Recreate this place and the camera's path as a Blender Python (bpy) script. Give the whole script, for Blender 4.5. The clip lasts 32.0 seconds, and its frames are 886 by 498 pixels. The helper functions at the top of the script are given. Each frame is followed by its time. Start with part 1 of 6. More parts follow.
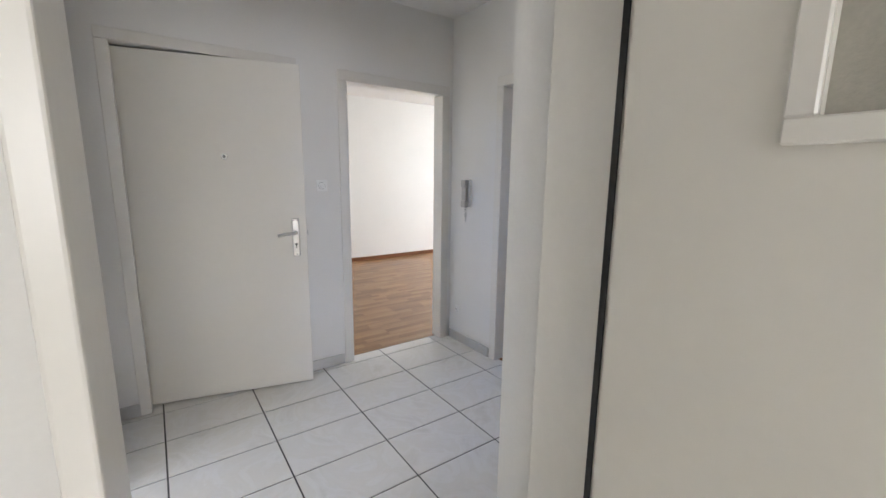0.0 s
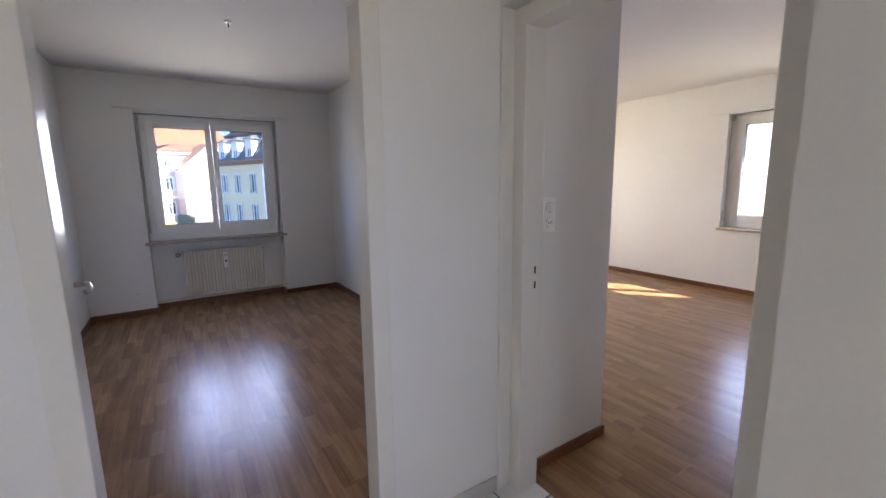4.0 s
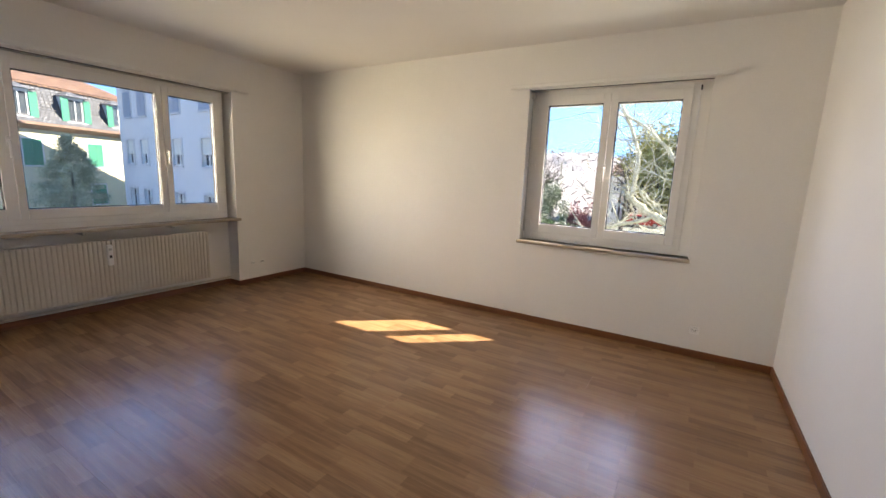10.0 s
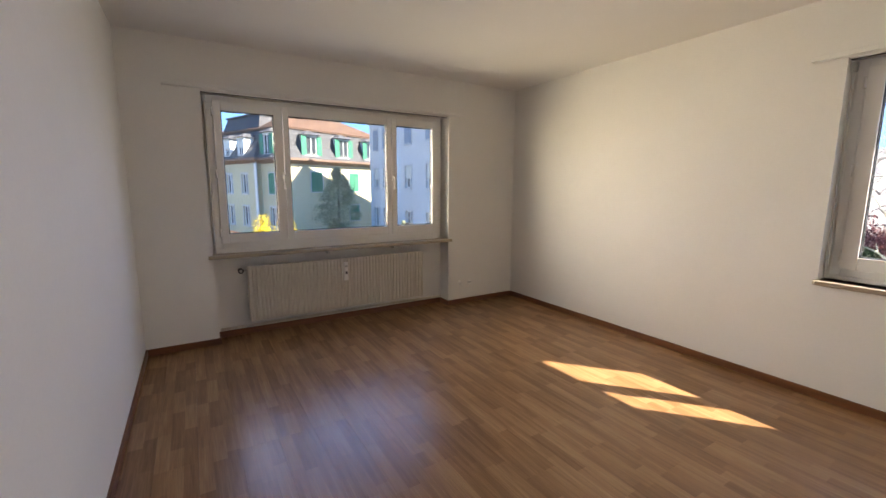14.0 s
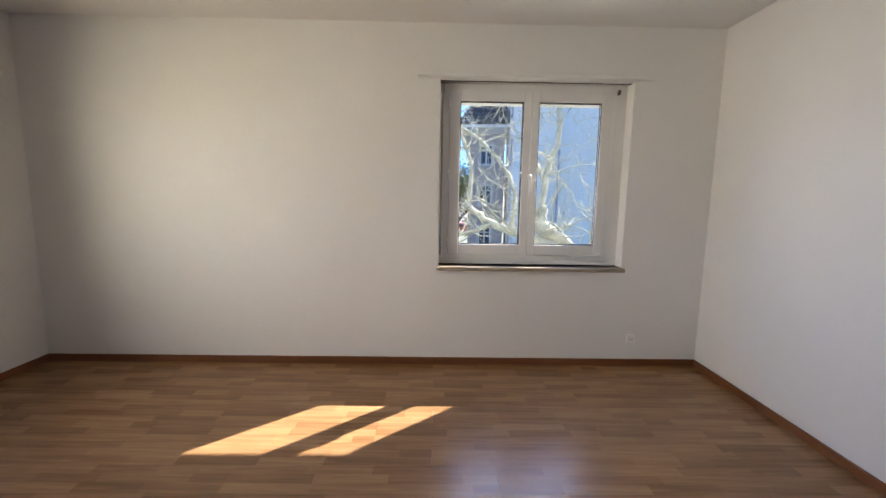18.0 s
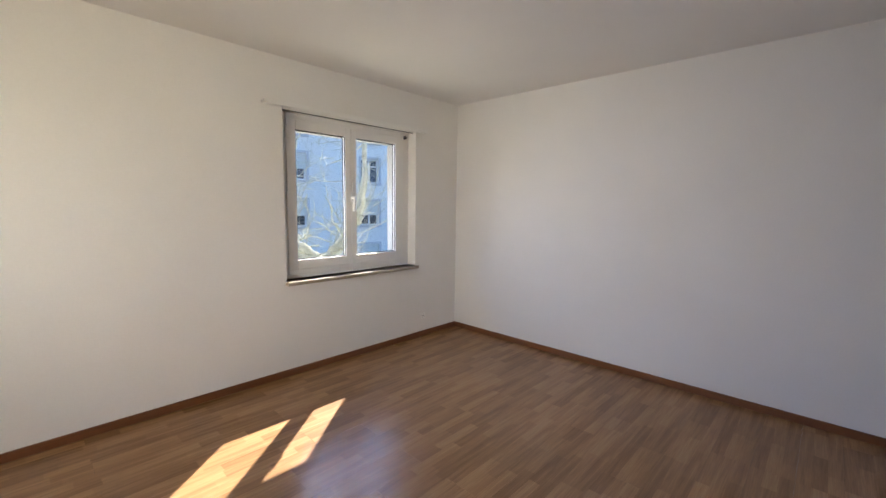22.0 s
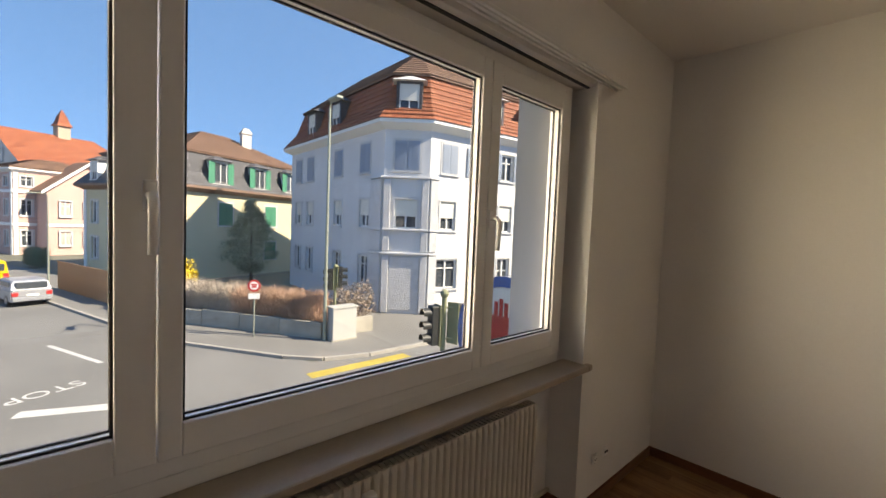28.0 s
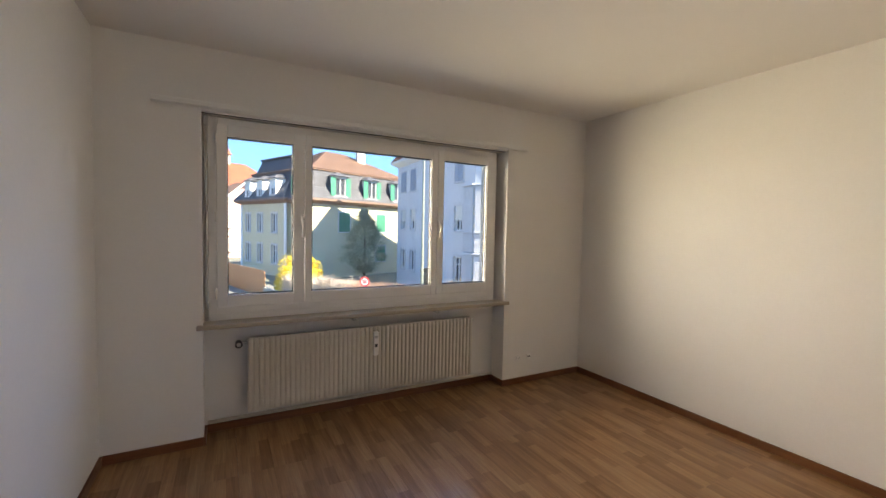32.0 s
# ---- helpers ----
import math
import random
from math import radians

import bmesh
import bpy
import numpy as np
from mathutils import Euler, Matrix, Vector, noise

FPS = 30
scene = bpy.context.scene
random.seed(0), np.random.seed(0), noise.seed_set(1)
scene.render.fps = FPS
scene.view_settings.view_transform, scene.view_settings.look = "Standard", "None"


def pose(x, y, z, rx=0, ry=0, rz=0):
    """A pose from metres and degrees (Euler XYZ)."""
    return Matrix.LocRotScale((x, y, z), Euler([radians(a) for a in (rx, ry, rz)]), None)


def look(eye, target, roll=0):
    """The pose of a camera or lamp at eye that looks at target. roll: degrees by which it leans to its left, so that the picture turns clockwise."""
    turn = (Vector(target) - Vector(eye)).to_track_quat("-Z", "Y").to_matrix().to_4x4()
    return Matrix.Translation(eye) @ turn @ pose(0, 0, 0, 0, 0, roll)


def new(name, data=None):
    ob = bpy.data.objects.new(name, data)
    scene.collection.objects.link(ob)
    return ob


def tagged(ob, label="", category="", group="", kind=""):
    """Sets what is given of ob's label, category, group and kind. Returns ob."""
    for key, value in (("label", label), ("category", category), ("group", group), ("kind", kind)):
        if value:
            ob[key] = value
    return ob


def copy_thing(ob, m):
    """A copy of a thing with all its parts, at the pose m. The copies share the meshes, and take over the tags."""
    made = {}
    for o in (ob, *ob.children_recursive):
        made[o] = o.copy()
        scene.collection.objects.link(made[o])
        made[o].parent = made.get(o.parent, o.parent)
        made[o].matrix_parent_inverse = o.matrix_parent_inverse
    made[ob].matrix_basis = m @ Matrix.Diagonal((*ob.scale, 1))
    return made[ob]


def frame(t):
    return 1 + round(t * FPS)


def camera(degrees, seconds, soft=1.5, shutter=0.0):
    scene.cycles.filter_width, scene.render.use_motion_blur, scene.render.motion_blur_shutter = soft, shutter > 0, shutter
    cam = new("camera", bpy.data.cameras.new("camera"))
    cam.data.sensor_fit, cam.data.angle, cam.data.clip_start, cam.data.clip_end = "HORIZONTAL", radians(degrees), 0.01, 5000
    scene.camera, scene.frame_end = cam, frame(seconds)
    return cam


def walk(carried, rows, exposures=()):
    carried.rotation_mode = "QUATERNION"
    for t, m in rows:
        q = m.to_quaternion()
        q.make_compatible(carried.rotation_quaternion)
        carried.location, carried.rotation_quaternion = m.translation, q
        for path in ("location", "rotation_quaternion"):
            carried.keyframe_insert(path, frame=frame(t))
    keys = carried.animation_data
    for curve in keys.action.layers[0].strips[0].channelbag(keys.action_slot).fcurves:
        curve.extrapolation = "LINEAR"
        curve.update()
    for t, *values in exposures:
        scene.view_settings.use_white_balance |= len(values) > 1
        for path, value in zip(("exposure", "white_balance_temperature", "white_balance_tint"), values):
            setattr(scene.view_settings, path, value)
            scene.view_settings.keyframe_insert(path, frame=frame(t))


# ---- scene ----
cam = camera(94.3, 32.0)
PATH = [
    (0, (1.349, 1.107, 1.38), (0.214, -0.502, 1.03), 0.7),
    (0.5, (1.2, 0.8, 1.396), (-0.077, -0.694, 1.027), 3.3),
    (1, (1.014, 0.476, 1.401), (-0.373, -0.93, 1.086), 1.0),
    (1.5, (0.896, 0.193, 1.392), (-0.635, -1.05, 1.06), -0.4),
    (2, (0.842, -0.13, 1.384), (-0.996, -0.853, 1.07), -1.0),
    (2.5, (0.815, -0.394, 1.375), (-1.153, -0.326, 1.021), -1.5),
    (3, (0.782, -0.608, 1.379), (-1.026, 0.167, 1.022), -1.4),
    (3.5, (0.692, -0.749, 1.395), (-1.023, 0.237, 1.105), -2.7),
    (4, (0.632, -0.813, 1.401), (-1.029, 0.256, 1.086), -0.8),
    (4.5, (0.57, -0.773, 1.392), (-0.908, 0.52, 1.015), 0.3),
    (6.5, (0.082, -0.028, 1.413), (-0.709, 1.76, 0.994), 1.8),
    (7, (-0.038, 0.19, 1.393), (-0.723, 2.019, 0.96), 1.6),
    (7.5, (-0.138, 0.424, 1.396), (-0.737, 2.282, 0.959), 1.4),
    (8, (-0.185, 0.63, 1.371), (-0.704, 2.512, 0.938), 1.4),
    (8.5, (-0.246, 0.839, 1.38), (-0.81, 2.713, 0.966), 1.8),
    (9, (-0.302, 0.979, 1.399), (-1.003, 2.808, 0.993), 2.2),
    (9.5, (-0.408, 1.089, 1.398), (-1.238, 2.87, 1.024), 2.3),
    (10, (-0.46, 1.171, 1.373), (-1.461, 2.867, 1.024), 2.4),
    (10.5, (-0.515, 1.197, 1.405), (-1.687, 2.776, 1.046), 2.1),
    (11, (-0.52, 1.244, 1.404), (-1.87, 2.679, 1.058), 2.0),
    (11.5, (-0.502, 1.338, 1.403), (-2.015, 2.602, 1.069), 1.6),
    (12, (-0.502, 1.369, 1.394), (-2.133, 2.481, 1.073), 1.1),
    (12.5, (-0.508, 1.374, 1.39), (-2.214, 2.371, 1.082), 0.7),
    (13, (-0.573, 1.382, 1.384), (-2.302, 2.34, 1.08), 0.3),
    (13.5, (-0.715, 1.41, 1.397), (-2.434, 2.384, 1.092), 0.1),
    (15.5, (-1.335, 1.673, 1.397), (-2.72, 3.095, 1.151), 1.0),
    (16, (-1.514, 1.684, 1.429), (-2.687, 3.283, 1.176), 0.7),
    (16.5, (-1.644, 1.704, 1.447), (-2.538, 3.472, 1.171), 0.5),
    (17, (-1.727, 1.791, 1.395), (-2.345, 3.675, 1.132), 0.6),
    (17.5, (-1.823, 1.82, 1.352), (-2.112, 3.784, 1.105), 1.1),
    (18, (-1.86, 1.827, 1.356), (-1.828, 3.808, 1.087), 0.9),
    (18.5, (-1.999, 1.804, 1.385), (-1.595, 3.741, 1.093), 1.3),
    (19, (-2.092, 1.786, 1.363), (-1.339, 3.616, 1.073), 1.1),
    (19.5, (-2.147, 1.818, 1.377), (-1.065, 3.475, 1.09), 2.0),
    (20, (-2.373, 1.843, 1.365), (-1.04, 3.318, 1.15), 2.9),
    (20.5, (-2.616, 1.801, 1.393), (-1.199, 3.199, 1.195), 2.9),
    (21, (-2.899, 1.751, 1.378), (-1.461, 3.125, 1.16), 1.0),
    (21.5, (-3.148, 1.765, 1.387), (-1.682, 3.111, 1.187), 0.1),
    (22, (-3.385, 1.767, 1.447), (-1.937, 3.13, 1.233), 0.8),
    (22.5, (-3.611, 1.713, 1.441), (-2.219, 3.128, 1.198), 2.0),
    (23, (-3.813, 1.639, 1.438), (-2.551, 3.165, 1.154), 2.8),
    (23.5, (-3.921, 1.606, 1.423), (-2.894, 3.297, 1.129), 2.8),
    (24, (-4.018, 1.631, 1.395), (-3.263, 3.463, 1.122), 2.5),
    (24.5, (-4.066, 1.684, 1.396), (-3.604, 3.614, 1.148), 2.4),
    (25, (-4.141, 1.767, 1.394), (-3.954, 3.746, 1.177), 2.5),
    (25.5, (-4.19, 1.825, 1.413), (-4.297, 3.813, 1.22), 2.5),
    (26, (-4.223, 1.839, 1.421), (-4.623, 3.792, 1.262), 1.8),
    (26.5, (-4.239, 1.868, 1.412), (-4.911, 3.747, 1.287), 2.2),
    (28.5, (-3.682, 2.129, 1.463), (-5.297, 3.304, 1.356), 1.8),
    (29, (-3.445, 2.058, 1.428), (-5.133, 3.125, 1.315), 1.4),
    (29.5, (-3.216, 2.039, 1.436), (-4.942, 3.042, 1.307), 1.2),
    (30, (-2.94, 2.043, 1.412), (-4.678, 3.024, 1.276), 1.2),
    (30.5, (-2.687, 2.023, 1.416), (-4.428, 2.999, 1.291), 1.0),
    (31, (-2.414, 1.93, 1.388), (-4.156, 2.909, 1.291), 0.7),
    (31.5, (-2.166, 1.792, 1.41), (-3.899, 2.788, 1.33), 0.5),
    (32, (-1.847, 1.725, 1.459), (-3.61, 2.665, 1.36), 1.2),
]
EXPOSURES = [(0.0, 2.86, 6500, 11), (2.0, 2.95, 6400, 12), (4.0, 2.76, 6750, 14), (6.5, 2.7, 7100, 14), (8.0, 2.8, 6600, 10), (9.0, 2.48, 7450, 9), (10.0, 2.42, 7700, 11), (13.0, 2.45, 7800, 11),
             (16.0, 2.18, 7500, 12), (17.0, 2.15, 7800, 13), (18.0, 2.17, 6900, 10), (20.0, 2.2, 6950, 10), (23.0, 2.27, 6950, 10), (24.3, 2.17, 7100, 11), (26.5, 1.45, 8500, 14), (28.5, 1.42, 8700, 12), (30.0, 2.05, 8900, 13), (31.0, 2.25, 9100, 12), (32.0, 2.35, 7900, 10)]
walk(cam, [(t, look(eye, target, roll)) for t, eye, target, roll in PATH], EXPOSURES)

# ---- world and sun ----
SUN_WAY = Vector((-0.87, -0.74, -0.96)).normalized()
world = bpy.data.worlds.new("sky")
scene.world = world
world.use_nodes = True
wt = world.node_tree
bg = wt.nodes["Background"]
sky = wt.nodes.new("ShaderNodeTexSky")
sky.sky_type = "NISHITA"
sky.sun_disc = False
sky.dust_density = 0.0
sky.altitude = 1200.0
sky.air_density = 1.0
sky.ozone_density = 3.0
sky.sun_elevation = math.asin(-SUN_WAY.z)
sky.sun_rotation = math.atan2(-SUN_WAY.x, -SUN_WAY.y)
# a haze-free spring sky: the blue of the upper air reaches down to the roofs
sky_way = wt.nodes.new("ShaderNodeTexCoord")
sky_lift = wt.nodes.new("ShaderNodeVectorMath")
sky_lift.operation = "ADD"
sky_lift.inputs[1].default_value = (0.0, 0.0, 0.38)
sky_unit = wt.nodes.new("ShaderNodeVectorMath")
sky_unit.operation = "NORMALIZE"
wt.links.new(sky_way.outputs["Generated"], sky_lift.inputs[0])
wt.links.new(sky_lift.outputs[0], sky_unit.inputs[0])
wt.links.new(sky_unit.outputs[0], sky.inputs["Vector"])
sky_blue = wt.nodes.new("ShaderNodeVectorMath")
sky_blue.operation = "MULTIPLY"
sky_blue.inputs[1].default_value = (0.70, 0.97, 1.14)
wt.links.new(sky.outputs["Color"], sky_blue.inputs[0])
wt.links.new(sky_blue.outputs[0], bg.inputs["Color"])
bg.inputs["Strength"].default_value = 0.15
sun = new("sun", bpy.data.lights.new("sun", "SUN"))
sun.data.energy = 4.5
sun.data.angle = radians(0.53)
sun.data.color = (1.0, 0.985, 0.96)
sun.matrix_world = look((0, 0, 30), Vector((0, 0, 30)) + SUN_WAY)


def window_light(name, m, width, height, watts, colour=(0.80, 0.89, 1.0)):
    """An area lamp added in a window's opening to stand in for light from outside."""
    ob = new(name, bpy.data.lights.new(name, "AREA"))
    ob.data.shape, ob.data.size, ob.data.size_y = "RECTANGLE", width, height
    ob.data.energy, ob.data.color = watts, colour
    ob.matrix_world = m
    return ob


def directed(ob, degrees):
    ob.data.spread = radians(degrees)


# the sky's blue light falls down into the rooms; what the sunlit houses and the street throw back comes in level and warm
# warm strips, added and turned to throw a glow on the north wall
for y in (1.83, 2.28, 2.73, 3.18, 3.63):
    directed(window_light("house_light_street", look((-5.26, y, 1.5), (-4.42, y + 0.54, 1.46)), 0.42, 1.3, 1.55, (1.0, 0.90, 0.70)), 100)
directed(window_light("sky_light_above_street", look((-5.46, 2.75, 1.58), (-3.2, 2.75, 0.2)), 2.3, 1.4, 4.6, (0.27, 0.44, 1.0)), 125)
directed(window_light("sky_light_side", look((-1.13, 5.44, 1.5), (-1.13, 3.4, 0.2)), 1.38, 1.25, 4.0, (0.29, 0.46, 1.0)), 130)
directed(window_light("house_light_side", look((-1.13, 5.46, 1.5), (-1.13, 0, 2.0)), 1.38, 1.25, 3.0, (1.0, 0.94, 0.83)), 125)
directed(window_light("sky_light_bedroom", look((-5.46, -0.4, 1.58), (-3.2, -0.4, 0.2)), 1.55, 1.45, 5.0, (0.27, 0.44, 1.0)), 125)
directed(window_light("house_light_bedroom", look((-5.48, -0.4, 1.58), (0, -0.4, 2.5)), 1.55, 1.45, 4.4, (1.0, 0.96, 0.86)), 120)
window_light("sky_light_room", look((-5.44, -3.45, 1.6), (0, -3.45, -0.6)), 1.85, 1.45, 48, (0.9, 0.95, 1.0))
window_light("sky_light_kitchen", look((1.55, 5.44, 1.5), (1.55, 0, -0.6)), 1.44, 1.25, 16, (0.97, 0.96, 0.96))
# added lamp in an unseen, made-up side room; it only brightens the hall
window_light("hall_fill_light", look((3.32, -0.6, 1.55), (0, -0.6, -0.1)), 1.1, 1.15, 3.0, (1.0, 0.97, 0.92))

# ---- materials ----
def material(name, colour, rough=0.6, metal=0.0, spec=0.5):
    m = bpy.data.materials.new(name)
    m.use_nodes = True
    b = m.node_tree.nodes["Principled BSDF"]
    b.inputs["Base Color"].default_value = (*colour, 1)
    b.inputs["Roughness"].default_value = rough
    b.inputs["Metallic"].default_value = metal
    b.inputs["Specular IOR Level"].default_value = spec
    return m


def node(m, kind, **values):
    n = m.node_tree.nodes.new(kind)
    for key, value in values.items():
        n.inputs[key.replace("_", " ")].default_value = value
    return n


def wire(m, a, b):
    m.node_tree.links.new(a, b)


def shader(m):
    return m.node_tree.nodes["Principled BSDF"]


def coords(m, scale=(1, 1, 1), space="Object"):
    tc = m.node_tree.nodes.new("ShaderNodeTexCoord")
    mp = m.node_tree.nodes.new("ShaderNodeMapping")
    mp.inputs["Scale"].default_value = scale
    wire(m, tc.outputs[space], mp.inputs["Vector"])
    return mp.outputs["Vector"]


def ramp(m, fac, stops):
    r = m.node_tree.nodes.new("ShaderNodeValToRGB")
    while len(r.color_ramp.elements) < len(stops):
        r.color_ramp.elements.new(0.5)
    for e, (p, c) in zip(r.color_ramp.elements, stops):
        e.position, e.color = p, (*c, 1)
    wire(m, fac, r.inputs["Fac"])
    return r.outputs["Color"]


def noise_of(m, vec, scale, detail=4, rough=0.55):
    n = node(m, "ShaderNodeTexNoise", Scale=scale, Detail=detail, Roughness=rough)
    wire(m, vec, n.inputs["Vector"])
    return n.outputs["Fac"]


def bump(m, height, strength, distance=0.002):
    b = node(m, "ShaderNodeBump", Strength=strength, Distance=distance)
    wire(m, height, b.inputs["Height"])
    wire(m, b.outputs["Normal"], shader(m).inputs["Normal"])


def mix(m, kind, a, b, fac=None, value=1.0):
    x = m.node_tree.nodes.new("ShaderNodeMix")
    x.data_type, x.blend_type = "RGBA", kind
    x.inputs["Factor"].default_value = value
    if fac is not None:
        wire(m, fac, x.inputs["Factor"])
    wire(m, a, x.inputs[6])
    wire(m, b, x.inputs[7])
    return x.outputs[2]


def mottled(name, colour, rough=0.6, amount=0.08, big=1.5, fine=60, relief=0.15, depth=0.001, metal=0.0, spec=0.5, space="Object"):
    """Paint, plaster, stone: a base colour with broad and fine unevenness and a fine relief."""
    m = material(name, colour, rough, metal, spec)
    v = coords(m, space=space)
    lo = tuple(c * (1 - amount) for c in colour)
    hi = tuple(min(1, c * (1 + amount)) for c in colour)
    broad = ramp(m, noise_of(m, v, big), [(0.3, lo), (0.7, hi)])
    grain = ramp(m, noise_of(m, v, fine, 3), [(0.25, (1 - amount,) * 3), (0.75, (1, 1, 1))])
    wire(m, mix(m, "MULTIPLY", broad, grain), shader(m).inputs["Base Color"])
    if relief:
        bump(m, noise_of(m, v, fine * 2, 4), relief, depth)
    return m


def wood(name, dark, light, rough=0.35, long_axis=0, scale=1.0, per_island=True, spread=0.5):
    """Wood with grain along one axis; each strip and each board takes a tone of its own."""
    m = material(name, light, rough)
    s = [26 * scale] * 3
    s[long_axis] = 1.6 * scale
    v = coords(m, s)
    g = noise_of(m, v, 1.0, 6, 0.62)
    fine = [160 * scale] * 3
    fine[long_axis] = 5 * scale
    f = noise_of(m, coords(m, fine), 1.0, 3, 0.6)
    geo = m.node_tree.nodes.new("ShaderNodeNewGeometry")
    info = m.node_tree.nodes.new("ShaderNodeObjectInfo")
    add = m.node_tree.nodes.new("ShaderNodeMath")
    add.operation = "ADD"
    wire(m, geo.outputs["Random Per Island"], add.inputs[0])
    wire(m, info.outputs["Random"], add.inputs[1])
    wrap = m.node_tree.nodes.new("ShaderNodeMath")
    wrap.operation = "FRACT"
    wire(m, add.outputs[0], wrap.inputs[0])
    tone = node(m, "ShaderNodeMapRange", To_Min=-spread / 2, To_Max=spread / 2)
    wire(m, wrap.outputs[0] if per_island else info.outputs["Random"], tone.inputs["Value"])
    total = m.node_tree.nodes.new("ShaderNodeMath")
    total.operation = "ADD"
    wire(m, g, total.inputs[0])
    wire(m, tone.outputs["Result"], total.inputs[1])
    colour = ramp(m, total.outputs[0], [(0.2, dark), (0.8, light)])
    streak = ramp(m, f, [(0.3, (0.78, 0.78, 0.78)), (0.6, (1, 1, 1))])
    wire(m, mix(m, "MULTIPLY", colour, streak), shader(m).inputs["Base Color"])
    bump(m, f, 0.08, 0.0006)
    return m


M_WALL = mottled("wall_paint", (0.80, 0.785, 0.75), 0.75, 0.03, 0.9, 90, 0.25, 0.001, spec=0.3)
M_CEIL = mottled("ceiling_paint", (0.80, 0.785, 0.76), 0.85, 0.025, 0.7, 110, 0.2, 0.001, spec=0.2)
M_HALLWALL = M_WALL
M_DOOR = mottled("door_lacquer", (0.76, 0.73, 0.665), 0.15, 0.02, 1.1, 25, 0.03, 0.0008, spec=0.03)
M_TRIM = mottled("frame_lacquer", (0.77, 0.745, 0.69), 0.28, 0.03, 2.0, 40, 0.05, 0.0008)
M_PVC = mottled("window_plastic", (0.80, 0.79, 0.76), 0.32, 0.02, 2.0, 60, 0.02, 0.0005)
# black of the window gaskets, also used to paint the kitchen hinge gap's shade
M_GASKET_GAP = material("gasket_and_gap_shade", (0.02, 0.02, 0.022), 0.6)
M_LAM = wood("laminate_oak", (0.19, 0.094, 0.040), (0.40, 0.224, 0.108), 0.27, 0, spread=0.34)
shader(M_LAM).inputs["Specular IOR Level"].default_value = 0.32
M_SKIRT = wood("skirting_wood", (0.13, 0.045, 0.016), (0.24, 0.09, 0.033), 0.4, 0, per_island=False, spread=0.2)
M_SKIRT_Y = wood("skirting_wood_y", (0.13, 0.045, 0.016), (0.24, 0.09, 0.033), 0.4, 1, per_island=False, spread=0.2)
M_STONE = mottled("sill_stone", (0.40, 0.335, 0.255), 0.42, 0.07, 6, 90, 0.15, 0.001)
M_RAD = mottled("radiator_enamel", (0.66, 0.62, 0.54), 0.38, 0.03, 3, 50, 0.03, 0.0005)
M_STEEL = mottled("brushed_steel", (0.55, 0.54, 0.52), 0.32, 0.05, 8, 200, 0.05, 0.0003, metal=1.0)
M_WHITEPL = mottled("white_plastic", (0.86, 0.855, 0.83), 0.35, 0.02, 5, 80, 0.02, 0.0003)
M_GREYPL = material("grey_plastic", (0.52, 0.52, 0.50), 0.45)
M_DARK = material("dark_plastic", (0.03, 0.03, 0.03), 0.5)
M_GROUT = mottled("grout", (0.085, 0.08, 0.072), 0.9, 0.15, 5, 150, 0.3, 0.002)
M_SLAB = mottled("concrete", (0.42, 0.41, 0.39), 0.85, 0.12, 1.0, 30, 0.3, 0.003)
M_RENDERWALL = mottled("outside_render", (0.42, 0.41, 0.375), 0.9, 0.08, 0.8, 40, 0.4, 0.004)


def glass(name, tint=(1, 1, 1)):
    m = material(name, tint, 0.0)
    nt = m.node_tree
    nt.nodes.remove(shader(m))
    clear = nt.nodes.new("ShaderNodeBsdfTransparent")
    clear.inputs["Color"].default_value = (0.985, 0.99, 0.988, 1)
    gloss = nt.nodes.new("ShaderNodeBsdfGlossy")
    gloss.inputs["Roughness"].default_value = 0.0
    facing = nt.nodes.new("ShaderNodeLayerWeight")
    facing.inputs["Blend"].default_value = 0.5
    power = nt.nodes.new("ShaderNodeMath")
    power.operation = "POWER"
    power.inputs[1].default_value = 5.0
    wire(m, facing.outputs["Facing"], power.inputs[0])
    fres = nt.nodes.new("ShaderNodeMath")
    fres.operation = "MULTIPLY_ADD"
    fres.inputs[1].default_value = 0.6
    fres.inputs[2].default_value = 0.022
    wire(m, power.outputs[0], fres.inputs[0])
    mx = nt.nodes.new("ShaderNodeMixShader")
    wire(m, fres.outputs[0], mx.inputs["Fac"])
    wire(m, clear.outputs[0], mx.inputs[1])
    wire(m, gloss.outputs[0], mx.inputs[2])
    wire(m, mx.outputs[0], nt.nodes["Material Output"].inputs["Surface"])
    return m


M_GLASS = glass("window_glass")


def tile_material():
    m = material("hall_tile", (0.72, 0.70, 0.66), 0.14)
    v = coords(m, (1, 1, 1))
    info = m.node_tree.nodes.new("ShaderNodeObjectInfo")
    shift = m.node_tree.nodes.new("ShaderNodeVectorMath")
    shift.operation = "ADD"
    wire(m, v, shift.inputs[0])
    big = m.node_tree.nodes.new("ShaderNodeVectorMath")
    big.operation = "SCALE"
    big.inputs["Scale"].default_value = 40
    comb = m.node_tree.nodes.new("ShaderNodeCombineXYZ")
    wire(m, info.outputs["Random"], comb.inputs["X"])
    wire(m, info.outputs["Random"], comb.inputs["Y"])
    wire(m, comb.outputs[0], big.inputs[0])
    wire(m, big.outputs[0], shift.inputs[1])
    n = node(m, "ShaderNodeTexNoise", Scale=3.2, Detail=6.0, Roughness=0.6, Distortion=1.6)
    wire(m, shift.outputs[0], n.inputs["Vector"])
    c = ramp(m, n.outputs["Fac"], [(0.30, (0.70, 0.68, 0.63)), (0.47, (0.80, 0.785, 0.75)), (0.53, (0.76, 0.74, 0.69)), (0.75, (0.82, 0.805, 0.77))])
    wire(m, c, shader(m).inputs["Base Color"])
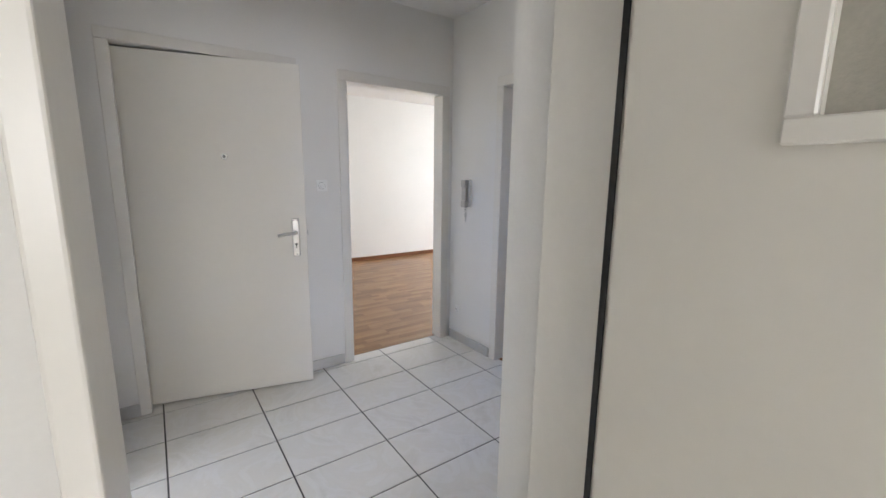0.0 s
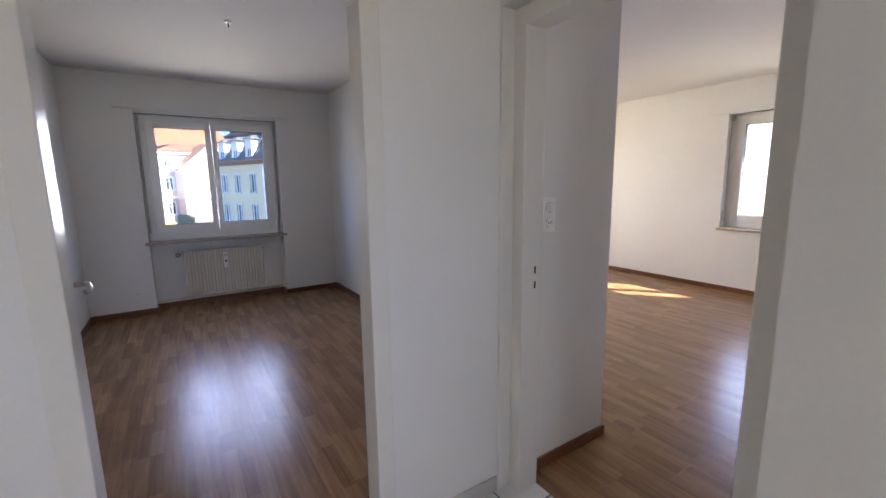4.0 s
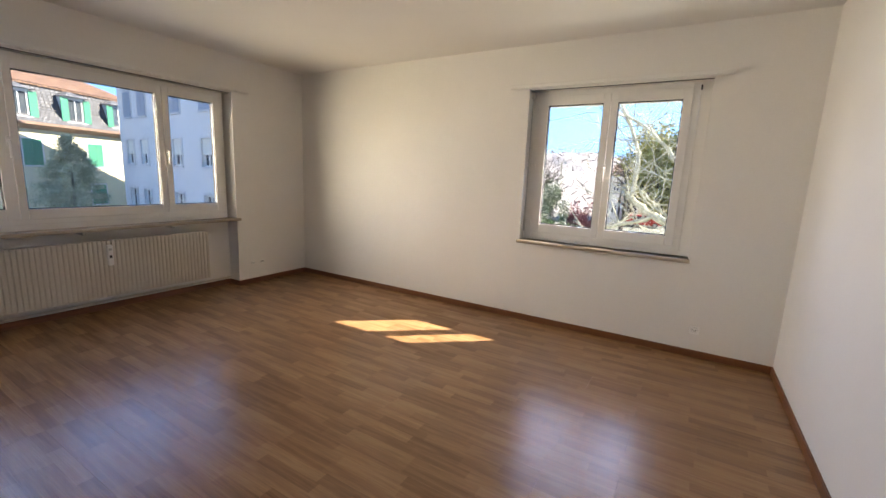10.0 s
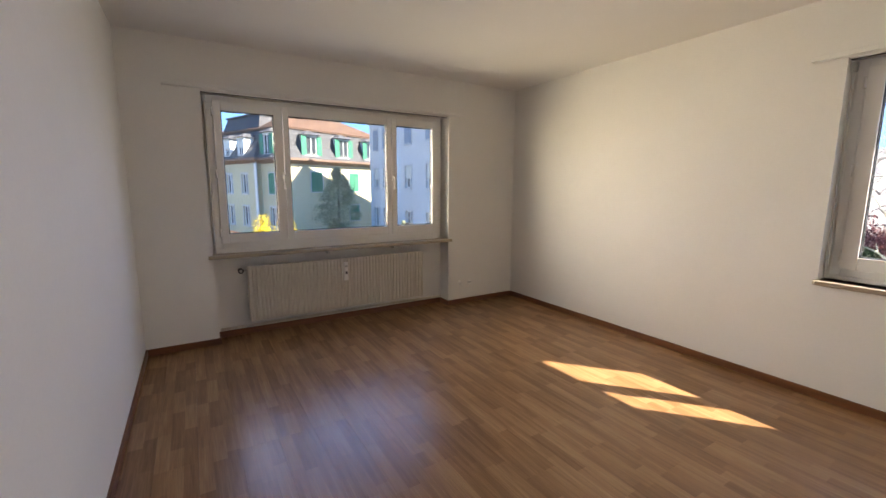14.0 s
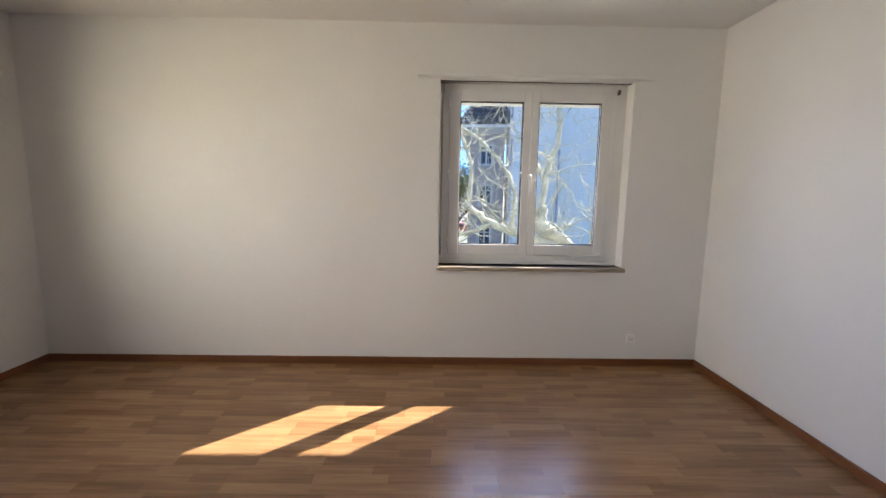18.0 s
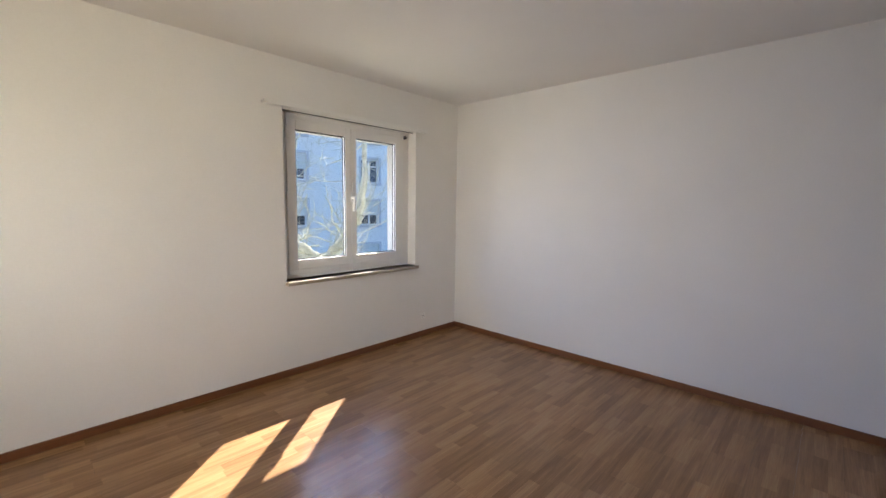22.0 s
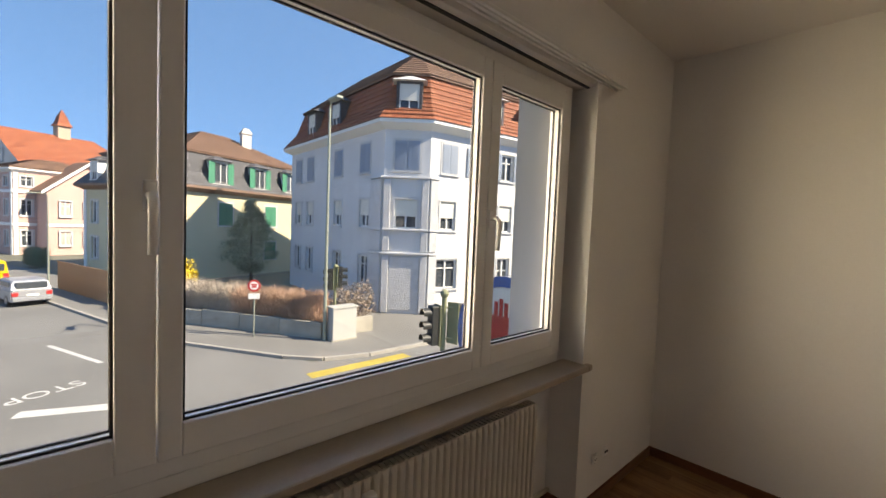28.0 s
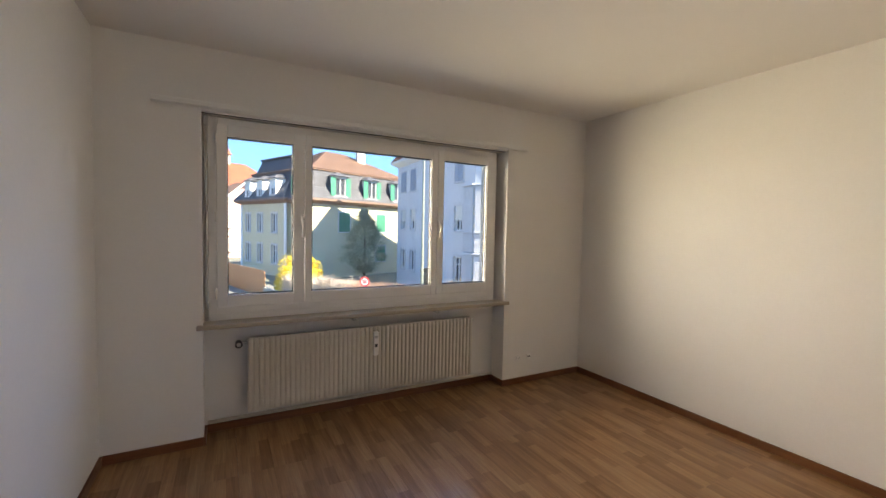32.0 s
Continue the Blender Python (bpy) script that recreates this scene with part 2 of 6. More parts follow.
    return m


M_TILE = tile_material()


# ---- helpers for meshes ----
def box(bm, x0, y0, z0, x1, y1, z1, bevel=0.0, seg=1):
    """One box in bm, with bevelled edges where asked."""
    vs = [bm.verts.new((x, y, z)) for z in (z0, z1) for y in (y0, y1) for x in (x0, x1)]
    quads = ((0, 2, 3, 1), (4, 5, 7, 6), (0, 1, 5, 4), (2, 6, 7, 3), (0, 4, 6, 2), (1, 3, 7, 5))
    fs = [bm.faces.new([vs[i] for i in q]) for q in quads]
    if bevel:
        es = list({e for f in fs for e in f.edges})
        bmesh.ops.bevel(bm, geom=es, offset=bevel, segments=seg, affect="EDGES", profile=0.5)


def tube(bm, a, b, r0, r1=None, n=12, caps=True):
    """A round rod from a to b."""
    r1 = r0 if r1 is None else r1
    a, b = Vector(a), Vector(b)
    q = (b - a).to_track_quat("Z", "Y")
    rings = []
    for p, r in ((a, r0), (b, r1)):
        rings.append([bm.verts.new(p + q @ Vector((r * math.cos(2 * math.pi * i / n), r * math.sin(2 * math.pi * i / n), 0))) for i in range(n)])
    for i in range(n):
        bm.faces.new((rings[0][i], rings[0][(i + 1) % n], rings[1][(i + 1) % n], rings[1][i]))
    if caps:
        bm.faces.new(rings[0][::-1])
        bm.faces.new(rings[1])


def pipe(bm, pts, r, n=10):
    """A bent rod through pts, with mitred joints."""
    pts = [Vector(p) for p in pts]
    rings = []
    for i, p in enumerate(pts):
        d = (pts[min(i + 1, len(pts) - 1)] - pts[max(i - 1, 0)]).normalized()
        q = d.to_track_quat("Z", "Y")
        rings.append([bm.verts.new(p + q @ Vector((r * math.cos(2 * math.pi * k / n), r * math.sin(2 * math.pi * k / n), 0))) for k in range(n)])
    for a, b in zip(rings, rings[1:]):
        best = min(range(n), key=lambda s: sum((a[k].co - b[(k + s) % n].co).length for k in range(n)))
        for k in range(n):
            bm.faces.new((a[k], a[(k + 1) % n], b[(k + 1 + best) % n], b[(k + best) % n]))
    bm.faces.new(rings[0][::-1])
    bm.faces.new(rings[-1])


def mesh_of(name, bm, mat, smooth=False):
    bmesh.ops.recalc_face_normals(bm, faces=bm.faces)
    me = bpy.data.meshes.new(name)
    bm.to_mesh(me)
    bm.free()
    if mat:
        me.materials.append(mat)
    if smooth:
        for p in me.polygons:
            p.use_smooth = True
    return me


def part(name, bm, mat, parent=None, label="", smooth=False):
    ob = new(name, mesh_of(name, bm, mat, smooth))
    if parent is not None:
        ob.parent = parent
    if label:
        ob["label"] = label
    return ob


def boxpart(name, dims, mat, parent=None, label="", bevel=0.002, seg=1):
    bm = bmesh.new()
    box(bm, *dims, bevel=bevel, seg=seg)
    return part(name, bm, mat, parent, label)


def empty(name, m=None):
    ob = new(name)
    if m is not None:
        ob.matrix_basis = m
    return ob


def cells(bm, us, vs, solid, place):
    """Boundary faces of a slab cut into a grid; solid(i, j) tells which cells stand, place(u, d, v) puts a corner in space."""
    cache = {}

    def vert(i, d, j):
        if (i, d, j) not in cache:
            cache[i, d, j] = bm.verts.new(place(us[i], d, vs[j]))
        return cache[i, d, j]

    nu, nv = len(us) - 1, len(vs) - 1
    full = lambda i, j: 0 <= i < nu and 0 <= j < nv and solid(i, j)
    for i in range(nu):
        for j in range(nv):
            if not full(i, j):
                continue
            for d in (0, 1):
                bm.faces.new((vert(i, d, j), vert(i + 1, d, j), vert(i + 1, d, j + 1), vert(i, d, j + 1)))
            for (di, dj), (a, b) in (((-1, 0), ((0, 0), (0, 1))), ((1, 0), ((1, 0), (1, 1))), ((0, -1), ((0, 0), (1, 0))), ((0, 1), ((0, 1), (1, 1)))):
                if not full(i + di, j + dj):
                    bm.faces.new((vert(i + a[0], 0, j + a[1]), vert(i + b[0], 0, j + b[1]), vert(i + b[0], 1, j + b[1]), vert(i + a[0], 1, j + a[1])))


def wall(name, axis, near, far, u0, u1, z0, z1, openings=(), mat=None, label="white painted plaster wall"):
    """A wall across axis ('x' or 'y') between near and far, from u0 to u1, with openings (u0, u1, z0, z1) through it."""
    us = sorted({u0, u1, *[u for o in openings for u in o[:2]]})
    zs = sorted({z0, z1, *[z for o in openings for z in o[2:]]})

    def solid(i, j):
        u, z = (us[i] + us[i + 1]) / 2, (zs[j] + zs[j + 1]) / 2
        return not any(o[0] < u < o[1] and o[2] < z < o[3] for o in openings)

    dd = (near, far)
    place = (lambda u, d, z: (dd[d], u, z)) if axis == "x" else (lambda u, d, z: (u, dd[d], z))
    bm = bmesh.new()
    cells(bm, us, zs, solid, place)
    return tagged(part(name, bm, mat or M_WALL), label, "wall", kind="structure")

# ---- the flat: walls, floors, ceiling ----
H = 2.57
GROUND = -3.85
XA, XC, YB, YP = -4.905, 0.234, 4.97, 1.06
XH, YS, YN, XE = -0.675, -1.655, 0.305, 1.63

# facade towards the street: an inner leaf with the radiator niches and an outer leaf with the window openings
WIN_A = (1.60, 4.01)
WIN_BED = (-1.105, 0.313)
WIN_R3 = (-4.3, -2.6)
wall("wall_west_inner", "x", XA, -5.085, -5.25, YB, 0, H, [(WIN_A[0], WIN_A[1], 0, 2.21), (WIN_BED[0], WIN_BED[1], 0, 2.21), (WIN_R3[0], WIN_R3[1], 0, 2.21)])
wall("wall_west_rebate", "x", -5.085, -5.125, -5.45, 5.085, -0.3, H + 0.35,
     [(1.655, 3.94, 0.86, 2.155), (-1.05, 0.27, 0.86, 2.16), (-4.24, -2.66, 0.86, 2.16)], M_WALL, "white painted wall leaf round the windows")
wall("wall_west_outer", "x", -5.125, -5.42, -5.45, 5.42, -0.3, H + 0.35,
     [(1.50, 4.06, 0.80, 2.33), (-1.2, 0.4, 0.80, 2.33), (-4.4, -2.5, 0.80, 2.33)], M_RENDERWALL, "rendered outside wall")
wall("wall_north_inner", "y", YB, 5.085, -5.085, 3.0, 0, H, [(-1.845, -0.415, 0.80, 2.21), (0.8, 2.3, 0.80, 2.21)])
wall("wall_north_rebate", "y", 5.085, 5.16, -5.125, 3.0, 0, H, [(-1.824, -0.489, 0.84, 2.12), (0.82, 2.28, 0.84, 2.12)], M_WALL, "white painted wall leaf round the window")
wall("wall_north_outer", "y", 5.16, 5.42, -5.125, 3.0, -0.3, H + 0.35, [(-1.83, -0.43, 0.84, 2.09), (0.82, 2.28, 0.84, 2.09)], M_RENDERWALL, "rendered outside wall")
wall("wall_east_living", "x", XC, 0.585, 0.61, YB, 0, H)
wall("wall_east_entry", "x", XC, 0.57, 0.49, 0.61, 0, H)
wall("wall_bedroom_living", "y", 0.98, YP, XA, -0.775, 0, H)
wall("wall_hall_west", "x", XH, -0.775, -1.76, YP, 0, H, [(-1.125, -0.205, 0, 2.055)])
wall("wall_bedroom_south", "y", -1.76, -1.69, XA, -0.775, 0, H)
wall("wall_hall_south", "y", YS, -1.76, XH, XE, 0, H, [(-0.645, 0.275, 0, 2.07), (0.54, 1.50, 0, 2.09)])
wall("wall_hall_north", "y", YN, 0.49, XH, 1.9, 0, H, [(XH, 0.29, 0, 2.07), (0.57, 1.44, 0, 2.09)])
# this wall's opening and the room behind are invented to let fill light in
wall("wall_hall_east", "x", XE, 1.72, -1.76, YN, 0, H, [(-1.0, -0.14, 0, 2.05)])
wall("wall_fill_room_east", "x", 3.0, 3.3, -1.76, 0.49, 0, H, [(-1.15, -0.05, 0.95, 2.1)])
wall("wall_room_south", "y", -5.05, -5.25, XA, 0.6, 0, H)
wall("wall_room_east", "x", 0.5, 0.6, -5.05, -1.76, 0, H)
wall("wall_kitchen_east", "x", 2.9, 3.0, 0.49, YB, 0, H)
wall("wall_stairwell_south", "y", -3.4, -3.5, 0.6, 2.6, 0, H)
wall("wall_stairwell_east", "x", 2.5, 2.6, -3.4, -1.76, 0, H)
wall("wall_kitchen_south", "y", 0.40, 0.49, 1.9, 3.0, 0, H)
wall("wall_stairwell_north", "y", -1.76, -1.66, 1.72, 3.0, 0, H)

bm = bmesh.new()
box(bm, -5.085, -5.25, H, 3.3, 5.085, H + 0.2)
tagged(part("ceiling", bm, M_CEIL), "white painted ceiling", "ceiling", kind="structure")
bm = bmesh.new()
box(bm, -5.085, -5.25, -0.25, 3.3, 5.085, -0.014)
tagged(part("floor_slab", bm, M_SLAB), "concrete floor slab under the rooms", "floor", kind="structure")


# ---- skirting boards ----
def skirting(a, b, side, mat_kind="wood"):
    """A skirting board along the wall line from a to b; side: unit way into the room."""
    (ax, ay), (bx, by) = a, b
    t, h = (0.014, 0.058) if mat_kind == "wood" else (0.010, 0.075)
    along_x = abs(bx - ax) > abs(by - ay)
    sx, sy = side
    x0, x1 = sorted((ax, bx)) if along_x else sorted((ax, ax + sx * t))
    y0, y1 = sorted((ay, by)) if not along_x else sorted((ay, ay + sy * t))
    bm = bmesh.new()
    box(bm, x0, y0, 0, x1, y1, h, 0.003)
    mat = (M_SKIRT if along_x else M_SKIRT_Y) if mat_kind == "wood" else M_TILESKIRT
    ob = part("baseboard", bm, mat)
    return tagged(ob, "reddish brown wooden skirting board" if mat_kind == "wood" else "pale grey tile skirting strip", "baseboard", kind="structure")


M_TILESKIRT = mottled("tile_skirting", (0.56, 0.55, 0.52), 0.25, 0.06, 4, 60, 0.04, 0.0006)
E1 = 0.0145
NB = -5.085
skirting((XA, YP + E1), (XA, WIN_A[0]), (1, 0))
skirting((XA, WIN_A[1]), (XA, YB - E1), (1, 0))
skirting((NB, WIN_A[0] + E1), (NB, WIN_A[1] - E1), (1, 0))
skirting((NB, WIN_A[0]), (XA + 0.014, WIN_A[0]), (0, 1))
skirting((NB, WIN_A[1]), (XA + 0.014, WIN_A[1]), (0, -1))
skirting((XA, YB), (XC, YB), (0, -1))
skirting((XC, 0.5), (XC, YB - E1), (-1, 0))
skirting((XA, YP), (XH + 0.014, YP), (0, 1))
skirting((XH, 0.5), (XH, YP), (1, 0))
# bedroom
skirting((XA, -1.69 + E1), (XA, WIN_BED[0]), (1, 0))
skirting((XA, WIN_BED[1]), (XA, 0.98 - E1), (1, 0))
skirting((NB, WIN_BED[0] + E1), (NB, WIN_BED[1] - E1), (1, 0))
skirting((NB, WIN_BED[0]), (XA + 0.014, WIN_BED[0]), (0, 1))
skirting((NB, WIN_BED[1]), (XA + 0.014, WIN_BED[1]), (0, -1))
skirting((XA, -1.69), (-0.775, -1.69), (0, 1))
skirting((XA, 0.98), (-0.775, 0.98), (0, -1))
# room beyond the hall
skirting((XA, -5.05), (0.5, -5.05), (0, 1))
skirting((0.5, -5.05 + E1), (0.5, -1.76), (-1, 0))
# hall
skirting((XH, YS + 0.011), (XH, -1.13), (1, 0), "tile")
skirting((XH, -0.20), (XH, 0.30), (1, 0), "tile")
skirting((0.285, YS), (0.53, YS), (0, 1), "tile")
skirting((0.30, YN), (0.56, YN), (0, -1), "tile")
skirting((1.51, YS), (XE, YS), (0, 1), "tile")
skirting((XE, YS + 0.011), (XE, -1.0), (-1, 0), "tile")
skirting((XE, -0.14), (XE, YN), (-1, 0), "tile")


# ---- doors ----
def door_frame(name, axis, near, far, u0, u1, top, face, label="cream lacquered steel door frame", inset=0.0):
    """A steel frame round an opening whose clear width is u0..u1 and clear height top, with a casing of width face on the near side."""
    th = empty(name)
    d0, d1 = sorted((near, far))
    for nm, (a0, a1, z0, z1) in (("jamb", (u0 - face, u0, 0, top)), ("jamb", (u1, u1 + face, 0, top)), ("head", (u0 - face, u1 + face, top, top + face))):
        bm = bmesh.new()
        args = (a0, d0, z0, a1, d1, z1) if axis == "y" else (d0, a0, z0, d1, a1, z1)
        box(bm, *args, bevel=0.004, seg=2)
        part(nm, bm, M_TRIM, th)
    return tagged(th, label, "door frame", kind="structure")


def lever(parent, u, z, side, mirror=1, plate_h=0.24, pull=0.088):
    """A lever handle with its long plate and keyhole; local x along the leaf, y out of the leaf's face (side +1 or -1)."""
    bm = bmesh.new()
    y0, y1 = sorted((0, side * 0.008))
    box(bm, u - 0.022, y0, z - plate_h + 0.088, u + 0.022, y1, z + 0.088, 0.006, 2)
    plate = part("handle_plate", bm, M_STEEL, parent)
    for dx, dz in ((-0.012, 0.076), (0.012, 0.076), (0.0, 0.100 - plate_h)):
        bm = bmesh.new()
        tube(bm, (u + dx, side * 0.0078, z + dz), (u + dx, side * 0.0088, z + dz), 0.0038, n=10)
        part("screw", bm, M_DARK, plate)
    bm = bmesh.new()
    pts = [(u, side * 0.006, z), (u, side * 0.045, z), (u - mirror * 0.015, side * 0.058, z), (u - mirror * 0.06, side * 0.060, z - 0.004), (u - mirror * pull, side * 0.056, z - 0.012), (u - mirror * (pull + 0.012), side * 0.045, z - 0.014)]
    pipe(bm, pts, 0.0105, 12)
    part("lever", bm, M_STEEL, plate, smooth=True)
    bm = bmesh.new()
    tube(bm, (u, side * 0.0078, z - 0.075), (u, side * 0.0088, z - 0.075), 0.008)
    box(bm, u - 0.003, min(side * 0.0078, side * 0.0088), z - 0.1, u + 0.003, max(side * 0.0078, side * 0.0088), z - 0.075)
    part("keyhole", bm, M_DARK, plate)
    return plate


def door_leaf(name, m, width, height, label, thick=0.04, hand_side=(1, -1), pull=0.088):
    """A flush leaf hinged at local x = 0, running along +x, its faces at y = 0 and y = thick."""
    th = empty(name, m)
    leaf = boxpart("leaf", (0, 0, 0.008, width, thick, height), M_DOOR, th, bevel=0.003, seg=2)
    for s in hand_side:
        holder = lever(th, width - 0.065, 1.02, s, 1, pull=pull)
        if s > 0:
            holder.location.y = thick
    for z in (0.25, height - 0.25):
        bm = bmesh.new()
        tube(bm, (-0.006, thick * 0.5, z - 0.045), (-0.006, thick * 0.5, z + 0.045), 0.0085)
        part("hinge", bm, M_STEEL, th, smooth=False)
    bm = bmesh.new()
    box(bm, width - 0.0005, thick * 0.25, 0.92, width + 0.0015, thick * 0.75, 1.12)
    box(bm, width, thick * 0.35, 1.0, width + 0.009, thick * 0.65, 1.03, 0.002)
    part("latch", bm, M_STEEL, th)
    return tagged(th, label, "door", kind="structure")


# living room door: frame set back in its opening, leaf open along the wall
door_frame("door_frame_living", "y", 0.375, 0.49, -0.604, 0.215, 2.0, 0.068)
bm = bmesh.new()
box(bm, XH, 0.305, 0, XH + 0.012, 0.375, 2.068, 0.003)
tagged(part("trim", bm, M_TRIM), "cream lacquered edge strip beside the door frame", "trim", kind="structure")
ang = math.degrees(math.atan2(1.32 - 0.475, 0.153 - 0.205))
door_leaf("door_living", pose(0.205, 0.497, 0, 0, 0, ang) @ pose(0, -0.04, 0), 0.835, 1.985, "cream lacquered room door with steel lever, wide open", hand_side=(1, -1))
for z in (1.031, 0.965):
    boxpart("strike", (-0.6045, 0.444, z - 0.016, -0.6030, 0.4535, z + 0.016), M_DARK, bpy.data.objects["door_frame_living"], "dark slot of the lock's strike plate", bevel=0)

# bedroom door
door_frame("door_frame_bedroom", "x", -0.668, -0.78, -1.06, -0.275, 1.985, 0.068)
ang = math.degrees(math.atan2(-1.215 + 1.062, -1.56 + 0.775))
door_leaf("door_bedroom", pose(-0.785, -1.062, 0, 0, 0, ang) @ pose(0, -0.0, 0), 0.80, 1.98, "cream lacquered bedroom door with steel lever, wide open")

# door to the further room, leaf not in view
door_frame("door_frame_room", "y", -1.648, -1.77, -0.575, 0.21, 2.0, 0.068)

# entrance door, ajar into the hall
door_frame("door_frame_entrance", "y", -1.645, -1.765, 0.60, 1.46, 2.03, 0.058)

# kitchen door: deep frame, leaf with a glass pane swung into the kitchen
door_frame("door_frame_kitchen", "y", 0.45, 0.652, 0.60, 1.41, 2.03, 0.03)

m_ent = pose(1.462, -1.735, 0, 0, 0, math.degrees(math.atan2(-1.51 + 1.735, 0.565 - 1.462)))
ent = door_leaf("door_entrance", m_ent, 0.925, 2.02, "cream lacquered entrance door with peephole, ajar", 0.045, (-1,))
bm = bmesh.new()
tube(bm, (0.49, -0.006, 1.475), (0.49, 0.0, 1.475), 0.016, 0.019, 18)
eye_ring = part("peephole", bm, M_STEEL, ent)
bm = bmesh.new()
tube(bm, (0.49, -0.0075, 1.475), (0.49, -0.005, 1.475), 0.009, n=14)
part("lens", bm, M_DARK, eye_ring)
# kitchen door with a glass pane in a raised frame
# dark strip drawn in place of the shadow in the open hinge gap
boxpart("hinge_gap_shade", (0.6005, 0.620, 0.01, 0.6040, 0.634, 2.0), M_GASKET_GAP, bpy.data.objects["door_frame_kitchen"], "dark strip painted as the shade in the hinge gap", bevel=0)
kd = empty("door_kitchen", pose(0.645, 0.668, 0, 0, 0, 88.5))
KW, KH = 0.80, 2.01
px0, px1, pz0, pz1 = 0.27, 0.66, 1.46, 1.88
bm = bmesh.new()
cells(bm, [0, px0, px1, KW], [0.008, pz0, pz1, KH], lambda i, j: not (i == 1 and j == 1), lambda u, d, z: (u, d * 0.04, z))
part("leaf", bm, M_DOOR, kd)
bm = bmesh.new()
for y0, y1 in ((-0.012, -0.0005), (0.0405, 0.052)):
    for a in ((px0 - 0.035, pz0 - 0.035, px1 + 0.035, pz0), (px0 - 0.035, pz1, px1 + 0.035, pz1 + 0.035), (px0 - 0.035, pz0, px0, pz1), (px1, pz0, px1 + 0.035, pz1)):
        box(bm, a[0], y0, a[1], a[2], y1, a[3], 0.003)
part("glazing_bead", bm, M_TRIM, kd)
M_FROST = mottled("frosted_glass", (0.46, 0.44, 0.38), 0.35, 0.1, 20, 120, 0.4, 0.002)
boxpart("pane", (px0, 0.016, pz0, px1, 0.024, pz1), M_FROST, kd, "frosted glass pane", bevel=0)
lever(kd, KW - 0.065, 1.02, -1)
tagged(kd, "cream lacquered kitchen door with frosted pane, open", "door", kind="structure")


# ---- windows ----
def window(name, m, width, sashes, z0, z1, label, sill, rail, frame_in=0.095, crank=True, sill_front=0.035, bracket=0, over=0.035):
    """A plastic window. Local x along the wall, y outwards from the inner wall face, origin at the opening's start.
    sashes: (x0, x1, glass x0, glass x1) of each casement; z0, z1: outer height of the frame."""
    th = empty(name, m)
    f0, f1 = frame_in, frame_in + 0.075
    fx0, fx1 = sashes[0][0] - 0.05, sashes[-1][1] + 0.05
    bm = bmesh.new()
    for a in ((fx0, z0, fx0 + 0.055, z1), (fx1 - 0.055, z0, fx1, z1), (fx0 + 0.055, z0, fx1 - 0.055, z0 + 0.055), (fx0 + 0.055, z1 - 0.06, fx1 - 0.055, z1)):
        box(bm, a[0], f0 + 0.012, a[1], a[2], f1 + 0.012, a[3], 0.003, 1)
    part("window_frame", bm, M_PVC, th)
    gz0, gz1 = z0 + 0.128, z1 - 0.125
    for i, (s0, s1, g0, g1) in enumerate(sashes):
        bm = bmesh.new()
        sz0, sz1 = z0 + 0.045, z1 - 0.045
        for a in ((s0, sz0, g0, sz1), (g1, sz0, s1, sz1), (g0, sz0, g1, gz0), (g0, gz1, g1, sz1)):
            box(bm, a[0], f0, a[1], a[2], f0 + 0.06, a[3], 0.0045, 2)
        sash = part("sash", bm, M_PVC, th)
        bm = bmesh.new()
        for y in (f0 + 0.012, f0 + 0.045):
            for a in ((g0 - 0.002, gz0 - 0.002, g0 + 0.006, gz1 + 0.002), (g1 - 0.006, gz0 - 0.002, g1 + 0.002, gz1 + 0.002), (g0 + 0.006, gz0 - 0.002, g1 - 0.006, gz0 + 0.006), (g0 + 0.006, gz1 - 0.006, g1 - 0.006, gz1 + 0.002)):
                box(bm, a[0], y, a[1], a[2], y + 0.006, a[3])
        part("gasket", bm, M_GASKET_GAP, sash)
        bm = bmesh.new()
        for y in (f0 + 0.018, f0 + 0.040):
            box(bm, g0 - 0.004, y, gz0 - 0.004, g1 + 0.004, y + 0.004, gz1 + 0.004)
        pane = part("pane", bm, M_GLASS, sash, "clear double glazing")
        pane.visible_shadow = False
        # hinges
    for zz in (z0 + 0.14, (z0 + z1) / 2, z1 - 0.14):
        bm = bmesh.new()
        tube(bm, (fx0 + 0.047, f0 - 0.006, zz - 0.035), (fx0 + 0.047, f0 - 0.006, zz + 0.035), 0.0075, n=10)
        part("hinge", bm, M_PVC, th, smooth=True)
    # stone sill with overhang
    if sill:
        bm = bmesh.new()
        box(bm, -over, -sill_front, sill - 0.03, 0.0, -0.0005, sill, min(0.004, over / 3))
        box(bm, 0.0, -sill_front, sill - 0.03, width, f0 + 0.02, sill, 0.004)
        box(bm, width, -sill_front, sill - 0.03, width + over, -0.0005, sill, min(0.004, over / 3))
        part("window_sill", bm, M_STONE, th, "grey stone sill slab")
    if sill:
        bm = bmesh.new()
        box(bm, fx0 + 0.002, f0 + 0.016, sill + 0.0005, fx1 - 0.002, f1 + 0.006, z0 - 0.0005, 0.002)
        part("bottom_rail", bm, M_PVC, th)
    # shutter guides on both sides of the outer opening and the slot of the shutter box above
    bm = bmesh.new()
    box(bm, 0.0005, 0.045, z1 + 0.002, width - 0.0005, 0.062, z1 + 0.0058)
    part("shutter_slot", bm, M_DARK, th)
    bm = bmesh.new()
    box(bm, 0.0005, 0.012, z1 + 0.006, width - 0.0005, f0 + 0.06, 2.209, 0.002)
    part("shutter_box", bm, M_WALL, th)
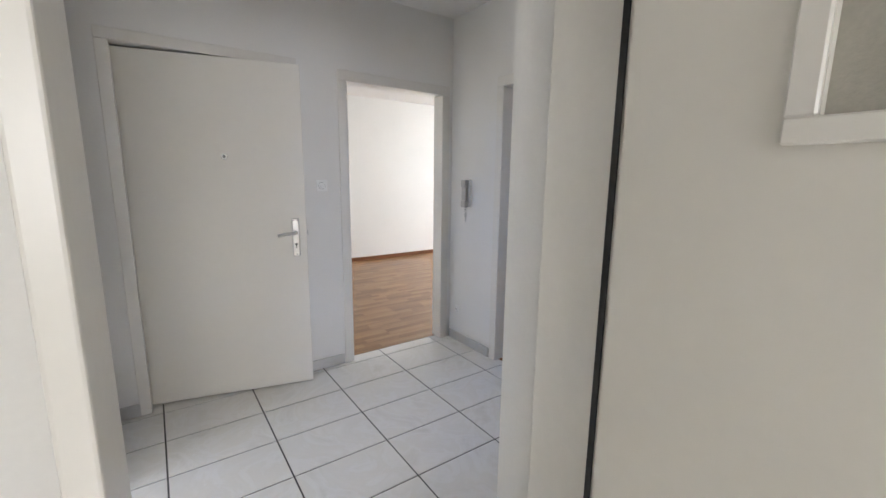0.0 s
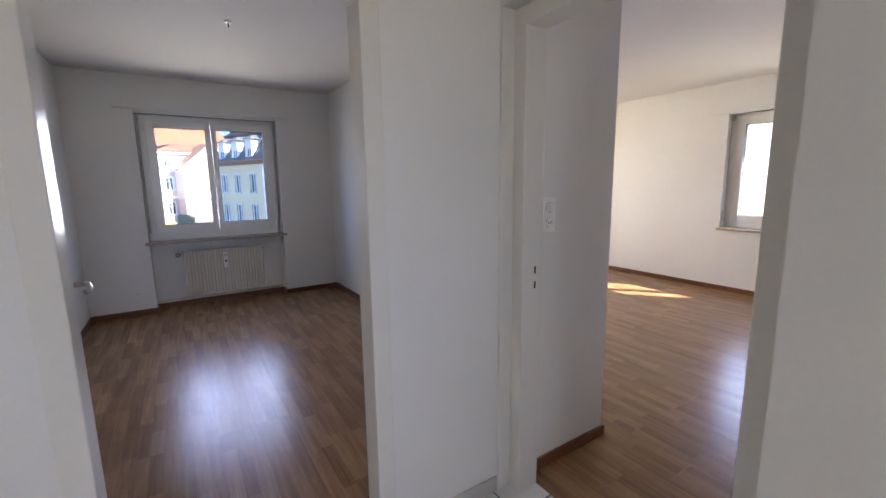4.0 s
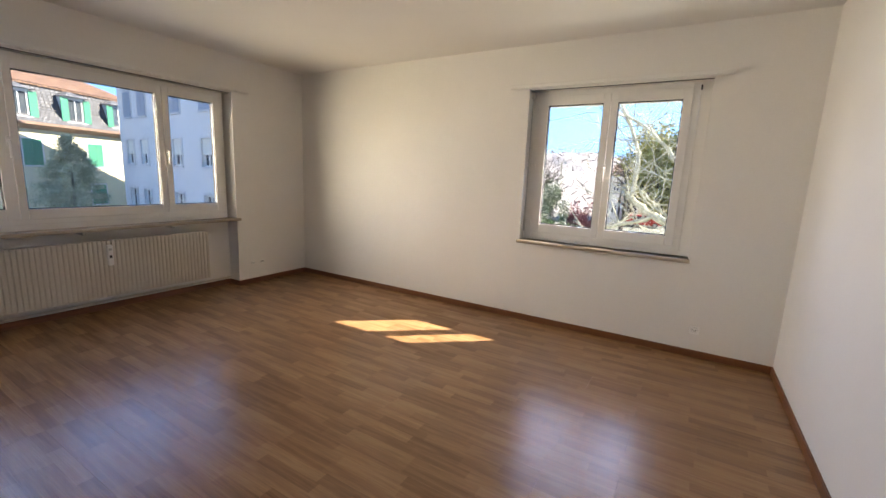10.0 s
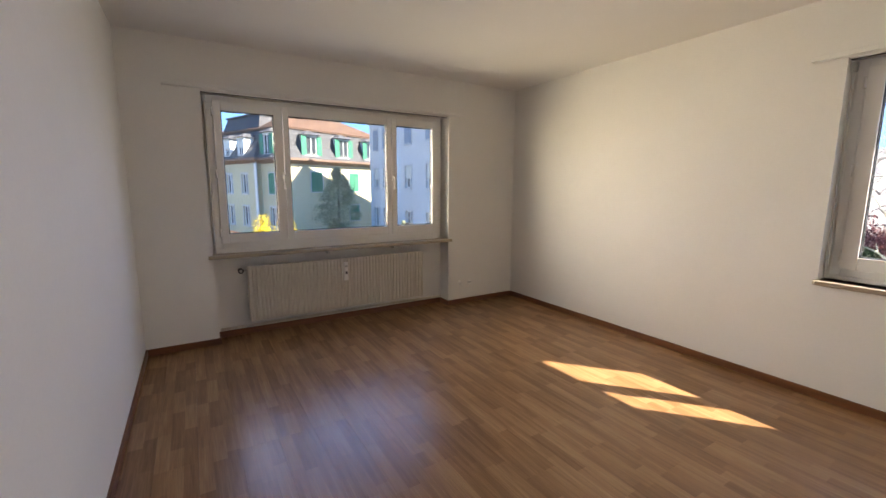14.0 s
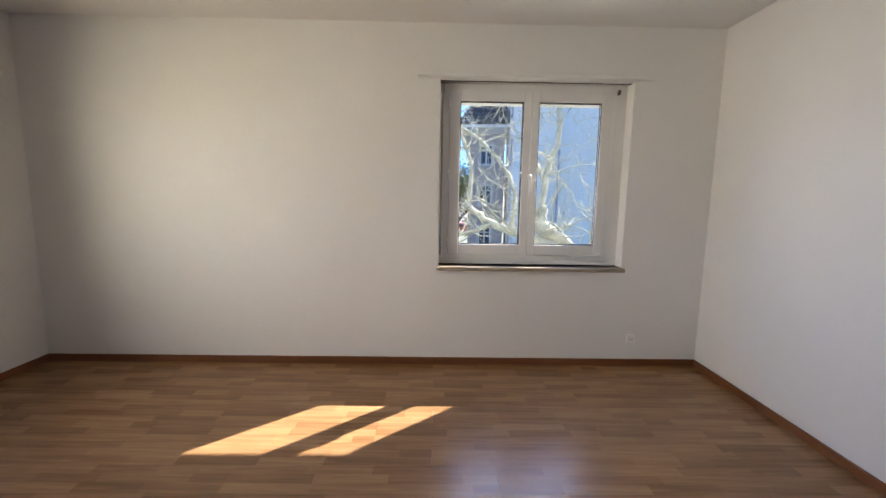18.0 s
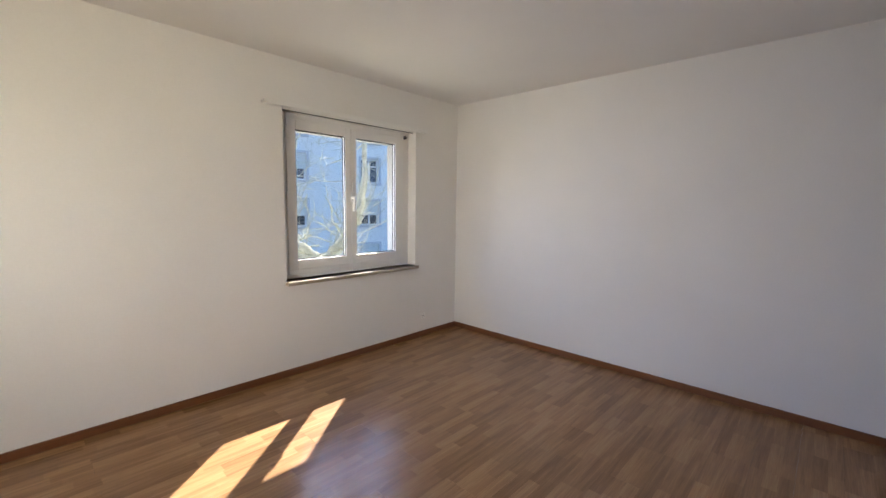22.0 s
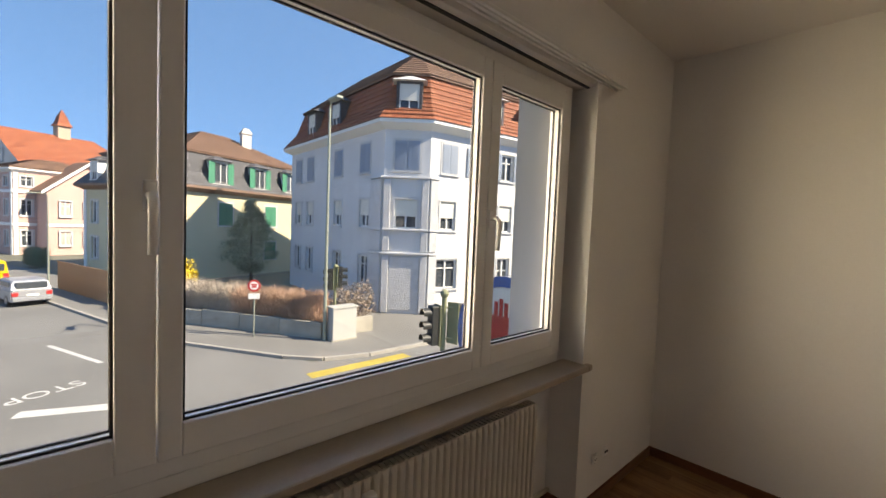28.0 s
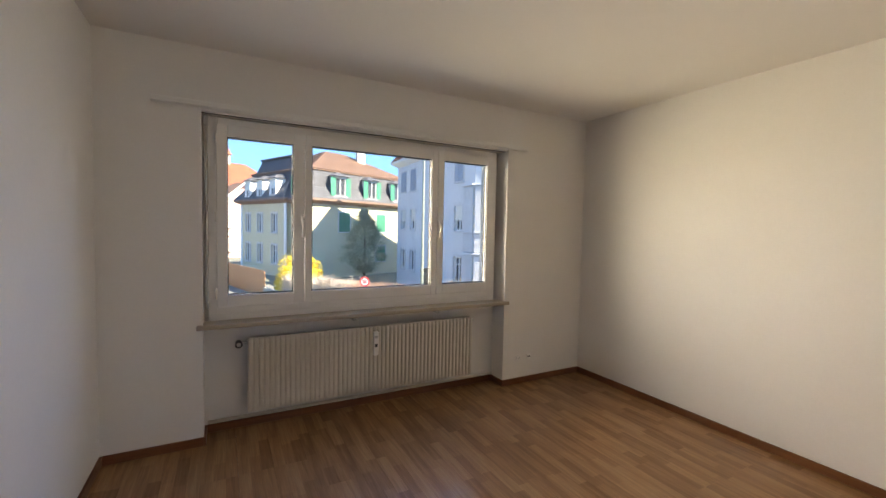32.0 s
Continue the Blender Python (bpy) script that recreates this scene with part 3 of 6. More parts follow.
    if crank:
        bm = bmesh.new()
        x = (fx0 + 0.002) / 2 + 0.006
        tube(bm, (x, 0.06, z0 + 0.12), (x, 0.06, z1 - 0.02), 0.006, n=8)
        box(bm, x - 0.014, 0.045, z1 - 0.07, x + 0.014, 0.085, z1 - 0.01, 0.004)
        tube(bm, (x, 0.055, z0 + 0.05), (x, 0.055, z0 + 0.20), 0.010, n=8)
        part("shutter_crank", bm, M_GREYPL, th, smooth=False)
    bx = fx0 - 0.012 if bracket == 0 else fx1 - 0.010
    bm = bmesh.new()
    box(bm, bx + 0.005, 0.072, z1 - 0.065, bx + 0.017, f0 + 0.011, z1 - 0.03, 0.002)
    tube(bm, (bx + 0.011, 0.072, z1 - 0.06), (bx + 0.011, 0.055, z1 - 0.045), 0.0045, n=8)
    part("shutter_bracket", bm, M_DARK, th, "dark shutter gear bracket")
    # curtain rail above
    if rail:
        bm = bmesh.new()
        r0, r1, rz = rail
        box(bm, r0, -0.062, rz + 0.012, r1, -0.0005, rz + 0.030, 0.002)
        box(bm, r0, -0.062, rz, r1, -0.050, rz + 0.012)
        box(bm, r0, -0.040, rz, r1, -0.028, rz + 0.012)
        box(bm, r0, -0.015, rz, r1, -0.003, rz + 0.012)
        part("curtain_rail", bm, M_PVC, th, "white double-track curtain rail")
    return tagged(th, label, "window", kind="structure")


def window_handle(th, x, z, y):
    """A white lever that points down, on its rosette."""
    bm = bmesh.new()
    box(bm, x - 0.014, y - 0.012, z - 0.035, x + 0.014, y - 0.0005, z + 0.035, 0.005, 2)
    rose = part("handle", bm, M_WHITEPL, th)
    bm = bmesh.new()
    pipe(bm, [(x, y - 0.008, z), (x, y - 0.040, z), (x, y - 0.050, z - 0.012), (x, y - 0.050, z - 0.07), (x, y - 0.046, z - 0.125)], 0.0105, 10)
    part("grip", bm, M_WHITEPL, rose, smooth=True)


def facing_west(y0):
    return pose(XA, y0, 0, 0, 0, 90)


w = window("window_1", facing_west(WIN_A[0]), WIN_A[1] - WIN_A[0],
           [(1.68 - 1.60, 2.248 - 1.60, 1.745 - 1.60, 2.172 - 1.60), (2.252 - 1.60, 3.343 - 1.60, 2.30 - 1.60, 3.292 - 1.60), (3.347 - 1.60, 3.905 - 1.60, 3.405 - 1.60, 3.855 - 1.60)],
           0.845, 2.17, "white plastic three-part window with stone sill", 0.80, (1.34 - 1.60, 4.185 - 1.60, 2.19))
window_handle(w, 2.235 - 1.60, 1.50, 0.095)
window_handle(w, 3.360 - 1.60, 1.50, 0.095)
wb = window("window_2", pose(-1.845, YB, 0), 1.43,
            [(0.072, 0.697, 0.155, 0.640), (0.701, 1.305, 0.757, 1.240)],
            0.83, 2.18, "white plastic two-part window with stone sill", 0.80, (-2.01 + 1.845, -0.295 + 1.845, 2.19), sill_front=0.052, bracket=1, over=0.012)
window_handle(wb, 0.70, 1.50, 0.095)
wc = window("window_3", facing_west(WIN_BED[0]), WIN_BED[1] - WIN_BED[0],
            [(0.08, 0.707, 0.160, 0.655), (0.711, 1.335, 0.760, 1.27)],
            0.845, 2.18, "white plastic two-part bedroom window with stone sill", 0.80, (-0.17, 1.585, 2.22))
window_handle(wc, 0.71, 1.50, 0.095)
wd = window("window_4", facing_west(WIN_R3[0]), 1.7, [(0.08, 0.848, 0.16, 0.79), (0.852, 1.62, 0.91, 1.54)], 0.845, 2.18, "white plastic two-part window", 0.80, None)
we = window("window_5", pose(0.8, YB, 0), 1.5, [(0.08, 0.748, 0.16, 0.69), (0.752, 1.42, 0.81, 1.34)], 0.845, 2.18, "white plastic two-part kitchen window", 0.80, None)


# ---- radiators ----
def radiator(y0, y1, z0, z1, x_face, pitch, label):
    """A panel radiator with upright ribs; it stands before the niche's back wall."""
    th = empty("radiator", pose(x_face, y0, 0))
    n = round((y1 - y0) / pitch)
    p = (y1 - y0) / n
    prof = []
    for i in range(n):
        a = i * p
        prof += [(a + p * 0.08, -0.013), (a + p * 0.22, -0.002), (a + p * 0.35, 0.0), (a + p * 0.65, 0.0), (a + p * 0.78, -0.002), (a + p * 0.92, -0.013)]
    bm = bmesh.new()
    zs = [z0 + 0.0, z0 + 0.022, z1 - 0.022, z1]
    rows = []
    for k, z in enumerate(zs):
        shrink = 0.5 if k in (0, 3) else 1.0
        rows.append([bm.verts.new((-0.010 + (x + 0.010) * (1.0 if shrink == 1 else 0.2), y, z)) for y, x in prof])
    for a, b in zip(rows, rows[1:]):
        for i in range(len(prof) - 1):
            bm.faces.new((a[i], a[i + 1], b[i + 1], b[i]))
    part("front_panel", bm, M_RAD, th, smooth=False)
    L = y1 - y0
    bm = bmesh.new()
    box(bm, -0.062, 0.0, z0 + 0.01, -0.014, L, z1 - 0.004, 0.004)
    part("body", bm, M_RAD, th)
    bm = bmesh.new()
    k = 0
    y = 0.02
    while y < L - 0.02:
        box(bm, -0.056, y, z1 - 0.0035, -0.020, y + 0.012, z1 + 0.0005)
        y += 0.022
    part("top_grille", bm, M_RAD, th)
    for yy in (0.25, L - 0.25):
        bm = bmesh.new()
        box(bm, -0.110, yy - 0.012, z0 + 0.06, -0.0625, yy + 0.012, z1 - 0.05)
        part("bracket", bm, M_RAD, th)
    # heat meter
    my = L * 0.5
    bm = bmesh.new()
    box(bm, -0.002, my - 0.021, z1 - 0.225, 0.028, my + 0.021, z1 - 0.035, 0.006, 2)
    meter = part("heat_meter", bm, M_WHITEPL, th, "white heat meter clipped to the front")
    bm = bmesh.new()
    box(bm, 0.0275, my - 0.013, z1 - 0.085, 0.0288, my + 0.013, z1 - 0.065)
    part("display", bm, M_GREYPL, meter)
    bm = bmesh.new()
    box(bm, 0.0275, my - 0.010, z1 - 0.155, 0.0288, my + 0.010, z1 - 0.130)
    part("sticker", bm, M_DARK, meter)
    # valve and pipes on the near side
    bm = bmesh.new()
    tube(bm, (-0.036, -0.06, z1 - 0.03), (-0.036, 0.0, z1 - 0.03), 0.011, n=12)
    tube(bm, (-0.036, -0.055, z1 - 0.03), (-0.10, -0.055, z1 - 0.03), 0.009, n=10)
    valve = part("valve", bm, M_STEEL, th, smooth=False)
    bm = bmesh.new()
    tube(bm, (-0.040, -0.055, z1 - 0.03), (0.012, -0.055, z1 - 0.03), 0.022, 0.024, 18)
    part("knob", bm, M_DARK, valve, "black thermostat knob")
    bm = bmesh.new()
    tube(bm, (0.0115, -0.055, z1 - 0.03), (0.0135, -0.055, z1 - 0.03), 0.014, n=16)
    part("knob_cap", bm, M_GREYPL, valve)
    bm = bmesh.new()
    tube(bm, (-0.036, L, z1 - 0.03), (-0.036, L + 0.02, z1 - 0.03), 0.009, n=8)
    part("bleed_screw", bm, M_STEEL, th)
    return tagged(th, label, "radiator", "radiators under the windows")


radiator(1.865, 3.70, 0.15, 0.668, -4.945, 0.0345, "cream ribbed panel radiator under the wide window")
radiator(-0.80, 0.055, 0.14, 0.655, -4.945, 0.0345, "cream ribbed panel radiator under the bedroom window")
for y0, y1 in ((WIN_A[0], WIN_A[1]), (WIN_BED[0], WIN_BED[1])):
    bm = bmesh.new()
    tube(bm, (-5.055, y0 + 0.02, 0.085), (-5.055, y1 - 0.02, 0.085), 0.011, n=10)
    tagged(part("heating_pipe", bm, M_RAD, smooth=True), "cream painted heating pipe above the skirting in the niche", "pipe", kind="structure")
    for f in (0.42, 0.72):
        yy = y0 + f * (y1 - y0)
        bm = bmesh.new()
        box(bm, -5.08, yy - 0.012, 0.735, -4.93, yy + 0.012, 0.768, 0.002)
        tagged(part("sill_bracket", bm, M_STEEL), "small steel bracket under the stone sill", "bracket", "brackets under the sills")


# grey that paints the shade in the narrow gap round a switch ring
M_GAPSHADE = material("painted_gap_shade", (0.42, 0.41, 0.39), 0.6)


# ---- switches, sockets, intercom ----
def plate(name, m, w, h, label, category):
    """An empty on a wall: local x across, y into the room, z up; with its plate."""
    th = empty(name, m)
    boxpart("cover", (-w / 2, 0, -h / 2, w / 2, 0.009, h / 2), M_WHITEPL, th, bevel=0.003, seg=2)
    return tagged(th, label, category, "sockets and switches on the walls")


def swiss_socket(th, z, y=0.009):
    # grey disc puts the shaded rim of the socket face into colour
    bm = bmesh.new()
    tube(bm, (0, y - 0.001, z), (0, y + 0.0006, z), 0.0232, n=28)
    part("gap_shade", bm, M_GREYPL, th)
    bm = bmesh.new()
    tube(bm, (0, y - 0.001, z), (0, y + 0.003, z), 0.0216, 0.0195, 24)
    face = part("socket_face", bm, M_WHITEPL, th)
    bm = bmesh.new()
    for dx, dz in ((-0.0095, 0.0), (0.0095, 0.0), (0.0, -0.005)):
        tube(bm, (dx, y + 0.0025, z + dz), (dx, y + 0.0036, z + dz), 0.0034, n=10)
    part("pin_hole", bm, M_DARK, face)


def rocker(th, z, y=0.009):
    # darker disc paints the shadow line round the switch ring
    bm = bmesh.new()
    tube(bm, (0, y - 0.001, z), (0, y + 0.0006, z), 0.0240, n=28)
    part("gap_shade", bm, M_GAPSHADE, th)
    bm = bmesh.new()
    tube(bm, (0, y - 0.001, z), (0, y + 0.003, z), 0.0228, 0.021, 24)
    ring = part("switch_ring", bm, M_WHITEPL, th)
    bm = bmesh.new()
    box(bm, -0.013, y + 0.003, z - 0.009, 0.013, y + 0.012, z + 0.009, 0.003, 2)
    part("rocker", bm, M_WHITEPL, ring)
    for dz in (-0.019, 0.019):
        bm = bmesh.new()
        tube(bm, (0, y + 0.0025, z + dz), (0, y + 0.0036, z + dz), 0.002, n=8)
        part("screw", bm, M_DARK, ring)


EASTWARD = -90

sw = plate("light_switch", pose(XH, 0.598, 1.255, 0, 0, EASTWARD), 0.075, 0.155, "white switch with socket below on the entry wall", "switch")
rocker(sw, 0.034)
swiss_socket(sw, -0.034)
sh = plate("light_switch", pose(0.41, YS, 1.305, 0, 0, 0), 0.075, 0.075, "square white hall switch beside the entrance door", "switch")
rocker(sh, 0.0)
sk = plate("wall_socket", pose(XH, -1.54, 0.28, 0, 0, EASTWARD), 0.055, 0.055, "small white socket low on the hall wall", "socket")
swiss_socket(sk, 0.0)
sb = plate("wall_socket", pose(-0.30, YB, 0.227, 0, 0, 180), 0.07, 0.07, "white socket low under the side window", "socket")
swiss_socket(sb, 0.0)
sa = plate("wall_socket", pose(XA, 4.31, 0.25, 0, 0, EASTWARD), 0.05, 0.05, "white aerial socket low beside the window niche", "socket")
bm = bmesh.new()
for dx in (-0.010, 0.010):
    tube(bm, (dx, 0.008, 0), (dx, 0.013, 0), 0.007, n=12)
part("aerial_plug", bm, M_DARK, sa)
sa2 = plate("wall_socket", pose(XA, 4.185, 0.25, 0, 0, EASTWARD), 0.05, 0.05, "white power socket low beside the window niche", "socket")
swiss_socket(sa2, 0.0)
sbed = plate("wall_socket", pose(XA, -1.27, 0.24, 0, 0, EASTWARD), 0.06, 0.06, "white socket low beside the bedroom window niche", "socket")
swiss_socket(sbed, 0.0)

M_RECEIVER = mottled("receiver_plastic", (0.48, 0.465, 0.44), 0.4, 0.04, 6, 90, 0.03, 0.0003)
ph = empty("intercom", pose(XH, -1.43, 1.25, 0, 0, EASTWARD))
boxpart("base", (-0.045, 0, -0.105, 0.045, 0.028, 0.105), M_WHITEPL, ph, bevel=0.006, seg=2)
bm = bmesh.new()
for z0, z1, y0, y1 in ((0.045, 0.102, 0.029, 0.068), (-0.055, 0.045, 0.038, 0.062), (-0.108, -0.055, 0.029, 0.068)):
    box(bm, -0.043, y0, z0, 0.010, y1, z1, 0.007, 2)
part("receiver", bm, M_RECEIVER, ph, "grey hanging receiver")
boxpart("button", (0.018, 0.027, -0.03, 0.034, 0.032, -0.012), M_GREYPL, ph, bevel=0.001)
tagged(ph, "white wall intercom with hanging receiver", "intercom")
kh = empty("key_tag", pose(XH, -1.455, 1.06, 0, 0, EASTWARD))
bm = bmesh.new()
pipe(bm, [(0.012 * math.cos(a), 0.006, 0.05 + 0.012 * math.sin(a)) for a in [i * math.pi / 6 for i in range(13)]], 0.0014, 6)
part("ring", bm, M_STEEL, kh)
boxpart("key", (-0.006, 0.002, -0.035, 0.006, 0.005, 0.040), M_STEEL, kh, bevel=0.001)
boxpart("key_bow", (-0.013, 0.0055, 0.0, 0.010, 0.0085, 0.030), M_GREYPL, kh, bevel=0.001)
bm = bmesh.new()
tube(bm, (0, 0, 0.062), (0, 0.012, 0.062), 0.003, n=8)
part("hook", bm, M_STEEL, kh)
tagged(kh, "steel keys on a ring hanging below the intercom", "keys")

# ceiling hooks with their capped wires
for x, y in ((-2.847, -0.376), (-2.3, 3.0)):
    hk = empty("ceiling_hook", pose(x, y, H))
    bm = bmesh.new()
    tube(bm, (0, 0, -0.012), (0, 0, 0), 0.022, 0.026, 16)
    part("rose", bm, M_WHITEPL, hk)
    bm = bmesh.new()
    pipe(bm, [(0, 0, -0.01), (0, 0, -0.035), (0.012, 0, -0.045), (0.02, 0, -0.036)], 0.004, 8)
    part("hook", bm, M_DARK, hk)
    tagged(hk, "small dark lamp hook on the white ceiling", "hook", "lamp hooks on the ceilings")


# ---- outside: ground, streets ----
M_ASPHALT = mottled("asphalt", (0.165, 0.162, 0.155), 0.9, 0.14, 0.25, 12, 0.3, 0.01)
M_PAVE = mottled("pavement_asphalt", (0.175, 0.17, 0.16), 0.9, 0.12, 0.4, 15, 0.3, 0.008)
M_KERB = mottled("kerb_granite", (0.33, 0.31, 0.275), 0.8, 0.15, 2, 40, 0.3, 0.004)
M_GRASS = mottled("lawn", (0.09, 0.13, 0.035), 0.95, 0.35, 0.5, 20, 0.5, 0.02)
M_EARTH = mottled("far_ground", (0.16, 0.16, 0.12), 0.95, 0.3, 0.02, 0.5, 0.2, 0.02)
M_YELLOW = mottled("road_paint_yellow", (0.42, 0.32, 0.06), 0.75, 0.15, 2, 40, 0.2, 0.002)
M_WHITEPAINT = mottled("road_paint_white", (0.48, 0.48, 0.46), 0.75, 0.15, 2, 40, 0.2, 0.002)
M_WHITEHOUSE = mottled("white_house_render", (0.60, 0.60, 0.60), 0.9, 0.05, 0.5, 8, 0.3, 0.01)
M_STUCCO = mottled("rough_white_stucco", (0.56, 0.56, 0.56), 0.95, 0.10, 3, 9, 1.0, 0.06)
M_YELLOWHOUSE = mottled("cream_yellow_render", (0.56, 0.50, 0.34), 0.9, 0.06, 0.5, 8, 0.3, 0.01)
M_FARBEIGE = mottled("beige_render", (0.40, 0.33, 0.25), 0.9, 0.1, 0.4, 6, 0.2, 0.01)
M_PINKHOUSE = mottled("pink_render", (0.52, 0.335, 0.29), 0.9, 0.06, 0.5, 8, 0.3, 0.01)
M_PALEHOUSE = mottled("pale_render", (0.60, 0.57, 0.52), 0.9, 0.06, 0.5, 8, 0.3, 0.01)
M_GREYHOUSE = mottled("mauve_grey_render", (0.42, 0.36, 0.34), 0.9, 0.06, 0.5, 8, 0.2, 0.01)
M_BLOCK = mottled("pale_block_render", (0.78, 0.75, 0.70), 0.9, 0.05, 0.4, 8, 0.2, 0.01)
M_SURROUND = mottled("stone_window_surround", (0.50, 0.50, 0.50), 0.85, 0.06, 2, 20, 0.2, 0.004)
M_SHUT_BLUE = mottled("blue_grey_shutter", (0.26, 0.31, 0.38), 0.6, 0.05, 2, 20, 0.1, 0.004)
M_SHUT_GREEN = mottled("green_shutter", (0.03, 0.20, 0.12), 0.6, 0.08, 2, 20, 0.1, 0.004)
M_ROLL = mottled("roller_shutter", (0.62, 0.61, 0.55), 0.6, 0.04, 2, 20, 0.1, 0.004)
M_DARKGLASS = material("far_window_glass", (0.05, 0.06, 0.07), 0.08)
M_FRAMEW = material("far_window_frame", (0.70, 0.70, 0.68), 0.5)
M_WOODFENCE = mottled("orange_fence_wood", (0.56, 0.26, 0.11), 0.8, 0.2, 3, 30, 0.3, 0.004)
M_CONC = mottled("weathered_concrete", (0.38, 0.35, 0.29), 0.9, 0.2, 1.5, 20, 0.4, 0.006)
M_POLE = mottled("galvanised_pole", (0.30, 0.32, 0.26), 0.5, 0.1, 3, 30, 0.1, 0.002, metal=0.3)
M_SIGNAL = mottled("signal_black", (0.025, 0.027, 0.026), 0.5, 0.2, 5, 40, 0.1, 0.002)
M_SIGNALBACK = mottled("signal_olive_back", (0.22, 0.23, 0.13), 0.55, 0.1, 5, 40, 0.1, 0.002)
M_BLUE = material("sign_blue", (0.035, 0.12, 0.36), 0.3)
M_SIGNWHITE = material("sign_white", (0.78, 0.78, 0.74), 0.3)
M_RED = material("sign_red", (0.50, 0.03, 0.03), 0.35)
M_BARK = mottled("plane_bark", (0.62, 0.59, 0.46), 0.9, 0.34, 6, 26, 0.5, 0.01)
M_DARKBARK = mottled("dark_bark", (0.10, 0.08, 0.06), 0.95, 0.2, 3, 18, 0.5, 0.01)
M_TWIG = mottled("bare_twigs", (0.34, 0.26, 0.19), 0.95, 0.3, 2, 20, 0.2, 0.004)
M_FARWOOD = mottled("far_bare_woods", (0.33, 0.285, 0.26), 0.95, 0.2, 0.05, 0.6, 0.0)
M_FIR = mottled("fir_sprays", (0.33, 0.37, 0.25), 0.9, 0.35, 1.2, 20, 0.2, 0.004)
M_EAVEBROWN = mottled("brown_eaves_paint", (0.20, 0.12, 0.085), 0.7, 0.1, 1.0, 12, 0.1, 0.004)
M_NEEDLE = mottled("conifer_needles", (0.19, 0.24, 0.155), 0.9, 0.35, 1.2, 20, 0.2, 0.004)
M_LEAFG = mottled("green_leaves", (0.07, 0.13, 0.03), 0.8, 0.35, 1.2, 20, 0.2, 0.004)
M_LEAFR = mottled("red_leaves", (0.26, 0.06, 0.07), 0.8, 0.3, 1.2, 20, 0.2, 0.004)
M_LEAFY = mottled("yellow_blossom", (0.72, 0.52, 0.03), 0.8, 0.3, 1.2, 20, 0.2, 0.004)
M_LEAFOLIVE = mottled("spring_catkins", (0.46, 0.41, 0.14), 0.85, 0.3, 1.2, 20, 0.2, 0.004)


def roof_material(name, dark, light, row=0.33):
    """Roof tiles in courses, with a step at each course."""
    m = material(name, light, 0.8)
    v = coords(m, (1, 1, 1))
    b = node(m, "ShaderNodeTexBrick", Scale=1.0, Mortar_Size=0.03, Brick_Width=row * 0.75, Row_Height=row)
    b.inputs["Color1"].default_value = (*dark, 1)
    b.inputs["Color2"].default_value = (*light, 1)
    b.inputs["Mortar"].default_value = (*[c * 0.35 for c in dark], 1)
    sep = m.node_tree.nodes.new("ShaderNodeSeparateXYZ")
    wire(m, v, sep.inputs[0])
    comb = m.node_tree.nodes.new("ShaderNodeCombineXYZ")
    add = m.node_tree.nodes.new("ShaderNodeMath")
    wire(m, sep.outputs["X"], add.inputs[0])
    wire(m, sep.outputs["Y"], add.inputs[1])
    wire(m, add.outputs[0], comb.inputs["X"])
    wire(m, sep.outputs["Z"], comb.inputs["Y"])
    wire(m, comb.outputs[0], b.inputs["Vector"])
    n = ramp(m, noise_of(m, v, 0.9, 5), [(0.3, (0.75, 0.75, 0.75)), (0.7, (1, 1, 1))])
    wire(m, mix(m, "MULTIPLY", b.outputs["Color"], n), shader(m).inputs["Base Color"])
    bump(m, b.outputs["Fac"], -1.0, 0.06)
    return m


M_ROOF_RED = roof_material("red_roof_tiles", (0.30, 0.075, 0.030), (0.46, 0.15, 0.07))
M_ROOF_BROWN = roof_material("brown_roof_tiles", (0.19, 0.10, 0.065), (0.29, 0.17, 0.11))
M_ROOF_SLATE = roof_material("slate_roof", (0.085, 0.085, 0.095), (0.15, 0.15, 0.16), 0.25)


def prism(name, pts, z0, z1, mat, parent=None, label=""):
    bm = bmesh.new()
    lo = [bm.verts.new((x, y, z0)) for x, y in pts]
    hi = [bm.verts.new((x, y, z1)) for x, y in pts]
    bm.faces.new(hi)
    bm.faces.new(lo[::-1])
    for i in range(len(pts)):
        j = (i + 1) % len(pts)
        bm.faces.new((lo[i], lo[j], hi[j], hi[i]))
    return part(name, bm, mat, parent, label)


G = GROUND
bm = bmesh.new()
for q in (((-1500, -1500), (1500, -1500), (1500, 1500), (-1500, 1500)),):
    bm.faces.new([bm.verts.new((x, y, G - 0.02)) for x, y in q])
tagged(part("ground", bm, M_EARTH), "dull open ground reaching to the horizon", "ground", kind="structure")
tagged(prism("road", [(-160, -60), (-9, -80), (-9, 80), (-18, 80), (-18.5, 9), (-36, 3), (-160, -36)], G - 0.3, G, M_ASPHALT), "grey asphalt street junction", "road", kind="structure")
tagged(prism("road", [(-18, 26), (60, 40), (60, 50), (-18, 44)], G - 0.3, G - 0.004, M_ASPHALT), "grey asphalt side street", "road", kind="structure")
FAR_PAVE = [(-130, -28.5), (-71.8, -8.9), (-36.3, 1.7), (-24.7, 5.15), (-19.6, 8.4), (-18.5, 9.5), (-18.0, 11.2), (-17.9, 14.5), (-17.3, 36), (-24, 36), (-28, 14), (-40, 5), (-130, -24)]
tagged(prism("pavement", FAR_PAVE, G - 0.3, G + 0.12, M_PAVE), "asphalt pavement along the houses opposite", "pavement", kind="structure")
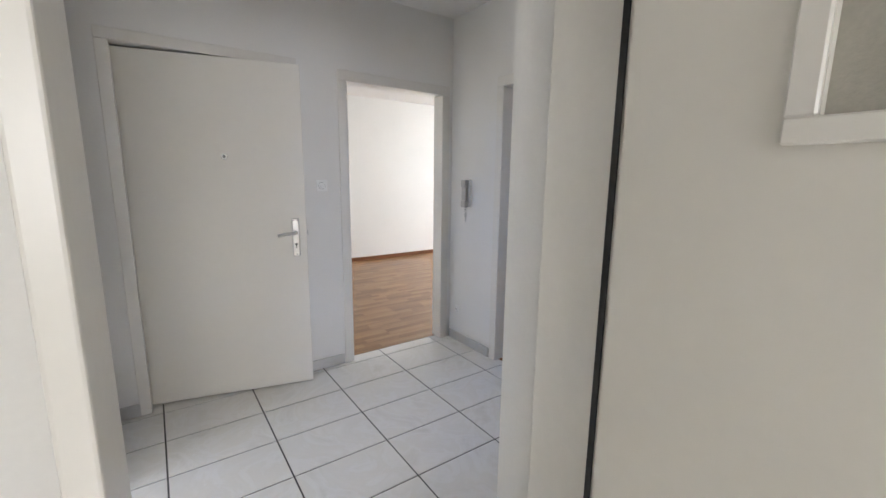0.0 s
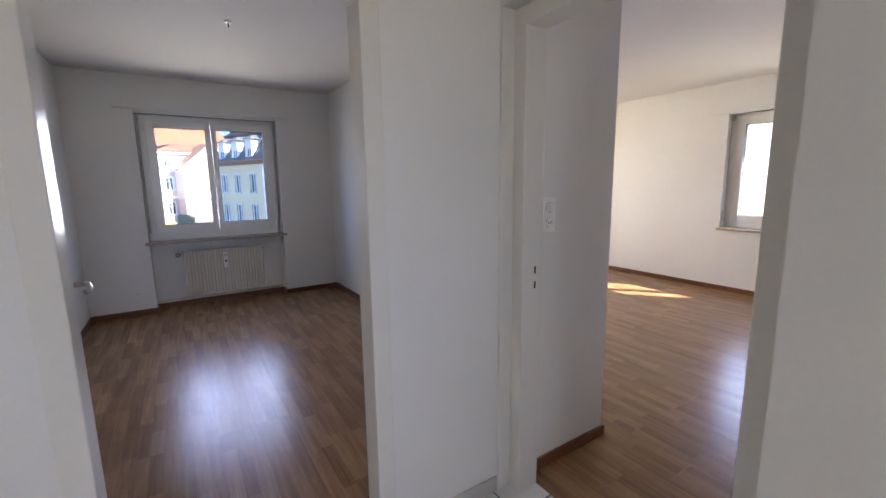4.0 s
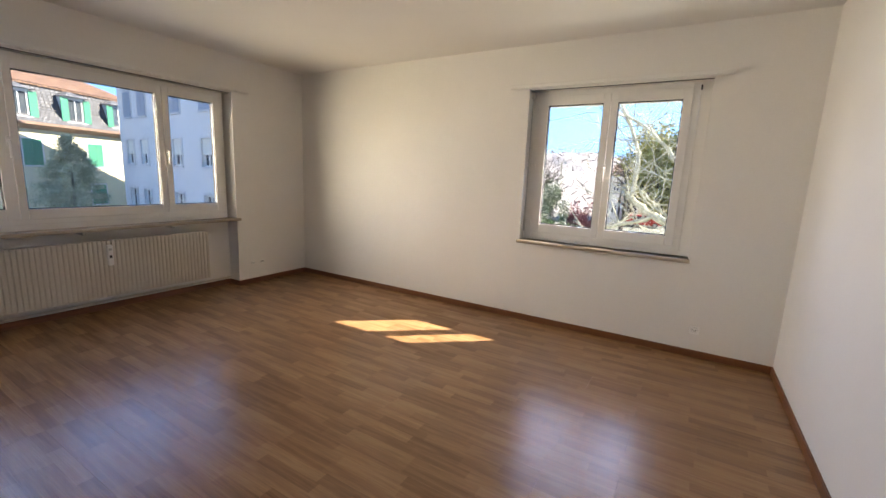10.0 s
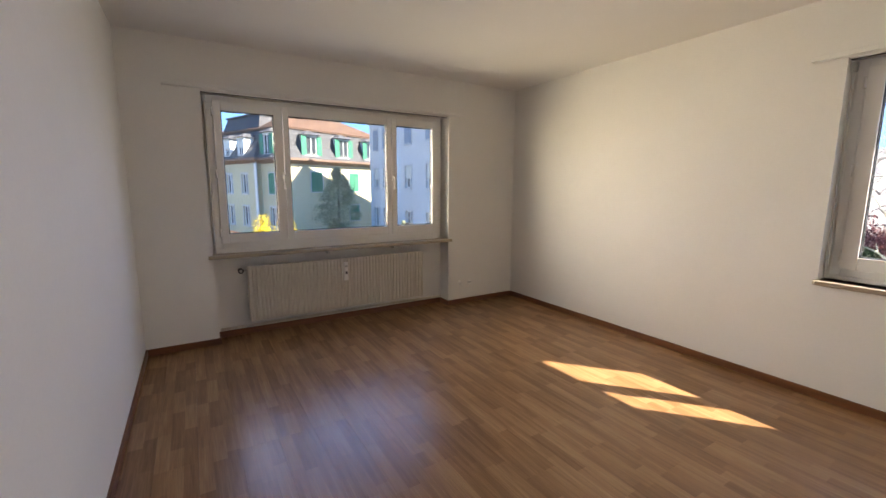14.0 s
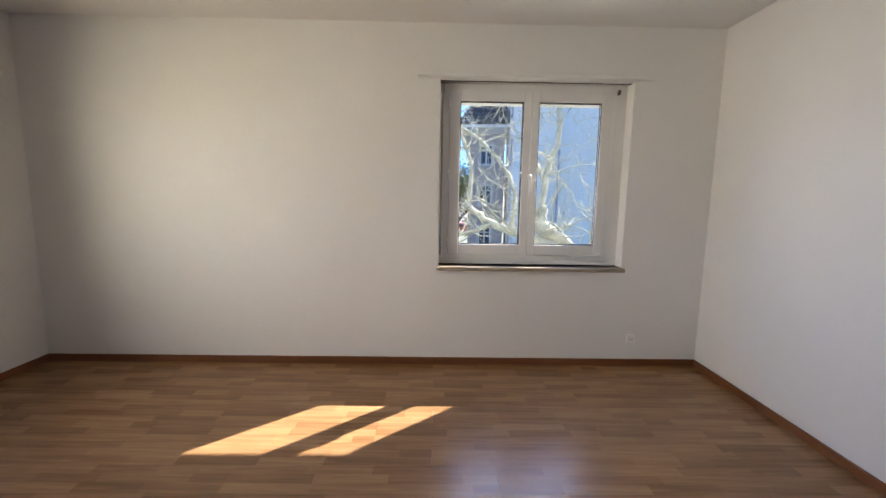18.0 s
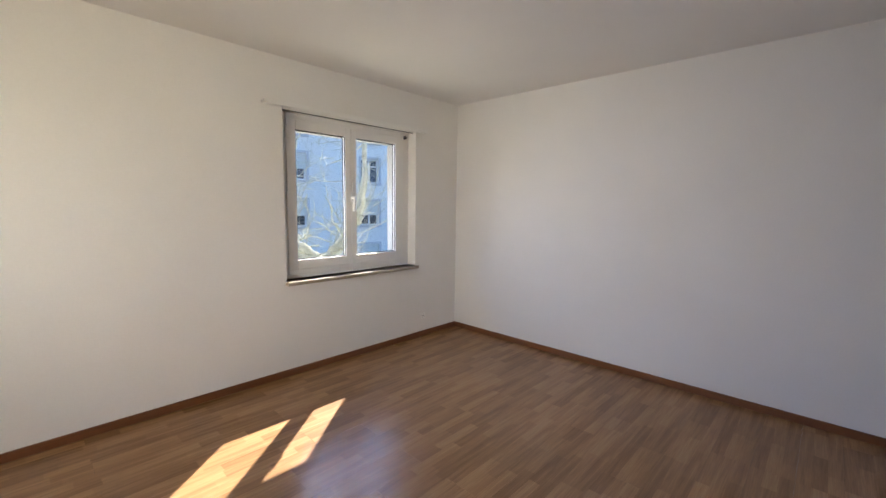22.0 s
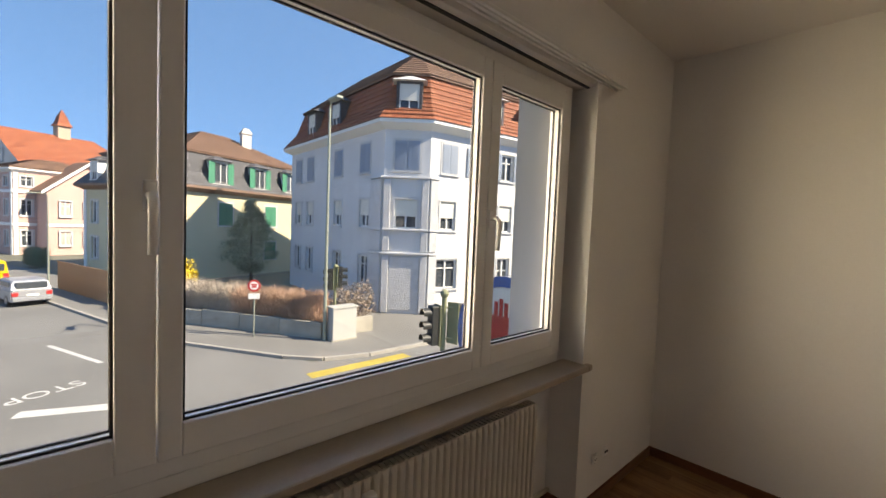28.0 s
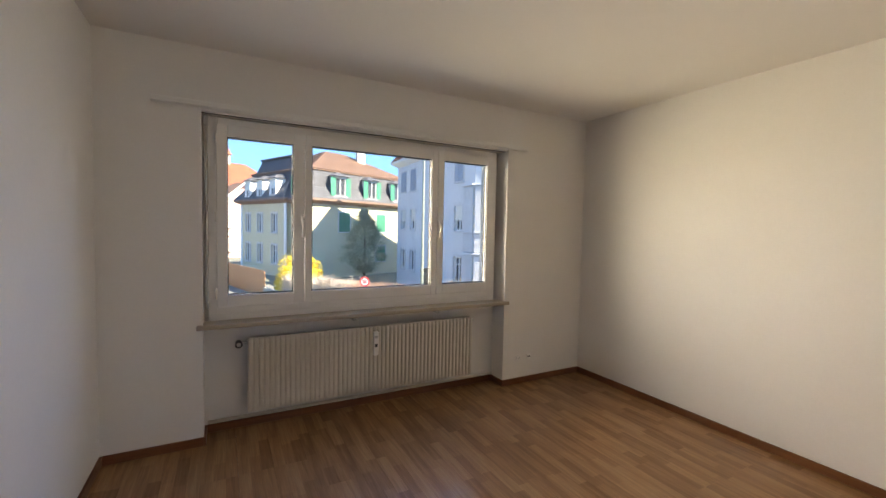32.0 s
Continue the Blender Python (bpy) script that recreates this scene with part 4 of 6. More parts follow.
tagged(prism("pavement", [(-5.42, -60), (-8.8, -60), (-8.8, 4), (-12.4, 9.0), (-12.9, 11.0), (-12.3, 26), (3.5, 26), (3.5, 5.42), (-5.42, 5.42)], G - 0.3, G + 0.12, M_PAVE), "asphalt pavement round the flat's own building", "pavement", kind="structure")
tagged(prism("lawn", [(-4.5, 5.6), (14, 5.6), (14, 19), (-4.5, 19)], G - 0.2, G + 0.16, M_GRASS), "short lawn beside the building", "lawn", kind="structure")


def kerb(pts):
    th = empty("kerb")
    for (ax, ay), (bx, by) in zip(pts, pts[1:]):
        a, b = Vector((ax, ay, 0)), Vector((bx, by, 0))
        L = (b - a).length
        n = max(1, round(L / 2.0))
        d = (b - a) / n
        s = Vector((-d.y, d.x, 0)).normalized() * 0.16
        for i in range(n):
            p, q = a + d * i, a + d * (i + 1) - d.normalized() * 0.015
            prism("kerb_stone", [(v.x, v.y) for v in (p, q, q - s, p - s)], G - 0.1, G + 0.125, M_KERB, th)
    return tagged(th, "grey granite kerb stones along the pavement", "kerb", kind="structure")


kerb([(x, y) for x, y in ((-71.8, -8.9), (-36.3, 1.7), (-24.7, 5.15), (-19.6, 8.4), (-18.5, 9.5), (-18.0, 11.2), (-17.9, 14.5), (-17.6, 26))])

# road markings
zb = empty("zebra_crossing")
for x in (-17.2, -16.15, -15.3, -14.4):
    prism("stripe", [(x - 0.28, 8.3), (x + 0.26, 8.3), (x + 0.34, 12.5), (x - 0.20, 12.5)], G, G + 0.006, M_YELLOW, zb)
tagged(zb, "worn yellow zebra crossing on the asphalt", "road marking", kind="structure")
prism_line = prism("road_line", [(-26.3, 1.5), (-22.7, 2.95), (-22.75, 3.12), (-26.35, 1.68)], G, G + 0.006, M_WHITEPAINT)
tagged(prism_line, "white lane line on the asphalt", "road marking", kind="structure")
tagged(prism("road_line", [(-15.5, 14.6), (-12.9, 13.6), (-12.9, 14.1), (-15.5, 15.1)], G, G + 0.006, M_WHITEPAINT), "white stop line on the asphalt", "road marking", kind="structure")
tagged(prism("road_line", [(-19.2, 1.2), (-18.2, 3.6), (-17.8, 3.45), (-18.8, 1.05)], G, G + 0.006, M_WHITEPAINT), "white stop line beside the lettering", "road marking", kind="structure")
isl = [(-30.5, -3.0), (-27.5, -1.6), (-25.3, -0.85), (-23.5, -0.75), (-21.5, -1.2), (-23.5, -2.4), (-27, -3.6)]
tagged(prism("traffic_island", isl, G - 0.1, G + 0.07, M_PAVE), "low asphalt traffic island with pale edge", "traffic island", kind="structure")


def lettering(name, text, m, size, mat, label, extrude=0.002):
    cu = bpy.data.curves.new(name, "FONT")
    cu.body, cu.size, cu.extrude = text, size, extrude
    cu.align_x = cu.align_y = "CENTER"
    tmp = bpy.data.objects.new("tmp", cu)
    scene.collection.objects.link(tmp)
    dg = bpy.context.evaluated_depsgraph_get()
    me = bpy.data.meshes.new_from_object(tmp.evaluated_get(dg))
    bpy.data.objects.remove(tmp)
    me.materials.clear()
    me.materials.append(mat)
    ob = new(name, me)
    ob.matrix_basis = m
    return tagged(ob, label, "lettering")


stop = lettering("road_lettering", "STOP", pose(-20.5, 1.65, G + 0.004, 0, 0, -65), 0.80, M_WHITEPAINT, "white STOP lettering painted on the asphalt")
stop["kind"] = "structure"


# ---- houses ----
def inset(pts, d):
    """A convex outline moved inwards by d."""
    n = len(pts)
    out = []
    for i in range(n):
        a, b, c = Vector(pts[i - 1]), Vector(pts[i]), Vector(pts[(i + 1) % n])
        e1, e2 = (b - a).normalized(), (c - b).normalized()
        n1, n2 = Vector((-e1.y, e1.x)), Vector((-e2.y, e2.x))
        k = (n1 + n2) / (1 + n1.dot(n2))
        out.append(tuple(b + k * d))
    return out


def frustum(bm, lo, hi, z0, z1, cap=False):
    a = [bm.verts.new((x, y, z0)) for x, y in lo]
    b = [bm.verts.new((x, y, z1)) for x, y in hi]
    n = len(lo)
    for i in range(n):
        j = (i + 1) % n
        bm.faces.new((a[i], a[j], b[j], b[i]))
    if cap:
        bm.faces.new(b)


def courses(bm, lo, hi, z0, z1, cap=False):
    """A roof slope in courses of tiles: each course stands a little proud of the one above it."""
    drop = (Vector(hi[0]) - Vector(lo[0])).length
    n = max(2, round(math.hypot(drop * 0.72, z1 - z0) / 0.36))
    at = lambda f: [tuple(Vector(p) + (Vector(q) - Vector(p)) * f) for p, q in zip(lo, hi)]
    for k in range(n):
        f0, f1 = k / n, (k + 1) / n
        za, zb = z0 + (z1 - z0) * f0, z0 + (z1 - z0) * f1
        low = inset(at(f0), -0.05)
        frustum(bm, at(f0), low, za, za)
        frustum(bm, low, low, za, za + 0.03)
        frustum(bm, low, at(f1), za + 0.03, zb)
    if cap:
        bm.faces.new([bm.verts.new((x, y, z1)) for x, y in hi])


def house_window(th, m, w, z0, z1, style, shutter=None):
    """A window in a wall: local x along the wall, y into the house. style: plain, roller, closed."""
    win = empty("window", m)
    win.parent = th
    fr = 0.09
    bm = bmesh.new()
    for a in ((-w / 2, z0, -w / 2 + fr, z1), (w / 2 - fr, z0, w / 2, z1), (-0.05, z0 + fr, 0.05, z1 - fr), (-w / 2 + fr, z0, w / 2 - fr, z0 + fr), (-w / 2 + fr, z1 - fr, w / 2 - fr, z1), (-w / 2 + fr, z0 + (z1 - z0) * 0.68, w / 2 - fr, z0 + (z1 - z0) * 0.68 + 0.06)):
        box(bm, a[0], 0.12, a[1], a[2], 0.2, a[3])
    part("window_frame", bm, M_FRAMEW, win)
    bm = bmesh.new()
    box(bm, -w / 2, 0.2, z0, w / 2, 0.23, z1)
    part("pane", bm, M_DARKGLASS, win)
    bm = bmesh.new()
    box(bm, -w / 2 - 0.14, -0.10, z0 - 0.12, w / 2 + 0.14, 0.12, z0)
    part("sill", bm, M_SURROUND, win)
    bm = bmesh.new()
    box(bm, -w / 2 - 0.14, -0.03, z0, -w / 2, 0.02, z1 + 0.14)
    box(bm, w / 2, -0.03, z0, w / 2 + 0.14, 0.02, z1 + 0.14)
    box(bm, -w / 2, -0.03, z1, w / 2, 0.02, z1 + 0.14)
    part("surround", bm, M_SURROUND, win)
    if style == "roller":
        bm = bmesh.new()
        box(bm, -w / 2, 0.07, z0 + (z1 - z0) * 0.42, w / 2, 0.11, z1)
        part("roller_shutter", bm, M_ROLL, win, "half lowered cream roller shutter")
    if style == "closed" and shutter:
        for s in (-1, 1):
            bm = bmesh.new()
            x0, x1 = sorted((0.01 * s, s * w / 2))
            box(bm, x0, -0.06, z0, x1, -0.02, z1)
            zz = z0 + 0.1
            while zz < z1 - 0.1:
                box(bm, x0 + 0.06, -0.075, zz, x1 - 0.06, -0.06, zz + 0.05)
                zz += 0.11
            part("shutter", bm, shutter, win, "closed shutter")
    if style == "open" and shutter:
        for s in (-1, 1):
            bm = bmesh.new()
            x0, x1 = sorted((s * (w / 2 + 0.02), s * (w / 2 + 0.02 + w / 2)))
            box(bm, x0, -0.08, z0, x1, -0.035, z1)
            zz = z0 + 0.1
            while zz < z1 - 0.1:
                box(bm, x0 + 0.06, -0.095, zz, x1 - 0.06, -0.08, zz + 0.05)
                zz += 0.11
            part("shutter", bm, shutter, win, "folded back shutter")
    return win


def house(name, pts, eave, label, wall_mat, roof_lo, roof_hi, mansard, ridge, openings, base=None, lean=1.3, over=0.55, shutter=None, up=3.0):
    """A house on a convex outline (counter-clockwise). openings: per edge, a list of (u, width, z0, z1, style).
    mansard: height of the steep part, ridge: height of the flat part above it."""
    th = empty(name)
    n = len(pts)
    for i in range(n):
        a, b = Vector(pts[i]), Vector(pts[(i + 1) % n])
        L = (b - a).length
        ang = math.degrees(math.atan2(b.y - a.y, b.x - a.x))
        m = pose(a.x, a.y, 0, 0, 0, ang)
        ops = openings.get(i, [])
        us = sorted({0, L, *[v for o in ops for v in (o[0] - o[1] / 2, o[0] + o[1] / 2)]})
        zs = sorted({G - 0.2, eave, *[v for o in ops for v in o[2:4]]})

        def solid(p, q):
            u, z = (us[p] + us[p + 1]) / 2, (zs[q] + zs[q + 1]) / 2
            return not any(abs(u - o[0]) < o[1] / 2 and o[2] < z < o[3] for o in ops)

        bm = bmesh.new()
        cells(bm, us, zs, solid, lambda u, d, z: (u, 0.3 * d, z))
        w = part("wall", bm, wall_mat, th)
        w.matrix_basis = m
        for u, wd, z0, z1, style in ops:
            house_window(th, m @ pose(u, 0, 0), wd, z0, z1, style, shutter)
    eav = inset(pts, -over)
    brk = inset(pts, lean - over)
    top = inset(pts, lean - over + up)
    bm = bmesh.new()
    frustum(bm, inset(pts, 0.01), eav, eave - 0.45, eave - 0.12)
    frustum(bm, eav, eav, eave - 0.12, eave + 0.08)
    part("eaves", bm, M_FRAMEW if wall_mat is not M_YELLOWHOUSE else M_EAVEBROWN, th)
    bm = bmesh.new()
    if mansard:
        slope = frustum if roof_lo is M_ROOF_SLATE else courses
        slope(bm, eav, inset(pts, lean * 0.62 - over), eave + 0.08, eave + mansard * 0.42)
        slope(bm, inset(pts, lean * 0.62 - over), brk, eave + mansard * 0.42, eave + mansard)
        part("roof", bm, roof_lo, th)
        bm = bmesh.new()
    z0 = eave + (mansard or 0.08)
    frustum(bm, inset(pts, lean - over - 0.15) if mansard else eav, inset(pts, lean - over - 0.15) if mansard else eav, z0 - 0.02, z0 + 0.12)
    courses(bm, inset(pts, lean - over - 0.15) if mansard else eav, top, z0 + 0.12, z0 + ridge, True)
    part("upper_roof", bm, roof_hi, th)
    return tagged(th, label, "house", kind="structure")


def on_edge(pts, i, u, back=0.0, z=0.0):
    a, b = Vector(pts[i]), Vector(pts[(i + 1) % len(pts)])
    ang = math.degrees(math.atan2(b.y - a.y, b.x - a.x))
    return pose(a.x, a.y, 0, 0, 0, ang) @ pose(u, back, z)


def dormer(th, m, w, h, depth, roof, wallm, shutter=None):
    """A dormer window on a steep roof: cheeks, window, hipped top."""
    d = empty("dormer", m)
    d.parent = th
    bm = bmesh.new()
    box(bm, -w / 2 - 0.18, 0, 0, -w / 2, depth, h)
    box(bm, w / 2, 0, 0, w / 2 + 0.18, depth, h)
    box(bm, -w / 2, 0, h - 0.15, w / 2, depth, h)
    box(bm, -w / 2 - 0.2, -0.08, -0.1, w / 2 + 0.2, depth, 0)
    part("cheek", bm, wallm, d)
    bm = bmesh.new()
    for a in ((-w / 2, 0, -w / 2 + 0.07, h - 0.15), (w / 2 - 0.07, 0, w / 2, h - 0.15), (-0.035, 0, 0.035, h - 0.15), (-w / 2, 0, w / 2, 0.07), (-w / 2, h - 0.22, w / 2, h - 0.15)):
        box(bm, a[0], 0.06, a[1], a[2], 0.12, a[3])
    part("window_frame", bm, M_FRAMEW, d)
    bm = bmesh.new()
    box(bm, -w / 2, 0.12, 0, w / 2, 0.15, h - 0.15)
    part("pane", bm, M_DARKGLASS, d)
    bm = bmesh.new()
    box(bm, -w / 2 + 0.02, 0.02, h * 0.38, w / 2 - 0.02, 0.05, h - 0.15)
    if not shutter:
        part("roller_shutter", bm, M_ROLL, d)
    else:
        bm.free()
        for s in (-1, 1):
            bm = bmesh.new()
            x0, x1 = sorted((s * (w / 2 + 0.02), s * (w / 2 + 0.6)))
            box(bm, x0, -0.06, 0.0, x1, -0.01, h - 0.12)
            part("shutter", bm, shutter, d, "folded back green shutter")
    bm = bmesh.new()
    x = w / 2 + 0.42
    a = [bm.verts.new(p) for p in ((-x, -0.3, h), (x, -0.3, h), (x, depth, h), (-x, depth, h))]
    r = [bm.verts.new(p) for p in ((-0.15, 0.45, h + 0.45), (0.15, 0.45, h + 0.45), (0.15, depth, h + 0.45), (-0.15, depth, h + 0.45))]
    for f in ((a[0], a[1], r[1], r[0]), (a[1], a[2], r[2], r[1]), (a[3], a[0], r[0], r[3]), (r[0], r[1], r[2], r[3]), (a[3], a[2], a[1], a[0])):
        bm.faces.new(f)
    part("dormer_roof", bm, roof, d)


def chimney(th, x, y, z0, z1, mat):
    bm = bmesh.new()
    box(bm, x - 0.45, y - 0.45, z0, x + 0.45, y + 0.45, z1)
    box(bm, x - 0.55, y - 0.55, z1 - 0.35, x + 0.55, y + 0.55, z1 - 0.2)
    box(bm, x - 0.3, y - 0.3, z1, x + 0.3, y + 0.3, z1 + 0.25)
    part("chimney", bm, mat, th)


ROWS = ((-2.25, -0.45), (1.33, 3.05), (4.72, 6.45))
# white corner house; edges: 0 left facade, 1 corner bay, 2 right facade
WH = [(-38.5, 16.3), (-24.15, 15.85), (-22.35, 17.85), (-20.88, 28.34), (-31, 30.0), (-38.5, 31)]
L0 = 14.35
left = []
for k, u in enumerate((1.6, 3.9, 8.6, 12.2)):
    for r, (a, b) in enumerate(ROWS):
        left.append((u, 1.15, a, b, "closed" if r == 2 else ("roller" if r == 1 else "plain")))
right = []
for k, u in enumerate((1.4, 3.8, 6.1, 8.4)):
    for r, (a, b) in enumerate(ROWS):
        right.append((u, 1.6 if r == 0 and k == 0 else 1.1, a - (0.9 if r == 0 and k == 2 else 0), b, ("closed" if k == 0 else "open") if r == 2 else ("roller" if r == 1 else "plain")))
bay = [(1.34, 1.35, ROWS[1][0], ROWS[1][1], "roller"), (1.34, 1.45, ROWS[2][0], ROWS[2][1], "closed")]
wh = house("white_corner_house", WH, 7.5, "white three-storey corner house with red mansard roof", M_WHITEHOUSE, M_ROOF_RED, M_ROOF_BROWN, 2.9, 3.2, {0: left, 1: bay, 2: right}, shutter=M_SHUT_BLUE, up=3.6)
for e, u0, u1 in ((0, L0 - 1.25, L0 - 0.05), (1, 0.02, 0.42), (1, 2.27, 2.67), (2, 0.03, 0.6)):
    for z0, z1 in ((G + 0.2, -0.25), (0.0, 1.15), (1.3, 4.2)):
        bm = bmesh.new()
        box(bm, u0, -0.14, z0, u1, -0.002, z1, 0.02)
        q = part("quoin", bm, M_STUCCO, wh, "rough stucco corner panel")
        q.matrix_basis = on_edge(WH, e, 0)
for e, u0, u1 in ((0, L0 - 1.3, L0 + 0.02), (1, -0.02, 2.71), (2, -0.02, 0.65)):
    for z in (-0.2, 4.25, 1.2):
        bm = bmesh.new()
        box(bm, u0, -0.2, z, u1, -0.001, z + 0.12, 0.02)
        q = part("cornice", bm, M_WHITEHOUSE, wh)
        q.matrix_basis = on_edge(WH, e, 0)
bm = bmesh.new()
box(bm, 0.45, -0.07, G + 0.35, 2.25, -0.001, -0.35, 0.02)
q = part("blind_panel", bm, M_STUCCO, wh)
q.matrix_basis = on_edge(WH, 1, 0)
for e, u in ((0, 4.2), (0, 8.2), (1, 1.34), (2, 4.7), (2, 8.3)):
    dormer(wh, on_edge(WH, e, u, -0.15, 8.05), 1.15, 1.75, 1.9, M_SURROUND if e else M_ROOF_SLATE, M_ROOF_SLATE)
chimney(wh, -26.5, 22.5, 10.0, 14.6, M_PALEHOUSE)
chimney(wh, -24.0, 27.0, 10.0, 14.0, M_ROOF_BROWN)
bm = bmesh.new()
pipe(bm, [(-20.95, 28.1, 7.3), (-20.76, 28.2, 6.9), (-20.78, 28.2, G)], 0.07, 8)
part("downpipe", bm, M_SURROUND, wh)


# yellow house with green shutters; edge 0 right facade (lit), edge 3 street facade
def turned(corner, a, la, b, lb):
    """Outline from a corner with one side of length la along a and one of length lb along b, counter-clockwise."""
    c, a, b = Vector(corner), Vector(a).normalized() * la, Vector(b).normalized() * lb
    p = [tuple(c), tuple(c + a), tuple(c + a + b), tuple(c + b)]
    area = sum(p[i][0] * p[(i + 1) % 4][1] - p[(i + 1) % 4][0] * p[i][1] for i in range(4))
    return p if area > 0 else [p[0], p[3], p[2], p[1]]


YH = turned((-43.2, 9.0), (-0.39, 0.92), 15.0, (-0.92, -0.39), 13.0)
yr = [(u, 1.35, 0.9, 2.9, "closed") for u in (4.2, 9.3, 12.9)] + [(u, 1.35, -2.4, -0.7, "closed") for u in (9.3, 12.9)]
ys_ = [(11.5, 0.95, 0.7, 2.7, "closed"), (11.5, 0.95, -2.6, -0.6, "plain")]
yh = house("yellow_house", YH, 4.1, "cream yellow house with green shutters and slate mansard", M_YELLOWHOUSE, M_ROOF_SLATE, M_ROOF_BROWN, 3.0, 3.1, {0: yr, 3: ys_}, shutter=M_SHUT_GREEN, up=5.6, over=0.7)
for u in (3.4, 7.6, 11.6):
    dormer(yh, on_edge(YH, 0, u, -0.40, 4.55), 1.25, 2.0, 2.2, M_ROOF_SLATE, M_FRAMEW, M_SHUT_GREEN)
dormer(yh, on_edge(YH, 3, 11.6, -0.40, 4.55), 1.0, 2.0, 2.2, M_ROOF_SLATE, M_FRAMEW, M_SHUT_GREEN)
cx = sum(p[0] for p in YH) / 4
cy = sum(p[1] for p in YH) / 4
chimney(yh, cx + 1.0, cy + 3.0, 8.0, 10.9, M_PALEHOUSE)
# its street wing stands a little forward under a taller slate mansard
UBN = Vector((-0.92, -0.39)).normalized()
YWC = Vector((-43.2, 9.0)) + UBN * 3.2 + Vector((-UBN.y, UBN.x)) * 0.5
YW = turned(tuple(YWC), (-0.39, 0.92), 8.0, (-0.92, -0.39), 9.8)
yw = house("yellow_house_wing", YW, 4.15, "cream yellow house wing with tall slate mansard roof", M_YELLOWHOUSE, M_ROOF_SLATE, M_ROOF_SLATE, 4.6, 0.5,
           {3: [(u, 1.1, a, b, "plain") for u in (1.7, 4.4, 7.4) for a, b in ((0.7, 2.7), (-2.6, -0.6))]}, lean=2.3, up=1.0, over=0.6)
for u in (2.2, 4.9, 7.6):
    dormer(yw, on_edge(YW, 3, u, -0.30, 4.6), 0.85, 1.7, 1.8, M_ROOF_SLATE, M_FRAMEW)
for u in (0.0, 9.4):
    bm = bmesh.new()
    box(bm, u, -0.07, G, u + 0.4, -0.001, 3.7)
    part("quoin", bm, M_FRAMEW, yw).matrix_basis = on_edge(YW, 3, 0)
bm = bmesh.new()
tube(bm, (0, 0, G), (0, 0, 4.0), 0.07, n=8)
part("downpipe", bm, M_SURROUND, yw).matrix_basis = on_edge(YW, 3, 9.95, -0.12)

# pink house with its gabled wing, and the large red-roofed house behind it
UA, UB = Vector((-0.39, 0.92)), Vector((-0.92, -0.39))
PH = turned((-75.4, -2.5), UA, 10.0, UB, 11.0)
E_P = 0 if (Vector(PH[1]) - (Vector(PH[0]) + UA * 10)).length < 0.4 else 3
prow = ((-2.8, -0.9), (0.9, 2.9), (4.5, 5.7))
ps = [(u, 1.1, a, b, "plain") for u in (1.6, 4.0, 6.4, 8.8) for a, b in prow]
pr = [(u, 1.1, a, b, "plain") for u in (1.3, 8.7) for a, b in prow]
ph2 = house("pink_house", PH, 6.6, "pink rendered house with white bands and brown roof", M_PINKHOUSE, None, M_ROOF_BROWN, 0, 1.7, {E_P: pr, 3 - E_P: [(11.0 - o[0] if E_P == 0 else o[0], *o[1:]) for o in ps]}, up=3.0, over=0.4)
for e, Ln in ((E_P, 10.0), (3 - E_P, 11.0)):
    for z in (-0.3, 3.7):
        bm = bmesh.new()
        box(bm, -0.05, -0.14, z, Ln + 0.05, -0.001, z + 0.35)
        q = part("band", bm, M_FRAMEW, ph2)
        q.matrix_basis = on_edge(PH, e, 0)
    for u in (0.05, Ln - 0.45):
        bm = bmesh.new()
        box(bm, u, -0.08, G, u + 0.4, -0.001, 6.1)
        q = part("quoin", bm, M_FRAMEW, ph2)
        q.matrix_basis = on_edge(PH, e, 0)


def gabled(th, corner, wide, deep, eave, peak, wallm, roofm, trim):
    """A gabled body: the gable wall runs from corner along UA, the ridge goes back along UB."""
    c = Vector(corner)
    bm = bmesh.new()
    prof = [(0, G - 0.2), (wide, G - 0.2), (wide, eave), (wide / 2, peak), (0, eave)]
    ends = [[bm.verts.new((*(c + UA * u + UB * d), z)) for u, z in prof] for d in (0, deep)]
    bm.faces.new(ends[0])
    bm.faces.new(ends[1][::-1])
    for i in (0, 1, 4):
        j = (i + 1) % 5
        bm.faces.new((ends[0][i], ends[0][j], ends[1][j], ends[1][i]))
    part("wing_wall", bm, wallm, th)
    for s, (u0, u1) in ((0, (-0.7, wide / 2)), (1, (wide + 0.7, wide / 2))):
        slope = (peak - eave) / (wide / 2)
        for nm, mat, d0, d1, t0, t1 in (("wing_roof", roofm, -0.5, deep, 0.05, 0.22), ("rake_board", trim, -0.56, -0.5, -0.2, 0.2)):
            bm = bmesh.new()
            vs = [[bm.verts.new((*(c + UA * u + UB * d), eave + slope * ((u if s == 0 else wide - u)) + t)) for u in (u0, u1)] for d in (d0, d1) for t in (t0, t1)]
            for a, b in ((0, 1), (1, 3), (3, 2), (2, 0)):
                bm.faces.new((vs[a][0], vs[a][1], vs[b][1], vs[b][0]))
            bm.faces.new([vs[k][0] for k in (0, 1, 3, 2)])
            bm.faces.new([vs[k][1] for k in (0, 2, 3, 1)])
            part(nm, bm, mat, th)


gabled(ph2, (-73.9, 0.5), 8.6, 3.5, 4.4, 8.0, M_PINKHOUSE, M_ROOF_BROWN, M_FRAMEW)
gm = pose(-73.9, 0.5, 0, 0, 0, math.degrees(math.atan2(UA.y, UA.x)))
